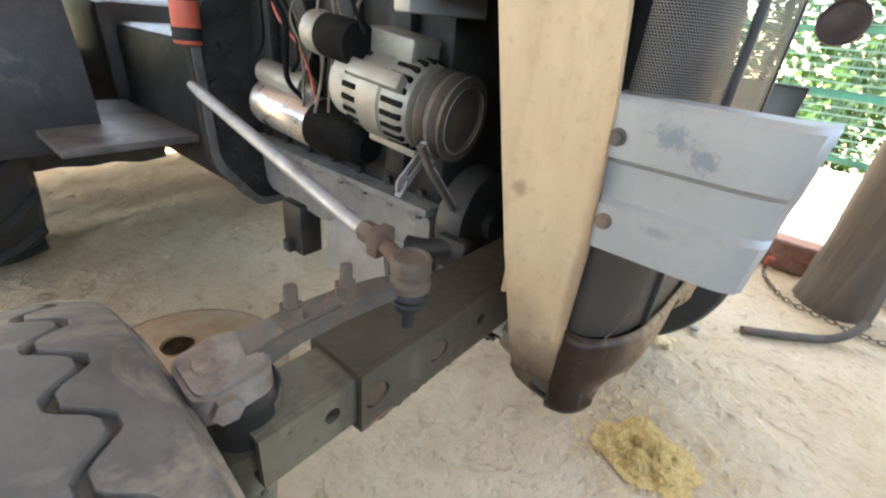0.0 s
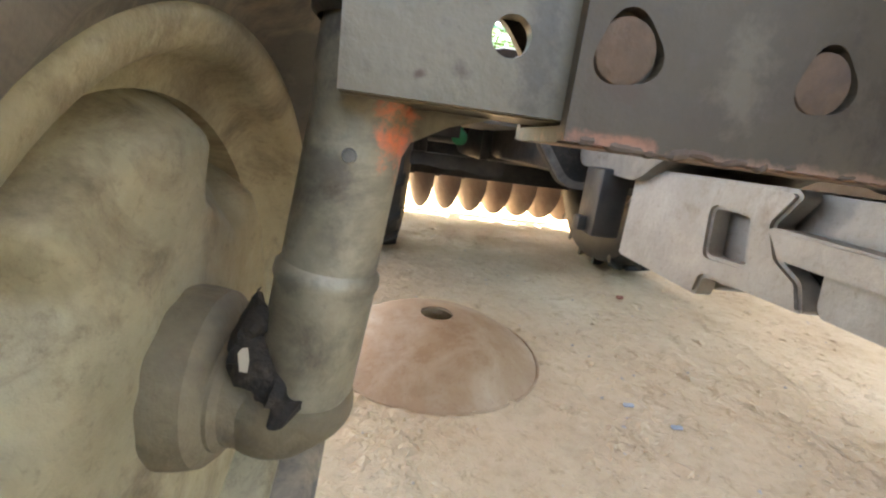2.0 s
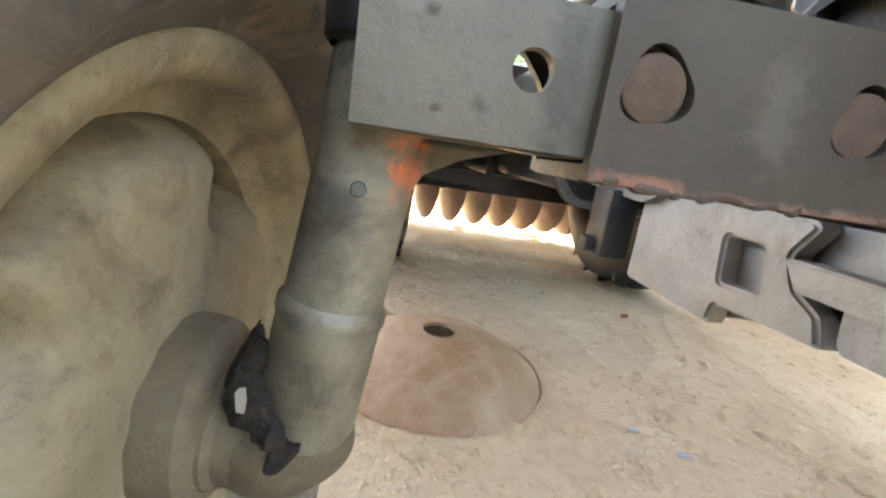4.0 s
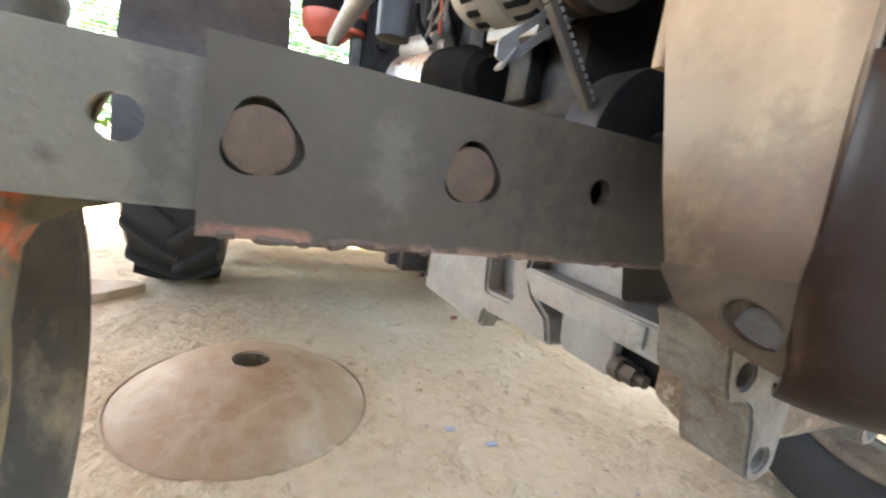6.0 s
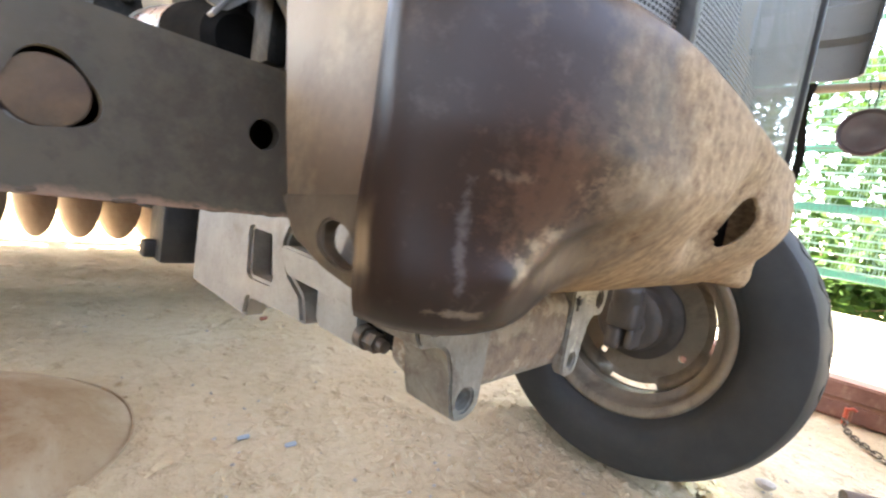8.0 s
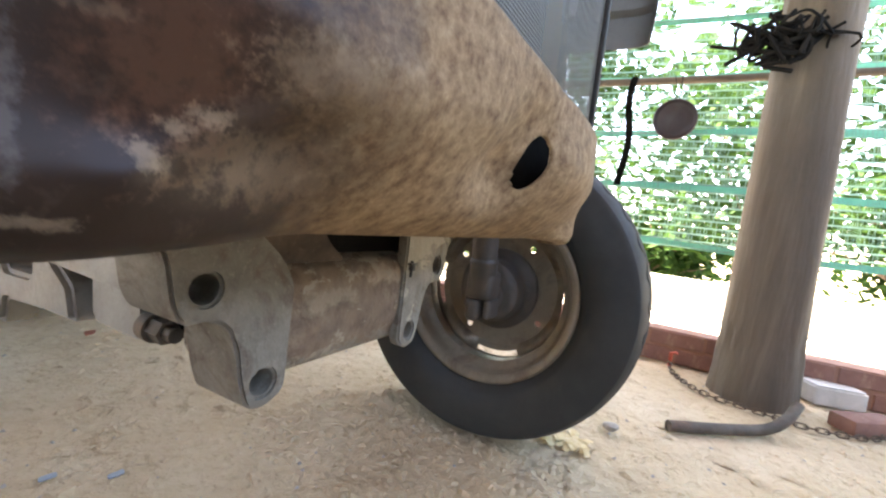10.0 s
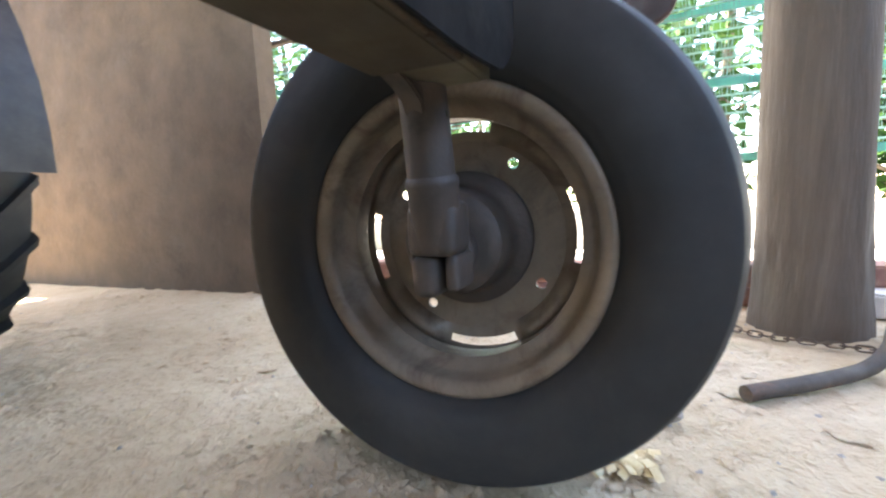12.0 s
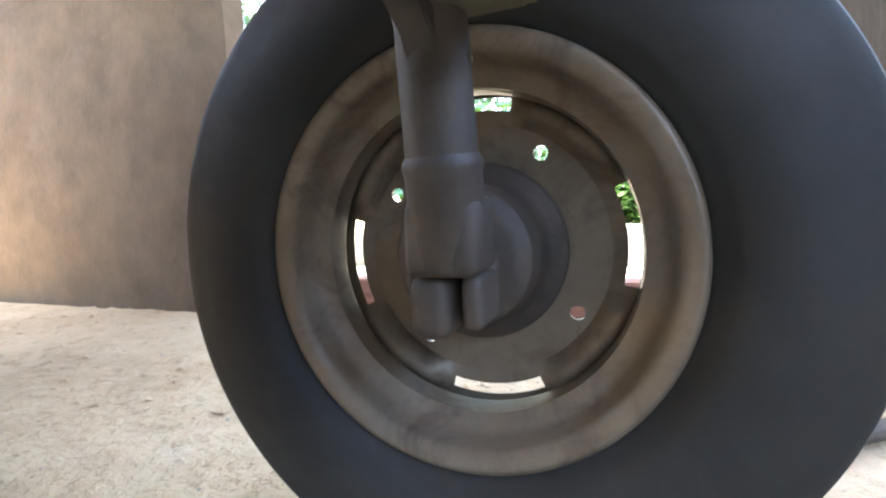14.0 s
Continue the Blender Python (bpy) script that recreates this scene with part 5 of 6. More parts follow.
bm = bmesh.new()
box(bm, CX - 0.19, CX + 0.19, 0.83, 1.55, 0.50, 0.86, 0.03)
box(bm, CX - 0.23, CX + 0.23, 1.55, 2.3, 0.48, 0.92, 0.04)
cyl(bm, (CX - 0.55, 1.98, 0.64), (CX + 0.55, 1.98, 0.64), 0.11, 0.11, 24)
box(bm, CX - 0.16, CX - 0.10, 0.60, 0.68, 0.395, 0.53, 0.006)
box(bm, CX - 0.178, CX - 0.12, 0.63, 0.66, 0.40, 0.43, 0.004)
part("transmission", bm, M_DARK, tractor, "oily black transmission and rear axle housing")
for s in (-1, 1):
    bm = bmesh.new()
    xs = sorted((CX + s * 0.2, CX + s * 0.5))
    box(bm, xs[0], xs[1], 1.0, 1.55, 0.60, 0.62, 0.004)
    # lighter grey than the board itself: lens haze put into its colour
    part("foot_board", bm, M_HOUSING, tractor, "black foot board, greyed for lens haze")
    bm = bmesh.new()
    drop = [(0.14, 0.488), (0.14, 0.432), (0.22, 0.424), (0.30, 0.440), (0.36, 0.434), (0.44, 0.446), (0.505, 0.440), (0.505, 0.492)]
    sheet(bm, [rounded([(CX + s * x, z) for x, z in drop], 0.010, 3)], at_y(1.49), 0.03, 0.003)
    for x in (0.22, 0.46):
        box(bm, CX + s * x - 0.016, CX + s * x + 0.016, 1.484, 1.491, 0.47, 0.602, 0.002)
    part("step_bar", bm, M_DARK, tractor, "grimy black step bar hung on two straps under the foot board")
    bm = bmesh.new()
    rows, rows2 = [], []
    for i in range(17):
        a = radians(-5 + i * 9.0)
        for rr, ra in ((rows, 0.76), (rows2, 0.755)):
            rr.append([(CX + s * x, 1.98 - ra * math.cos(a), 0.62 + ra * math.sin(a)) for x in (0.36, 0.57, 0.78)])
    shell(bm, rows, rows2)
    part("rear_fender", bm, M_DARK, tractor, "dark rear fender")

# alternator
alt0, alt1 = Vector((-0.283, 0.215, 0.874)), Vector((-0.272, 0.065, 0.857))
bm = bmesh.new()
lathe(bm, [(0.0, 0.0), (0.045, 0.0), (0.058, 0.008), (0.060, 0.035), (0.063, 0.038), (0.063, 0.075), (0.060, 0.078), (0.060, 0.105), (0.054, 0.120), (0.035, 0.126), (0.0, 0.126)], alt0, alt1, 40)
am, _ = axis_m(alt0, alt1)
alt = part("alternator", bm, M_ALU, tractor, "dull aluminium alternator with vent slots")
for a in (30, 150, 270):
    bm = bmesh.new()
    box(bm, 0.056, 0.074, -0.011, 0.011, 0.02, 0.112, 0.004, 2, am @ Matrix.Rotation(radians(a), 4, "Z"))
    part("lug", bm, M_ALU, alt)
bm = bmesh.new()
box(bm, -0.03, 0.03, 0.045, 0.083, 0.012, 0.100, 0.006, 2, am)
part("mount_arm", bm, M_ALU, alt)
for z0, z1 in ((0.008, 0.034), (0.080, 0.115)):
    for i in range(22):
        bm = bmesh.new()
        v = am @ Matrix.Rotation(2 * math.pi * (i + 0.5) / 22, 4, "Z")
        box(bm, 0.0545 if z0 < 0.05 else 0.054, 0.0612, -0.0038, 0.0038, z0, z1, 0.001, 1, v)
        part("vent_slot", bm, M_BLACK, alt, "", False)
bm = bmesh.new()
lathe(bm, [(0.0, -0.04), (0.040, -0.038), (0.052, -0.026), (0.055, 0.004), (0.0, 0.004)], alt0, alt1, 30)
part("rear_cap", bm, M_CREAM, alt, "pale plastic rear cap")
bm = bmesh.new()
lathe(bm, [(0.0, 0.126), (0.03, 0.126), (0.050, 0.130), (0.056, 0.133), (0.056, 0.136), (0.047, 0.144), (0.056, 0.152), (0.056, 0.157), (0.047, 0.164), (0.056, 0.172), (0.056, 0.175), (0.044, 0.175), (0.040, 0.171), (0.0, 0.171)], alt0, alt1, 48)
part("pulley", bm, M_DIRTY, alt, "dusty brown double groove pulley")
bm = bmesh.new()
lathe(bm, [(0.0425, 0.1755), (0.0435, 0.1765), (0.0445, 0.1755)], alt0, alt1, 40)
part("pulley_ring", bm, M_ALU, alt, "worn bright edge on the pulley")

# the alternator sits close to the block
ALT_PLACE = Matrix.Translation((-0.170, 0.246, 0.840)) @ Matrix.Scale(1.12, 4) @ Matrix.Translation((0.278, -0.14, -0.865))
for ob in [alt] + list(alt.children):
    ob.data.transform(ALT_PLACE)

# belt runs, adjuster, starter, filter, pump, hoses
bm = bmesh.new()
BELT = [(-0.236, 0.150, 0.800), (-0.212, 0.150, 0.759), (-0.135, 0.150, 0.667), (-0.080, 0.150, 0.601)]
for p, q in zip(BELT, BELT[1:]):
    m, L = axis_m(p, q)
    box(bm, -0.0055, 0.0055, -0.0045, 0.0045, 0, L, 0.001, 1, m)
belt = part("fan_belt", bm, M_DIRTY, tractor, "dusty cogged fan belt")
bm = bmesh.new()
for p, q in zip(BELT, BELT[1:]):
    m, L = axis_m(p, q)
    for i in range(int(L / 0.008)):
        box(bm, -0.005, 0.005, 0.0045, 0.008, i * 0.008, i * 0.008 + 0.0045, 0, 1, m)
part("belt_cogs", bm, M_GALV, belt, "pale belt cogs")
bm = bmesh.new()
cyl(bm, (-0.06, 0.125, 0.64), (-0.06, 0.18, 0.64), 0.095, 0.095, 40, 0.004)
cyl(bm, (-0.06, 0.11, 0.64), (-0.06, 0.13, 0.64), 0.03, 0.03, 20)
part("crank_pulley", bm, M_DARK, tractor, "black crank pulley")
bm = bmesh.new()
out = rounded([(0.0, -0.013), (0.11, -0.011), (0.115, 0.0), (0.11, 0.011), (0.0, 0.013), (-0.012, 0)], 0.006, 4)
slot = rounded([(0.02, -0.004), (0.095, -0.004), (0.095, 0.004), (0.02, 0.004)], 0.004, 4)
sheet(bm, [out, slot], Matrix.Translation((-0.224, 0.20, 0.722)) @ Matrix.Rotation(radians(-42), 4, "Y") @ Matrix.Rotation(radians(90), 4, "X"), 0.004)
m_arm = [(-0.226, 0.20, 0.706), (-0.222, 0.20, 0.712), (-0.212, 0.20, 0.728)]
for p, q in zip(m_arm, m_arm[1:]):
    m, L = axis_m(p, q)
    box(bm, -0.007, 0.007, -0.002, 0.002, -0.001, L + 0.001, 0.0008, 1, m)
part("adjuster_arm", bm, M_ROD, tractor, "slotted bright steel adjuster arm")
bm = bmesh.new()
st0, st1 = Vector((-0.168, 0.665, 0.768)), Vector((-0.146, 0.36, 0.735))
lathe(bm, [(0.0, 0.0), (0.035, 0.0), (0.048, 0.006), (0.050, 0.016), (0.050, 0.175), (0.047, 0.18), (0.0, 0.18)], st0, st1, 36)
starter = part("starter_motor", bm, M_CHROME, tractor, "bright steel starter motor")
bm = bmesh.new()
lathe(bm, [(0.0, 0.178), (0.0505, 0.178), (0.0505, 0.25), (0.044, 0.262), (0.042, 0.30), (0.03, 0.315), (0.0, 0.315)], st0, st1, 32)
part("starter_end", bm, M_BLACK, starter, "black starter end housing")
bm = bmesh.new()
s2 = Vector((0.0, 0.0, 0.058))
cyl(bm, st0 + s2, st0 + s2 + (st1 - st0) * 0.45, 0.026, 0.026, 24, 0.003)
cyl(bm, st0 + s2 + (st1 - st0) * 0.45, st0 + s2 + (st1 - st0) * 0.52, 0.012, 0.01, 14)
part("solenoid", bm, M_ALU, starter, "dull aluminium solenoid")
FILTER_PLACE = Matrix.Translation((-0.223, 0.35, 0.918)) @ Matrix.Scale(0.66, 4) @ Matrix.Translation((0.223, -0.34, -0.928))
bm = bmesh.new()
lathe(bm, [(0.0, 0.0), (0.034, 0.0), (0.048, 0.012), (0.050, 0.03), (0.050, 0.06), (0.048, 0.064), (0.0, 0.064)], (-0.22, 0.43, 0.935), (-0.225, 0.31, 0.925), 36)
bmesh.ops.transform(bm, matrix=FILTER_PLACE, verts=bm.verts)
part("filter_cap", bm, M_ALU, tractor, "dull metal filter end")
bm = bmesh.new()
cyl(bm, (-0.222, 0.37, 0.93), (-0.228, 0.25, 0.92), 0.048, 0.048, 32, 0.004)
bmesh.ops.transform(bm, matrix=FILTER_PLACE, verts=bm.verts)
part("filter", bm, M_BLACK, tractor, "black filter canister")
bm = bmesh.new()
box(bm, -0.27, -0.14, 0.13, 0.20, 0.985, 1.01, 0.004)
box(bm, -0.26, -0.10, 0.16, 0.19, 0.96, 1.06, 0.004)
cyl(bm, (-0.24, 0.13, 0.998), (-0.24, 0.115, 0.998), 0.013, 0.013, 12)
part("mount_bracket", bm, M_GALV, tractor, "grey alternator mount bracket")
for pts, r in (([(-0.19, 0.45, 1.05), (-0.23, 0.42, 0.97), (-0.21, 0.40, 0.90), (-0.20, 0.42, 0.84), (-0.17, 0.45, 0.81)], 0.004),
               ([(-0.18, 0.55, 1.08), (-0.22, 0.52, 1.0), (-0.20, 0.50, 0.93), (-0.18, 0.52, 0.87), (-0.17, 0.56, 0.84)], 0.0035),
               ([(-0.17, 0.60, 1.08), (-0.21, 0.58, 0.98), (-0.19, 0.62, 0.90), (-0.18, 0.66, 0.86)], 0.003),
               ([(-0.16, 0.30, 1.08), (-0.24, 0.30, 1.04), (-0.27, 0.26, 0.98), (-0.26, 0.24, 0.93)], 0.003),
               ([(-0.20, 0.50, 1.1), (-0.25, 0.50, 1.0), (-0.235, 0.47, 0.93), (-0.22, 0.50, 0.84), (-0.19, 0.50, 0.80)], 0.005),
               ([(-0.15, 0.36, 1.1), (-0.21, 0.40, 1.06), (-0.26, 0.46, 1.07), (-0.24, 0.55, 1.02)], 0.004)):
    bm = bmesh.new()
    tube(bm, curve_pts(pts, 8), r, 8)
    part("engine_cable", bm, M_BLACK, tractor, "black engine cable")
bm = bmesh.new()
tube(bm, curve_pts([(-0.16, 0.62, 1.05), (-0.2, 0.56, 0.95), (-0.185, 0.50, 0.88), (-0.2, 0.44, 0.80)], 8), 0.0025, 6)
part("red_cable", bm, M_RED, tractor, "thin red battery cable")
random.seed(31)
for k in range(7):
    x, y = -0.20 + random.uniform(-0.02, 0.03), 0.40 + random.uniform(-0.05, 0.10)
    pts = [(x + random.uniform(-0.02, 0.02), y + random.uniform(-0.03, 0.03), 1.05 - 0.05 * q + random.uniform(-0.012, 0.012)) for q in range(6)]
    bm = bmesh.new()
    tube(bm, curve_pts(pts, 6), random.uniform(0.0018, 0.0042), 7)
    part("wire", bm, M_WIRE, tractor, "dirty brown engine wire")
bm = bmesh.new()
tube(bm, curve_pts([(-0.15, 0.13, 0.620), (-0.18, 0.16, 0.612), (-0.20, 0.20, 0.61)], 6), 0.018, 12)
box(bm, -0.17, -0.13, 0.1, 0.16, 0.58, 0.640, 0.006)
part("water_neck", bm, M_BLOCK, tractor, "greasy black water neck")

# red column and reservoir behind the engine
bm = bmesh.new()
cyl(bm, (-0.259, 0.80, 0.862), (-0.252, 0.80, 1.02), 0.027, 0.027, 24, 0.003)
column = part("clutch_column", bm, M_RED, tractor, "faded red round column")
for z in (0.882, 0.955, 0.985):
    bm = bmesh.new()
    lathe(bm, [(0.0272, -0.012), (0.0285, -0.011), (0.0285, 0.011), (0.0272, 0.012)], (-0.262 + (z - 0.80) * 0.045, 0.80, z), (-0.262 + (z - 0.80) * 0.045, 0.80, z + 1), 24)
    part("band", bm, M_BLOCK, column, "grey metal band")
bm = bmesh.new()
lathe(bm, [(0.0, 0.0), (0.045, 0.006), (0.068, 0.03), (0.075, 0.06), (0.075, 0.075), (0.0, 0.075)], (-0.255, 1.2, 0.93), (-0.255, 1.2, 1.93), 28)
part("reservoir_bowl", bm, M_RED, tractor, "red rounded reservoir bowl")
bm = bmesh.new()
cyl(bm, (-0.255, 1.2, 1.005), (-0.255, 1.2, 1.10), 0.078, 0.07, 28, 0.006)
part("reservoir_cap", bm, M_BLACK, tractor, "black reservoir cap")
bm = bmesh.new()
tube(bm, curve_pts([(-0.45, 1.52, 0.62), (-0.46, 1.50, 0.85), (-0.455, 1.5, 1.0), (-0.47, 1.50, 1.15)], 6), 0.02, 10)
part("red_lever", bm, M_RED, tractor, "red painted lever")
bm = bmesh.new()
cyl(bm, (-0.285, 1.70, 0.56), (-0.275, 1.76, 0.57), 0.034, 0.03, 16, 0.004)
cyl(bm, (-0.285, 1.70, 0.59), (-0.285, 1.70, 0.64), 0.012, 0.012, 10)
part("green_valve", bm, M_GREEN, tractor, "small bright green valve body")

# rear wheels
def rear_tyre():
    bm = bmesh.new()
    prof = [(0.36, -0.11), (0.40, -0.145), (0.48, -0.165), (0.56, -0.155), (0.598, -0.135), (0.612, -0.07), (0.616, 0.0), (0.612, 0.07), (0.598, 0.135), (0.56, 0.155), (0.48, 0.165), (0.40, 0.145), (0.36, 0.11)]
    lathe(bm, prof, (0, 0, 0), (1, 0, 0), 72)
    return bm


def rear_lug(s):
    bm = bmesh.new()
    prev = None
    for k in range(6):
        f = k / 5
        h, th, r = s * (0.155 * f - 0.01), 0.26 * (1 - f), 0.612 - 0.02 * f ** 2
        q = [bm.verts.new((h, (r + dr) * math.cos(th + dt), (r + dr) * math.sin(th + dt))) for dt, dr in ((-0.028, -0.01), (-0.020, 0.03), (0.020, 0.03), (0.028, -0.01))]
        if prev:
            for c in range(3):
                bm.faces.new((prev[c], prev[c + 1], q[c + 1], q[c]))
        else:
            bm.faces.new(q)
        prev = q
    bm.faces.new(prev[::-1])
    return to_mesh("lug", bm, M_TYRE)


lug_me = {s: rear_lug(s) for s in (-1, 1)}
rt_me = to_mesh("rear_tyre", rear_tyre(), M_TYRE)
bm = bmesh.new()
lathe(bm, [(0.37, -0.12), (0.375, -0.11), (0.34, -0.09), (0.33, 0.0), (0.34, 0.09), (0.375, 0.11), (0.37, 0.12), (0.33, 0.08), (0.32, 0.03), (0.20, 0.05), (0.1, 0.03), (0.0, 0.03), (0, 0.02), (0.1, 0.02), (0.2, 0.04), (0.315, 0.02), (0.32, -0.08)], (0, 0, 0), (1, 0, 0), 60, True)
rr_me = to_mesh("rear_rim", bm, M_RIM)
for s in (-1, 1):
    m = Matrix.Translation((CX + s * 0.66, 1.98, 0.635))
    w = link("rear_tyre", rt_me, tractor, "large black lugged rear tyre", m)
    link("rear_rim", rr_me, w, "dusty rear rim")
    for k in (-1, 1):
        for i in range(22):
            link("lug", lug_me[k], w, "", Matrix.Rotation(2 * math.pi * (i + (0.5 if k > 0 else 0)) / 22, 4, "X"))

# ---- shed ----
# roof out of view; its edges are set by the light wanted on the floor
bm = bmesh.new()
rows = []
n = 216
for y in (-2.2, 1.5, 4.15):
    rows.append([bm.verts.new((-4.3 + i * 6.7 / n, y, 2.25 + 1.02 * i / n + 0.012 * math.cos(i * math.pi / 2))) for i in range(n + 1)])
for a, b in zip(rows, rows[1:]):
    for i in range(n):
        bm.faces.new((a[i], a[i + 1], b[i + 1], b[i]))
bmesh.ops.solidify(bm, geom=list(bm.faces), thickness=0.004)
tagged(part("ceiling", bm, M_ROOF, None), "unseen corrugated tin shed roof, sized to shade the floor", "roof", kind="structure")

# south and west plank walls are unseen, added to hold back side light
wall_s = thing("wall_south", (0, -2.57, 0), "unseen low dark plank wall, added to cut light from its side", "wall", kind="structure")
bm = bmesh.new()
box(bm, -4.25, 1.9, -2.645, -2.585, 0, 1.65)
part("wall_backing", bm, M_PLANK, wall_s)
random.seed(3)
for i in range(30):
    bm = bmesh.new()
    box(bm, -4.19 + i * 0.204, -4.005 + i * 0.204, -2.583, -2.56 + 0.004 * random.random(), 0.0, 1.64, 0.003, 1)
    part("plank", bm, M_PLANK, wall_s)

wall_w = thing("wall_west", (-4.2, 1.3, 0), "unseen low dark plank wall, added to cut light from its side", "wall", kind="structure")
bm = bmesh.new()
box(bm, -4.25, -4.21, -2.6, 4.4, 0, 1.5)
part("wall_backing", bm, M_PLANK, wall_w)
for i in range(34):
    bm = bmesh.new()
    box(bm, -4.208, -4.185 + 0.004 * random.random(), -2.55 + i * 0.204, -2.365 + i * 0.204, 0.0, 1.49, 0.003, 1)
    part("plank", bm, M_PLANK, wall_w)

# rough mud wall that closes part of the net side
bm = bmesh.new()
wy, wz = [1.5 + 0.05 * i for i in range(59)], [-0.02 + 0.05 * i for i in range(63)]
faces_in, faces_out = [], []
for z in wz:
    bump = [0.016 * noise.noise(Vector((y * 1.3, z * 1.3, 4.0))) + 0.007 * noise.noise(Vector((y * 6, z * 6, 1.0))) for y in wy]
    faces_in.append([(1.78 + b, y, z) for y, b in zip(wy, bump)])
    faces_out.append([(1.90, y, z) for y in wy])
shell(bm, faces_in, faces_out)
tagged(part("wall_east", bm, M_MUD, None), "rough brown mud plastered wall closing the shed side", "wall", kind="structure")

# low brick wall with separate bricks along the open side
low = thing("brick_wall", (1.98, 0, 0), "low red brick kerb wall with dusty mortar", "wall", kind="structure")
bm = bmesh.new()
box(bm, 1.912, 2.038, -3.0, 4.6, 0.0, 0.146)
part("mortar_core", bm, M_MORTAR, low)
bm = bmesh.new()
box(bm, -0.0675, 0.0675, -0.105, 0.105, -0.031, 0.031, 0.003, 1)
brick_me = to_mesh("brick", bm, M_BRICK)
for c in range(2):
    for i in range(33):
        y = -2.9 + i * 0.222 + (0.111 if c else 0)
        link("brick", brick_me, low, "", Matrix.Translation((1.975 + random.uniform(-0.002, 0.002), y, 0.036 + c * 0.074)))

# pale concrete apron and low garden wall outside
bm = bmesh.new()
box(bm, 2.06, 3.05, -6.0, 6.0, -0.02, 0.055, 0.01)
tagged(part("pavement", bm, M_CONCRETE, None), "sunlit pale concrete apron outside the kerb", "pavement", kind="structure")
bm = bmesh.new()
box(bm, 3.05, 3.2, -6.0, 6.0, 0.0, 0.30, 0.012)
tagged(part("garden_wall", bm, M_CONCRETE, None), "low pale concrete garden wall in the sun", "wall", kind="structure")

# timber post
post = thing("post", (1.70, -0.60, 0), "thick weathered round timber post with flaking base", "post", kind="structure")
bm = bmesh.new()
rings = []
for k in range(46):
    z = -0.02 + k * 0.062
    ring = []
    for i in range(40):
        a = 2 * math.pi * i / 40
        r = 0.128 - 0.006 * z + 0.014 * noise.noise(Vector((math.cos(a) * 1.2, math.sin(a) * 1.2, z * 0.7))) + 0.006 * noise.noise(Vector((math.cos(a) * 5, math.sin(a) * 5, z * 1.5)))
        if z < 0.25:
            r += 0.012 * (0.25 - z) / 0.25 + 0.01 * noise.noise(Vector((math.cos(a) * 6, math.sin(a) * 6, z * 14)))
        ring.append(bm.verts.new((1.70 + 0.012 * z + r * math.cos(a), -0.615 - 0.004 * z + r * math.sin(a), z)))
    rings.append(ring)
for a, b in zip(rings, rings[1:]):
    for i in range(40):
        bm.faces.new((a[i], a[(i + 1) % 40], b[(i + 1) % 40], b[i]))
part("post_trunk", bm, M_WOOD, post)

# shade net on the open side: weave threads, wider bands
def net(name, base, u0, u1, z0, z1, gap, to_world):
    t = thing(name, base, "green plastic shade net with paler bands", "net", kind="structure")
    bm = bmesh.new()
    random.seed(11)

    def strip(ua, ub, za, zb, off):
        q = [bm.verts.new(to_world(u, z, off)) for u, z in ((ua, za), (ub, za), (ub, zb), (ua, zb))]
        bm.faces.new(q)
    z = z0
    while z < z1:
        strip(u0, u1, z, z + 0.007, 0.0)
        z += 0.034
    verts, faces = [], []
    z = z0
    while z < z1:
        u = u0
        while u < u1:
            if noise.noise(Vector((u * 9, z * 26, 2.0))) > -0.12 + random.uniform(-0.25, 0.25):
                k = len(verts)
                w, lean = random.uniform(0.001, 0.0026), random.uniform(-0.006, 0.006)
                verts += [to_world(u, z, 0.001), to_world(u + w, z, 0.001), to_world(u + w + lean, z + 0.034, 0.001), to_world(u + lean, z + 0.034, 0.001)]
                faces.append((k, k + 1, k + 2, k + 3))
            u += random.uniform(0.005, 0.011) * gap
        z += 0.034
    me = bpy.data.meshes.new("net_weave")
    me.from_pydata(verts, [], faces)
    me.materials.append(M_NETPALE)
    tagged(link("net_weave", me, t), kind="stuff")
    thread = part("net_threads", bm, M_NETPALE, t, "", False)
    tagged(thread, kind="stuff")
    for z in np.arange(z0, z1, 0.27):
        bm = bmesh.new()
        pts = [(u0 + (u1 - u0) * i / 30, z + 0.01 * math.sin(i * 0.9 + z * 5)) for i in range(31)]
        for (ua, za), (ub, zb) in zip(pts, pts[1:]):
            q = [bm.verts.new(to_world(*p, 0.005)) for p in ((ua, za), (ub, zb), (ub, zb + 0.03), (ua, za + 0.03))]
            bm.faces.new(q)
        part("net_band", bm, M_NETGREEN, t, "", False)
    return t


net("shade_net", (2.12, 0, 0.5), -3.2, 4.6, 0.52, 2.2, 1.0, lambda u, z, o: (2.12 + o + 0.015 * math.sin(u * 2.1 + z), u, z))
net("shade_net", (0, 4.9, 0.5), -3.2, 2.1, 0.7, 2.7, 2.5, lambda u, z, o: (u, 4.9 + o + 0.015 * math.sin(u * 2.3 + z), z))
bm = bmesh.new()
tube(bm, curve_pts([(2.05, -3.2, 1.33), (2.055, -1.2, 1.315), (2.05, 0.6, 1.30), (2.055, 4.6, 1.33)], 6), 0.017, 10)
tagged(part("bamboo_rail", bm, M_WOOD, None), "pale bamboo rail tied along the net", "rail")
bm = bmesh.new()
rows = []
for k in range(12):
    z = 1.32 - k * 0.048
    rows.append([bm.verts.new((2.03 - 0.004 * math.sin(k), 0.005 + dy + 0.012 * math.sin(k * 0.7), z)) for dy in (-0.016, 0.016)])
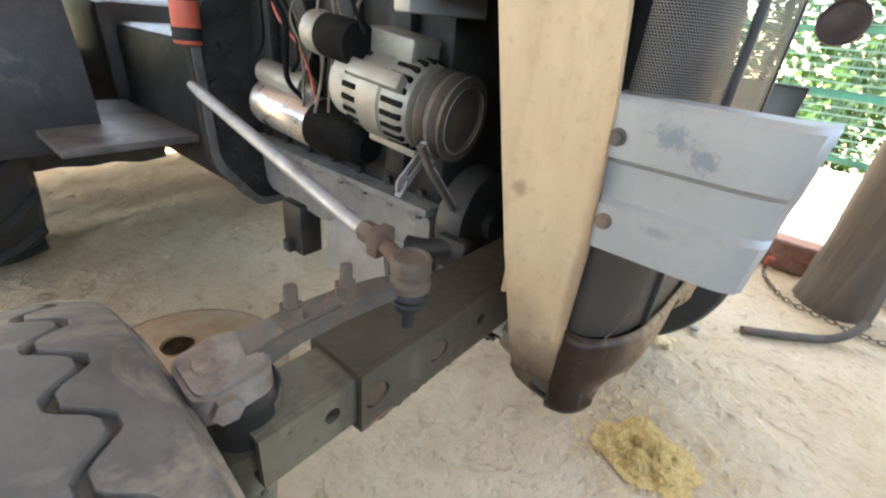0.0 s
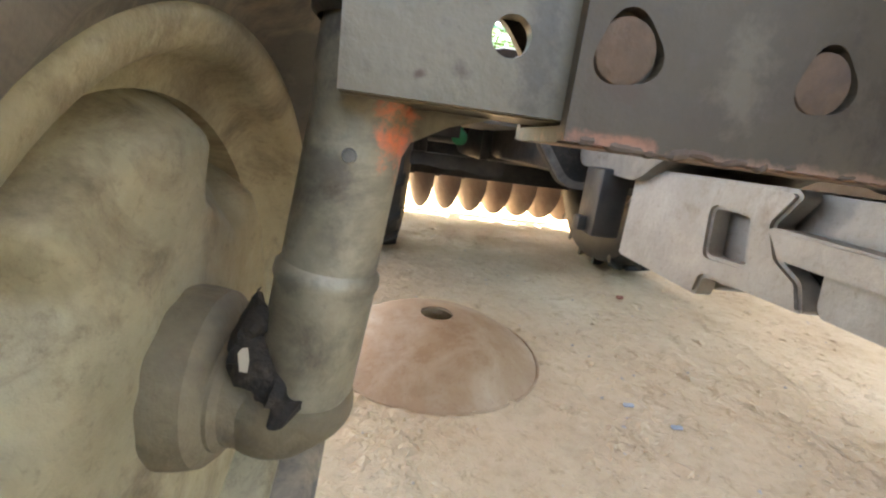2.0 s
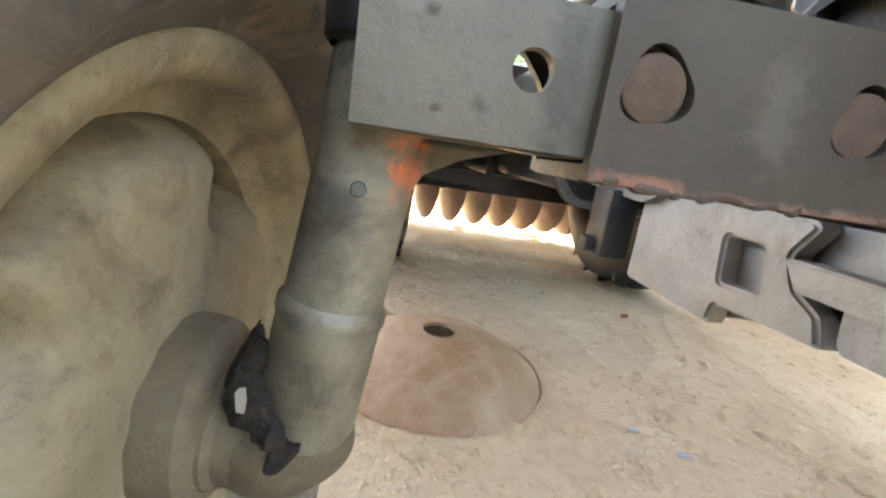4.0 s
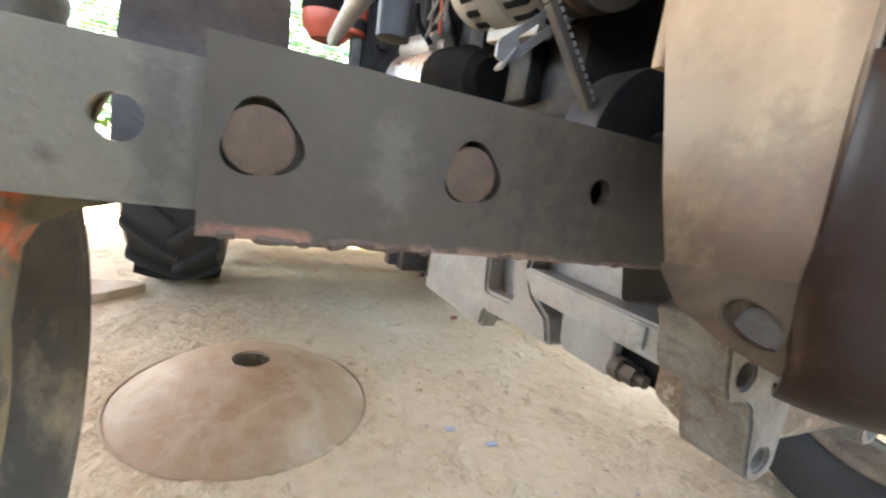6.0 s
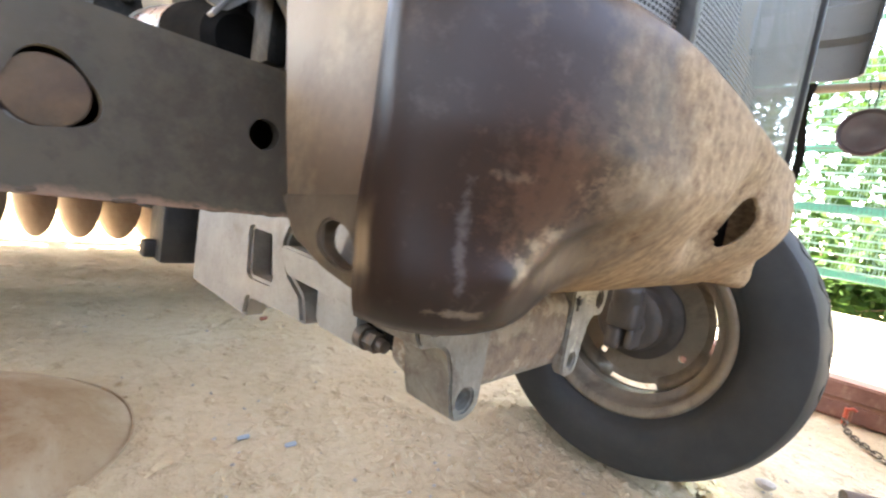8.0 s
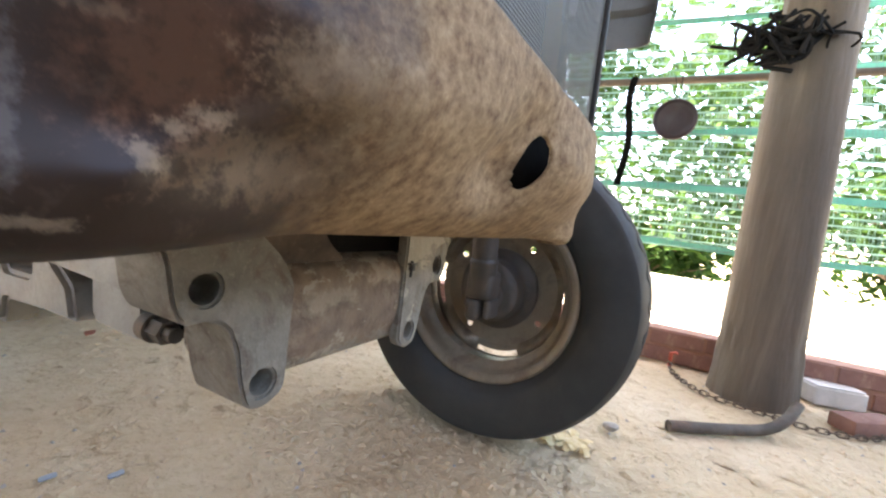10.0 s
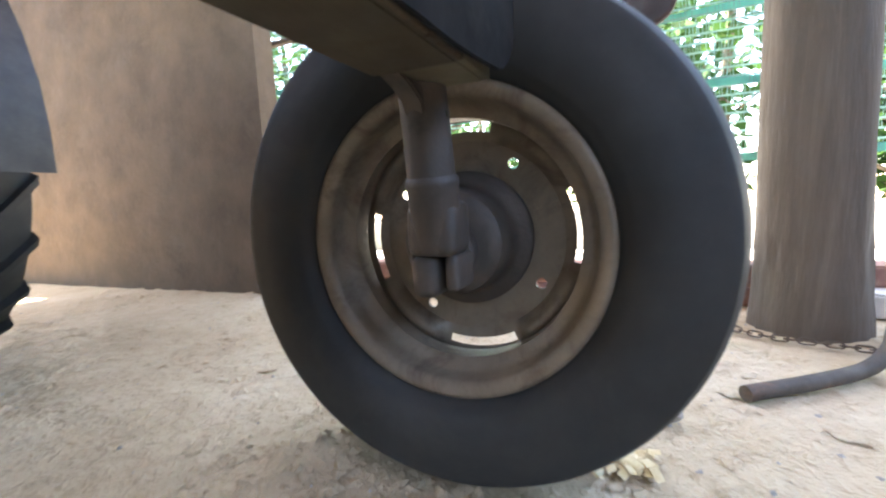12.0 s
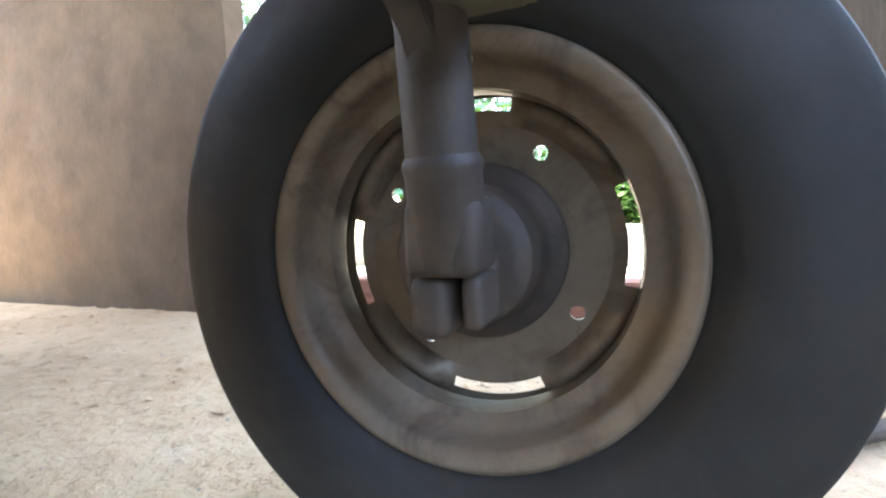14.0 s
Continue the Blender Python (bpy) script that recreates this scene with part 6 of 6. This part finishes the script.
for a, b in zip(rows, rows[1:]):
    bm.faces.new((a[0], a[1], b[1], b[0]))
bmesh.ops.solidify(bm, geom=list(bm.faces), thickness=0.003)
tagged(part("hanging_strap", bm, M_BLACK, None), "black rubber strap hung over the bamboo rail", "strap")

pan = thing("hanging_pan", (1.95, -0.20, 0.99), "round dark maroon metal dish hung by a wire", "dish")
bm = bmesh.new()
lathe(bm, [(0.0, -0.03), (0.078, -0.03), (0.086, -0.022), (0.088, 0.004), (0.091, 0.008), (0.091, 0.015), (0.087, 0.019), (0.081, 0.015), (0.074, 0.009), (0.05, 0.008), (0.045, 0.011), (0.0, 0.011)], (1.95, -0.198, 1.094), (0.95, -0.248, 1.071), 48)
part("dish_body", bm, M_PAN, pan)
bm = bmesh.new()
tube(bm, [(1.945, -0.203, 1.178), (1.99, -0.204, 1.26), (2.04, -0.2, 1.318)], 0.0025, 6)
tube(bm, [(1.945, -0.188, 1.178), (1.99, -0.18, 1.27), (2.04, -0.17, 1.318)], 0.002, 6)
part("wire_loop", bm, M_BLACK, pan)

bundle = thing("cable_bundle", (1.58, -0.54, 1.3), "tangled black rubber strips tied to the post", "cables")
random.seed(21)
for k in range(26):
    p = Vector((1.575 + random.uniform(-0.03, 0.04), -0.56 + random.uniform(-0.06, 0.10), 1.30 + random.uniform(-0.07, 0.06)))
    pts = [p + Vector((random.uniform(-0.03, 0.03), random.uniform(-0.08, 0.14), random.uniform(-0.08, 0.05))) * (0.4 + j * 0.25) for j in range(5)]
    bm = bmesh.new()
    tube(bm, curve_pts(pts, 4), random.uniform(0.004, 0.009), 6)
    part("rubber_strip", bm, M_BLACK, bundle)

# ---- things on the floor ----
def dish(bm, r, depth, hole, thick, m, seg=64):
    """A shallow spherical disc with a centre hole; its dome towards +z."""
    R = (r * r + depth * depth) / (2 * depth)
    prof = []
    for i in range(17):
        q = hole + (r - hole) * i / 16
        prof.append((q, math.sqrt(R * R - q * q) - (R - depth)))
    prof = prof + [(q, max(z - thick, -0.0)) for q, z in prof[::-1]]
    v0 = len(bm.verts)
    lathe(bm, prof, (0, 0, 0), (0, 0, 1), seg, True)
    bm.verts.ensure_lookup_table()
    bmesh.ops.transform(bm, matrix=m, verts=bm.verts[v0:])


loose = thing("harrow_disc", (-0.400, 0.852, 0.002), "loose rusty brown domed harrow disc with a centre hole", "disc")
LAY = Matrix.Translation((-0.400, 0.852, 0.002)) @ Matrix.Rotation(radians(2), 4, "X")
bm = bmesh.new()
dish(bm, 0.283, 0.102, 0.043, 0.006, LAY)
part("dome", bm, M_DISC, loose)
bm = bmesh.new()
lathe(bm, [(0.2795, 0.0), (0.2850, 0.0), (0.2865, 0.0025), (0.2850, 0.006), (0.2815, 0.007)], (0, 0, 0), (0, 0, 1), 96, True)
bmesh.ops.transform(bm, matrix=LAY, verts=bm.verts)
part("edge_lip", bm, M_DISC, loose)
bm = bmesh.new()
lathe(bm, [(0.0415, 0.097), (0.044, 0.0975), (0.0455, 0.1005), (0.044, 0.1018), (0.0415, 0.1015)], (0, 0, 0), (0, 0, 1), 48, True)
bmesh.ops.transform(bm, matrix=LAY, verts=bm.verts)
part("hole_collar", bm, M_DISC, loose)

# disc harrow behind the tractor
har = thing("disc_harrow", (0.0, 2.95, 0), "disc harrow with a row of rusty discs on a black frame", "harrow")
bm = bmesh.new()
box(bm, -0.95, 0.95, 2.60, 2.70, 0.36, 0.56, 0.006)
box(bm, -0.95, 0.95, 3.3, 3.4, 0.44, 0.54, 0.006)
for x in (-0.6, 0.0, 0.6):
    box(bm, x - 0.04, x + 0.04, 2.6, 3.4, 0.52, 0.60, 0.005)
    tube(bm, [(x * 0.7, 2.9, 0.5), (x * 0.4, 2.5, 0.75), (x * 0.3, 2.3, 0.6)], 0.03, 10)
for x in (-0.52, 0.22, 0.62):
    box(bm, x - 0.02, x + 0.02, 2.86, 2.93, 0.29, 0.46, 0.004)
box(bm, -0.66, 0.66, 2.34, 2.37, 0.345, 0.72, 0.006)
for x in (-0.5, 0.0, 0.5):
    box(bm, x - 0.03, x + 0.03, 2.36, 2.64, 0.50, 0.55, 0.005)
part("harrow_frame", bm, M_DARK, har, "black harrow frame")
bm = bmesh.new()
cyl(bm, (-0.8, 2.84, 0.31), (0.8, 2.98, 0.31), 0.018, 0.018, 14)
part("gang_axle", bm, M_DARK, har)
bm = bmesh.new()
dish(bm, 0.245, 0.06, 0.02, 0.005, Matrix.Identity(4), 48)
hd = to_mesh("disc_blade", bm, M_BLADE)
for i in range(9):
    x = -0.72 + i * 0.18
    m = Matrix.Translation((x, 2.905 + x * 0.085, 0.31)) @ Matrix.Rotation(radians(18), 4, "Z") @ Matrix.Rotation(radians(-90), 4, "Y")
    link("disc_blade", hd, har, "", m)

# green machine part seen far behind
bm = bmesh.new()
tube(bm, curve_pts([(-0.62, 3.9, 0.72), (-0.62, 3.88, 0.9), (-0.60, 3.85, 1.15), (-0.6, 3.85, 1.3)], 5), [0.07] * 5 + [0.09] * 5 + [0.08] * 5 + [0.05], 14)
box(bm, -0.66, -0.58, 3.8, 3.95, 0.0, 0.72, 0.01)
tagged(part("green_stand", bm, M_GREEN, None), "green painted metal stand in the dim shed", "stand")

# steel plate lying by the rear wheel
bm = bmesh.new()
sheet(bm, [rounded([(-1.10, 1.50), (-0.86, 1.57), (-0.745, 1.71), (-0.80, 1.75), (-1.06, 1.76)], 0.02)], Matrix.Translation((0, 0, -0.004)), 0.034, 0.003)
tagged(part("scrap_plate", bm, M_DISC, None), "flat dusty tan scrap plate lying by the rear wheel", "plate")

# bent pipe, chain, straw, corn, stones, leaf, scraps
bm = bmesh.new()
tube(bm, curve_pts([(1.115, -0.338, 0.017), (1.22, -0.49, 0.017), (1.31, -0.60, 0.02), (1.36, -0.655, 0.05), (1.42, -0.69, 0.085)], 8), 0.0165, 14)
tagged(part("bent_pipe", bm, M_DIRTY, None), "bent grey steel pipe lying on the floor", "pipe")

chain = thing("chain", (1.55, -0.5, 0), "thin rusty chain lying along the floor", "chain")
bm = bmesh.new()
ring = []
for i in range(20):
    a = 2 * math.pi * i / 20
    ring.append((0.011 * math.cos(a) + (0.008 if math.cos(a) > 0 else -0.008), 0.008 * math.sin(a), 0))
prevr = None
first = None
for i in range(21):
    p = Vector(ring[i % 20])
    d = (Vector(ring[(i + 1) % 20]) - Vector(ring[(i - 1) % 20])).normalized()
    sidev = d.cross(Vector((0, 0, 1)))
    if i < 20:
        q = [bm.verts.new(p + 0.0026 * (math.cos(t) * sidev + math.sin(t) * Vector((0, 0, 1)))) for t in [2 * math.pi * k / 6 for k in range(6)]]
    else:
        q = first
    if prevr:
        for k in range(6):
            bm.faces.new((prevr[k], prevr[(k + 1) % 6], q[(k + 1) % 6], q[k]))
    else:
        first = q
    prevr = q
link_me = to_mesh("chain_link", bm, M_RUST)
cp = curve_pts([(1.848, -0.333, 0.03), (1.75, -0.345, 0.009), (1.62, -0.40, 0.008), (1.54, -0.47, 0.009), (1.50, -0.60, 0.009), (1.47, -0.72, 0.009), (1.50, -0.86, 0.009), (1.58, -0.95, 0.009), (1.72, -0.98, 0.009)], 40)
acc, k = 0.0, 0
for a, b in zip(cp, cp[1:]):
    acc += (b - a).length
    if acc > 0.026:
        acc = 0
        d = (b - a)
        m = Matrix.Translation(a) @ Matrix.Rotation(math.atan2(d.y, d.x), 4, "Z") @ Matrix.Rotation(radians(55 if k % 2 else -20), 4, "X")
        link("chain_link", link_me, chain, "", m)
        k += 1
bm = bmesh.new()
cyl(bm, (1.86, -0.335, 0.0), (1.862, -0.335, 0.062), 0.008, 0.007, 12)
tube(bm, [(1.862, -0.335, 0.056), (1.858, -0.352, 0.066), (1.855, -0.362, 0.06)], 0.006, 8)
tagged(part("stake", bm, M_RED, None), "short orange painted steel stake with hook", "stake")

def blades(name, centre, rx, ry, h, count, length, width, material, label, category, seed):
    """A heap of short strands."""
    random.seed(seed)
    verts, faces = [], []
    for k in range(count):
        a, q = random.uniform(0, 6.283), math.sqrt(random.random())
        edge = 1 + 0.35 * noise.noise(Vector((math.cos(a) * 1.7, math.sin(a) * 1.7, seed)))
        x, y = centre[0] + rx * q * edge * math.cos(a), centre[1] + ry * q * edge * math.sin(a)
        lump = max(0.25, 0.55 + 0.8 * noise.noise(Vector((x * 28, y * 28, seed))))
        z = 0.003 + h * (1 - q * q) * lump * (0.4 + 0.6 * random.random())
        t, p, L = random.uniform(0, 6.283), random.uniform(-0.4, 0.4), length * random.uniform(0.4, 1)
        d = Vector((math.cos(t) * math.cos(p), math.sin(t) * math.cos(p), math.sin(p))) * L
        s = Vector((-math.sin(t), math.cos(t), random.uniform(-0.5, 0.5))) * width
        o = Vector((x, y, max(z, 0.003 + abs(d.z) * 0.5)))
        i = len(verts)
        verts += [o - d * 0.5 - s, o - d * 0.5 + s, o + Vector((0, 0, width)) + s, o + Vector((0, 0, width)) - s, o + d * 0.5 + s, o + d * 0.5 - s]
        faces += [(i, i + 1, i + 2, i + 3), (i + 3, i + 2, i + 4, i + 5)]
    me = bpy.data.meshes.new(name)
    me.from_pydata([tuple(v) for v in verts], [], faces)
    me.materials.append(material)
    return tagged(new(name, me), label, category, kind="stuff")


blades("straw_heap", (0.290, -0.24, 0), 0.105, 0.12, 0.065, 9000, 0.016, 0.0016, M_STRAW, "small heap of yellow straw and chaff on the floor", "straw", 2)
blades("straw_scatter", (0.30, -0.25, 0), 0.20, 0.25, 0.006, 700, 0.018, 0.001, M_STRAW, "scattered straw bits on the floor", "straw", 4)
blades("corn_husks", (0.835, -0.085, 0), 0.05, 0.07, 0.02, 60, 0.05, 0.007, M_CORN, "pale dry corn husks beside the wheel", "husk", 6)


def pebble(name, c, r, material, label, category, seed):
    bm = bmesh.new()
    bmesh.ops.create_icosphere(bm, subdivisions=2, radius=r)
    for v in bm.verts:
        v.co *= 1 + 0.35 * noise.noise(v.co * (2.0 / r) * 0.5 + Vector((seed, 0, 0)))
        v.co.z *= 0.65
    ob = part(name, bm, material, None)
    ob.location = (c[0], c[1], r * 0.5)
    return tagged(ob, label, category)


random.seed(8)
for k in range(7):
    ob = pebble("corn_kernel", (0.835 + random.uniform(-0.04, 0.05), -0.085 + random.uniform(-0.05, 0.05)), random.uniform(0.010, 0.020), M_CORN, "pale yellow corn cob piece by the wheel", "corn", k)
    tagged(ob, group="corn pieces")
bm = bmesh.new()
sheet(bm, [rounded([(1.84, -0.99), (2.00, -0.94), (1.90, -0.78), (1.80, -0.82)], 0.02)], Matrix.Translation((0, 0, 0.0)), 0.075, 0.008)
tagged(part("concrete_block", bm, M_CONCRETE, None), "broken pale concrete block beside the post", "block")
bm = bmesh.new()
box(bm, -0.045, 0.045, -0.10, 0.10, 0.0, 0.05, 0.006, 2, Matrix.Translation((1.62, -0.92, 0.0)) @ Matrix.Rotation(radians(35), 4, "Z"))
tagged(part("loose_brick", bm, M_BRICK, None), "loose red brick lying by the post", "brick")
pebble("stone", (0.995, -0.195), 0.022, M_STONE, "small grey stone on the floor", "stone", 30)
def crumbs(name, count, sizes, flat, material, label, seed, area=(-1.2, 1.9, -0.9, 2.6)):
    """Loose angular crumbs, joined as one."""
    random.seed(seed)
    verts, faces = [], []
    for k in range(count):
        x, y = random.uniform(*area[:2]), random.uniform(*area[2:])
        r = random.choice(sizes)
        z = ground_height(x, y)
        a0, i = random.uniform(0, 6.283), len(verts)
        for q in range(5):
            a = a0 + q * 1.2566 + random.uniform(-0.35, 0.35)
            w = r * random.uniform(0.6, 1.25)
            verts.append((x + w * math.cos(a), y + w * math.sin(a), z - 0.001 + flat * r * random.uniform(0, 0.6)))
        verts.append((x + r * random.uniform(-0.4, 0.4), y + r * random.uniform(-0.4, 0.4), z + flat * r * random.uniform(0.7, 1.2)))
        faces += [(i + q, i + (q + 1) % 5, i + 5) for q in range(5)]
    me = bpy.data.meshes.new(name)
    me.from_pydata(verts, [], faces)
    me.materials.append(material)
    return tagged(new(name, me), label, "grit", kind="stuff")


crumbs("grit", 700, (0.002, 0.003, 0.003, 0.004, 0.006), 0.9, M_STONE, "loose grit and crumbs scattered over the floor", 14)
crumbs("earth_flakes", 2800, (0.006, 0.009, 0.012, 0.016, 0.022, 0.03), 0.30, M_FLOOR, "curled flakes and clods of dry floor earth", 15)
crumbs("earth_clods", 620, (0.004, 0.006, 0.009, 0.013, 0.017), 0.55, M_FLOOR, "loose clods of dry earth round the front wheel", 16, (0.32, 0.88, -0.16, 0.55))
bm = bmesh.new()
sheet(bm, [rounded([(-0.03, -0.012), (0.0, -0.02), (0.03, 0.0), (0.0, 0.018)], 0.01)], Matrix.Translation((0.427, 1.404, 0.006)) @ Matrix.Rotation(0.5, 4, "Z"), 0.004)
tagged(part("dry_leaf", bm, M_LEAFDRY, None), "small curled dark red dry leaf on the floor", "leaf")
for x, y in ((0.117, 0.555), (0.045, 0.63)):
    bm = bmesh.new()
    sheet(bm, [rounded([(-0.014, -0.006), (0.012, -0.008), (0.016, 0.006), (-0.01, 0.008)], 0.005)], Matrix.Translation((x, y, 0.003)), 0.002)
    tagged(part("plastic_scrap", bm, M_BLUE, None), "tiny pale blue plastic scrap pressed in the floor", "scrap")

# ---- outside: shrubs and trees beyond the net ----
def plant(name, x, y, h, spread, count, seed, label, size=0.09):
    t = thing(name, (x, y, 0), label, "tree" if h > 2 else "shrub", "plants beyond the net")
    random.seed(seed)
    bm = bmesh.new()
    tips = []
    tube(bm, curve_pts([(x, y, 0), (x + 0.05, y + 0.04, h * 0.3), (x - 0.03, y, h * 0.62), (x, y + 0.03, h * 0.85)], 5), [0.05 * (1 - 0.05 * i) * h / 2 for i in range(16)], 8)
    for k in range(11):
        a, z0 = random.uniform(0, 6.28), random.uniform(0.12, 0.75) * h
        L = spread * random.uniform(0.5, 1.0)
        p = [(x, y, z0), (x + 0.5 * L * math.cos(a), y + 0.5 * L * math.sin(a), z0 + 0.12 * h), (x + L * math.cos(a), y + L * math.sin(a), z0 + random.uniform(0.05, 0.3) * h)]
        tube(bm, curve_pts(p, 4), [0.016, 0.014, 0.012, 0.011, 0.010, 0.008, 0.007, 0.005, 0.004], 6)
        tips += [Vector(p[1]), Vector(p[2]), (Vector(p[1]) + Vector(p[2])) / 2]
    part("trunk", bm, M_BARK, t)
    verts, faces = [], []
    for k in range(count):
        c = random.choice(tips) + Vector([random.gauss(0, spread * 0.22) for _ in range(3)])
        c.z = max(c.z, 0.06)
        d = Vector((random.gauss(0, 1), random.gauss(0, 1), random.gauss(-0.3, 0.6))).normalized()
        s = d.cross(Vector((random.gauss(0, 1), random.gauss(0, 1), 1))).normalized()
        L = size * random.uniform(0.6, 1.3)
        i = len(verts)
        verts += [c, c + d * L * 0.5 + s * L * 0.22, c + d * L, c + d * L * 0.5 - s * L * 0.22]
        faces.append((i, i + 1, i + 2, i + 3))
    me = bpy.data.meshes.new("crown")
    me.from_pydata([tuple(v) for v in verts], [], faces)
    me.materials.append(M_LEAF)
    link("crown", me, t)


spots = [(3.5, -1.6, 1.3, 0.6), (3.9, -0.1, 0.8, 0.5), (3.4, 0.9, 1.5, 0.7), (3.5, 2.4, 1.6, 0.8), (5.0, -1.0, 3.2, 1.3), (4.8, 1.6, 3.6, 1.4), (4.4, 3.6, 3.0, 1.2), (4.6, -3.0, 3.0, 1.3), (0.5, 6.6, 2.6, 1.2), (-1.6, 6.8, 3.0, 1.3), (2.2, 6.4, 2.4, 1.1)]
for k, (x, y, h, sp) in enumerate(spots):
    plant("shrub" if h < 2 else "tree", x, y, h, sp, 1700 if h < 2 else 3200, 40 + k, "sunlit green leafy shrub behind the net" if h < 2 else "sunlit green tree beyond the net", 0.10 if h < 2 else 0.16)
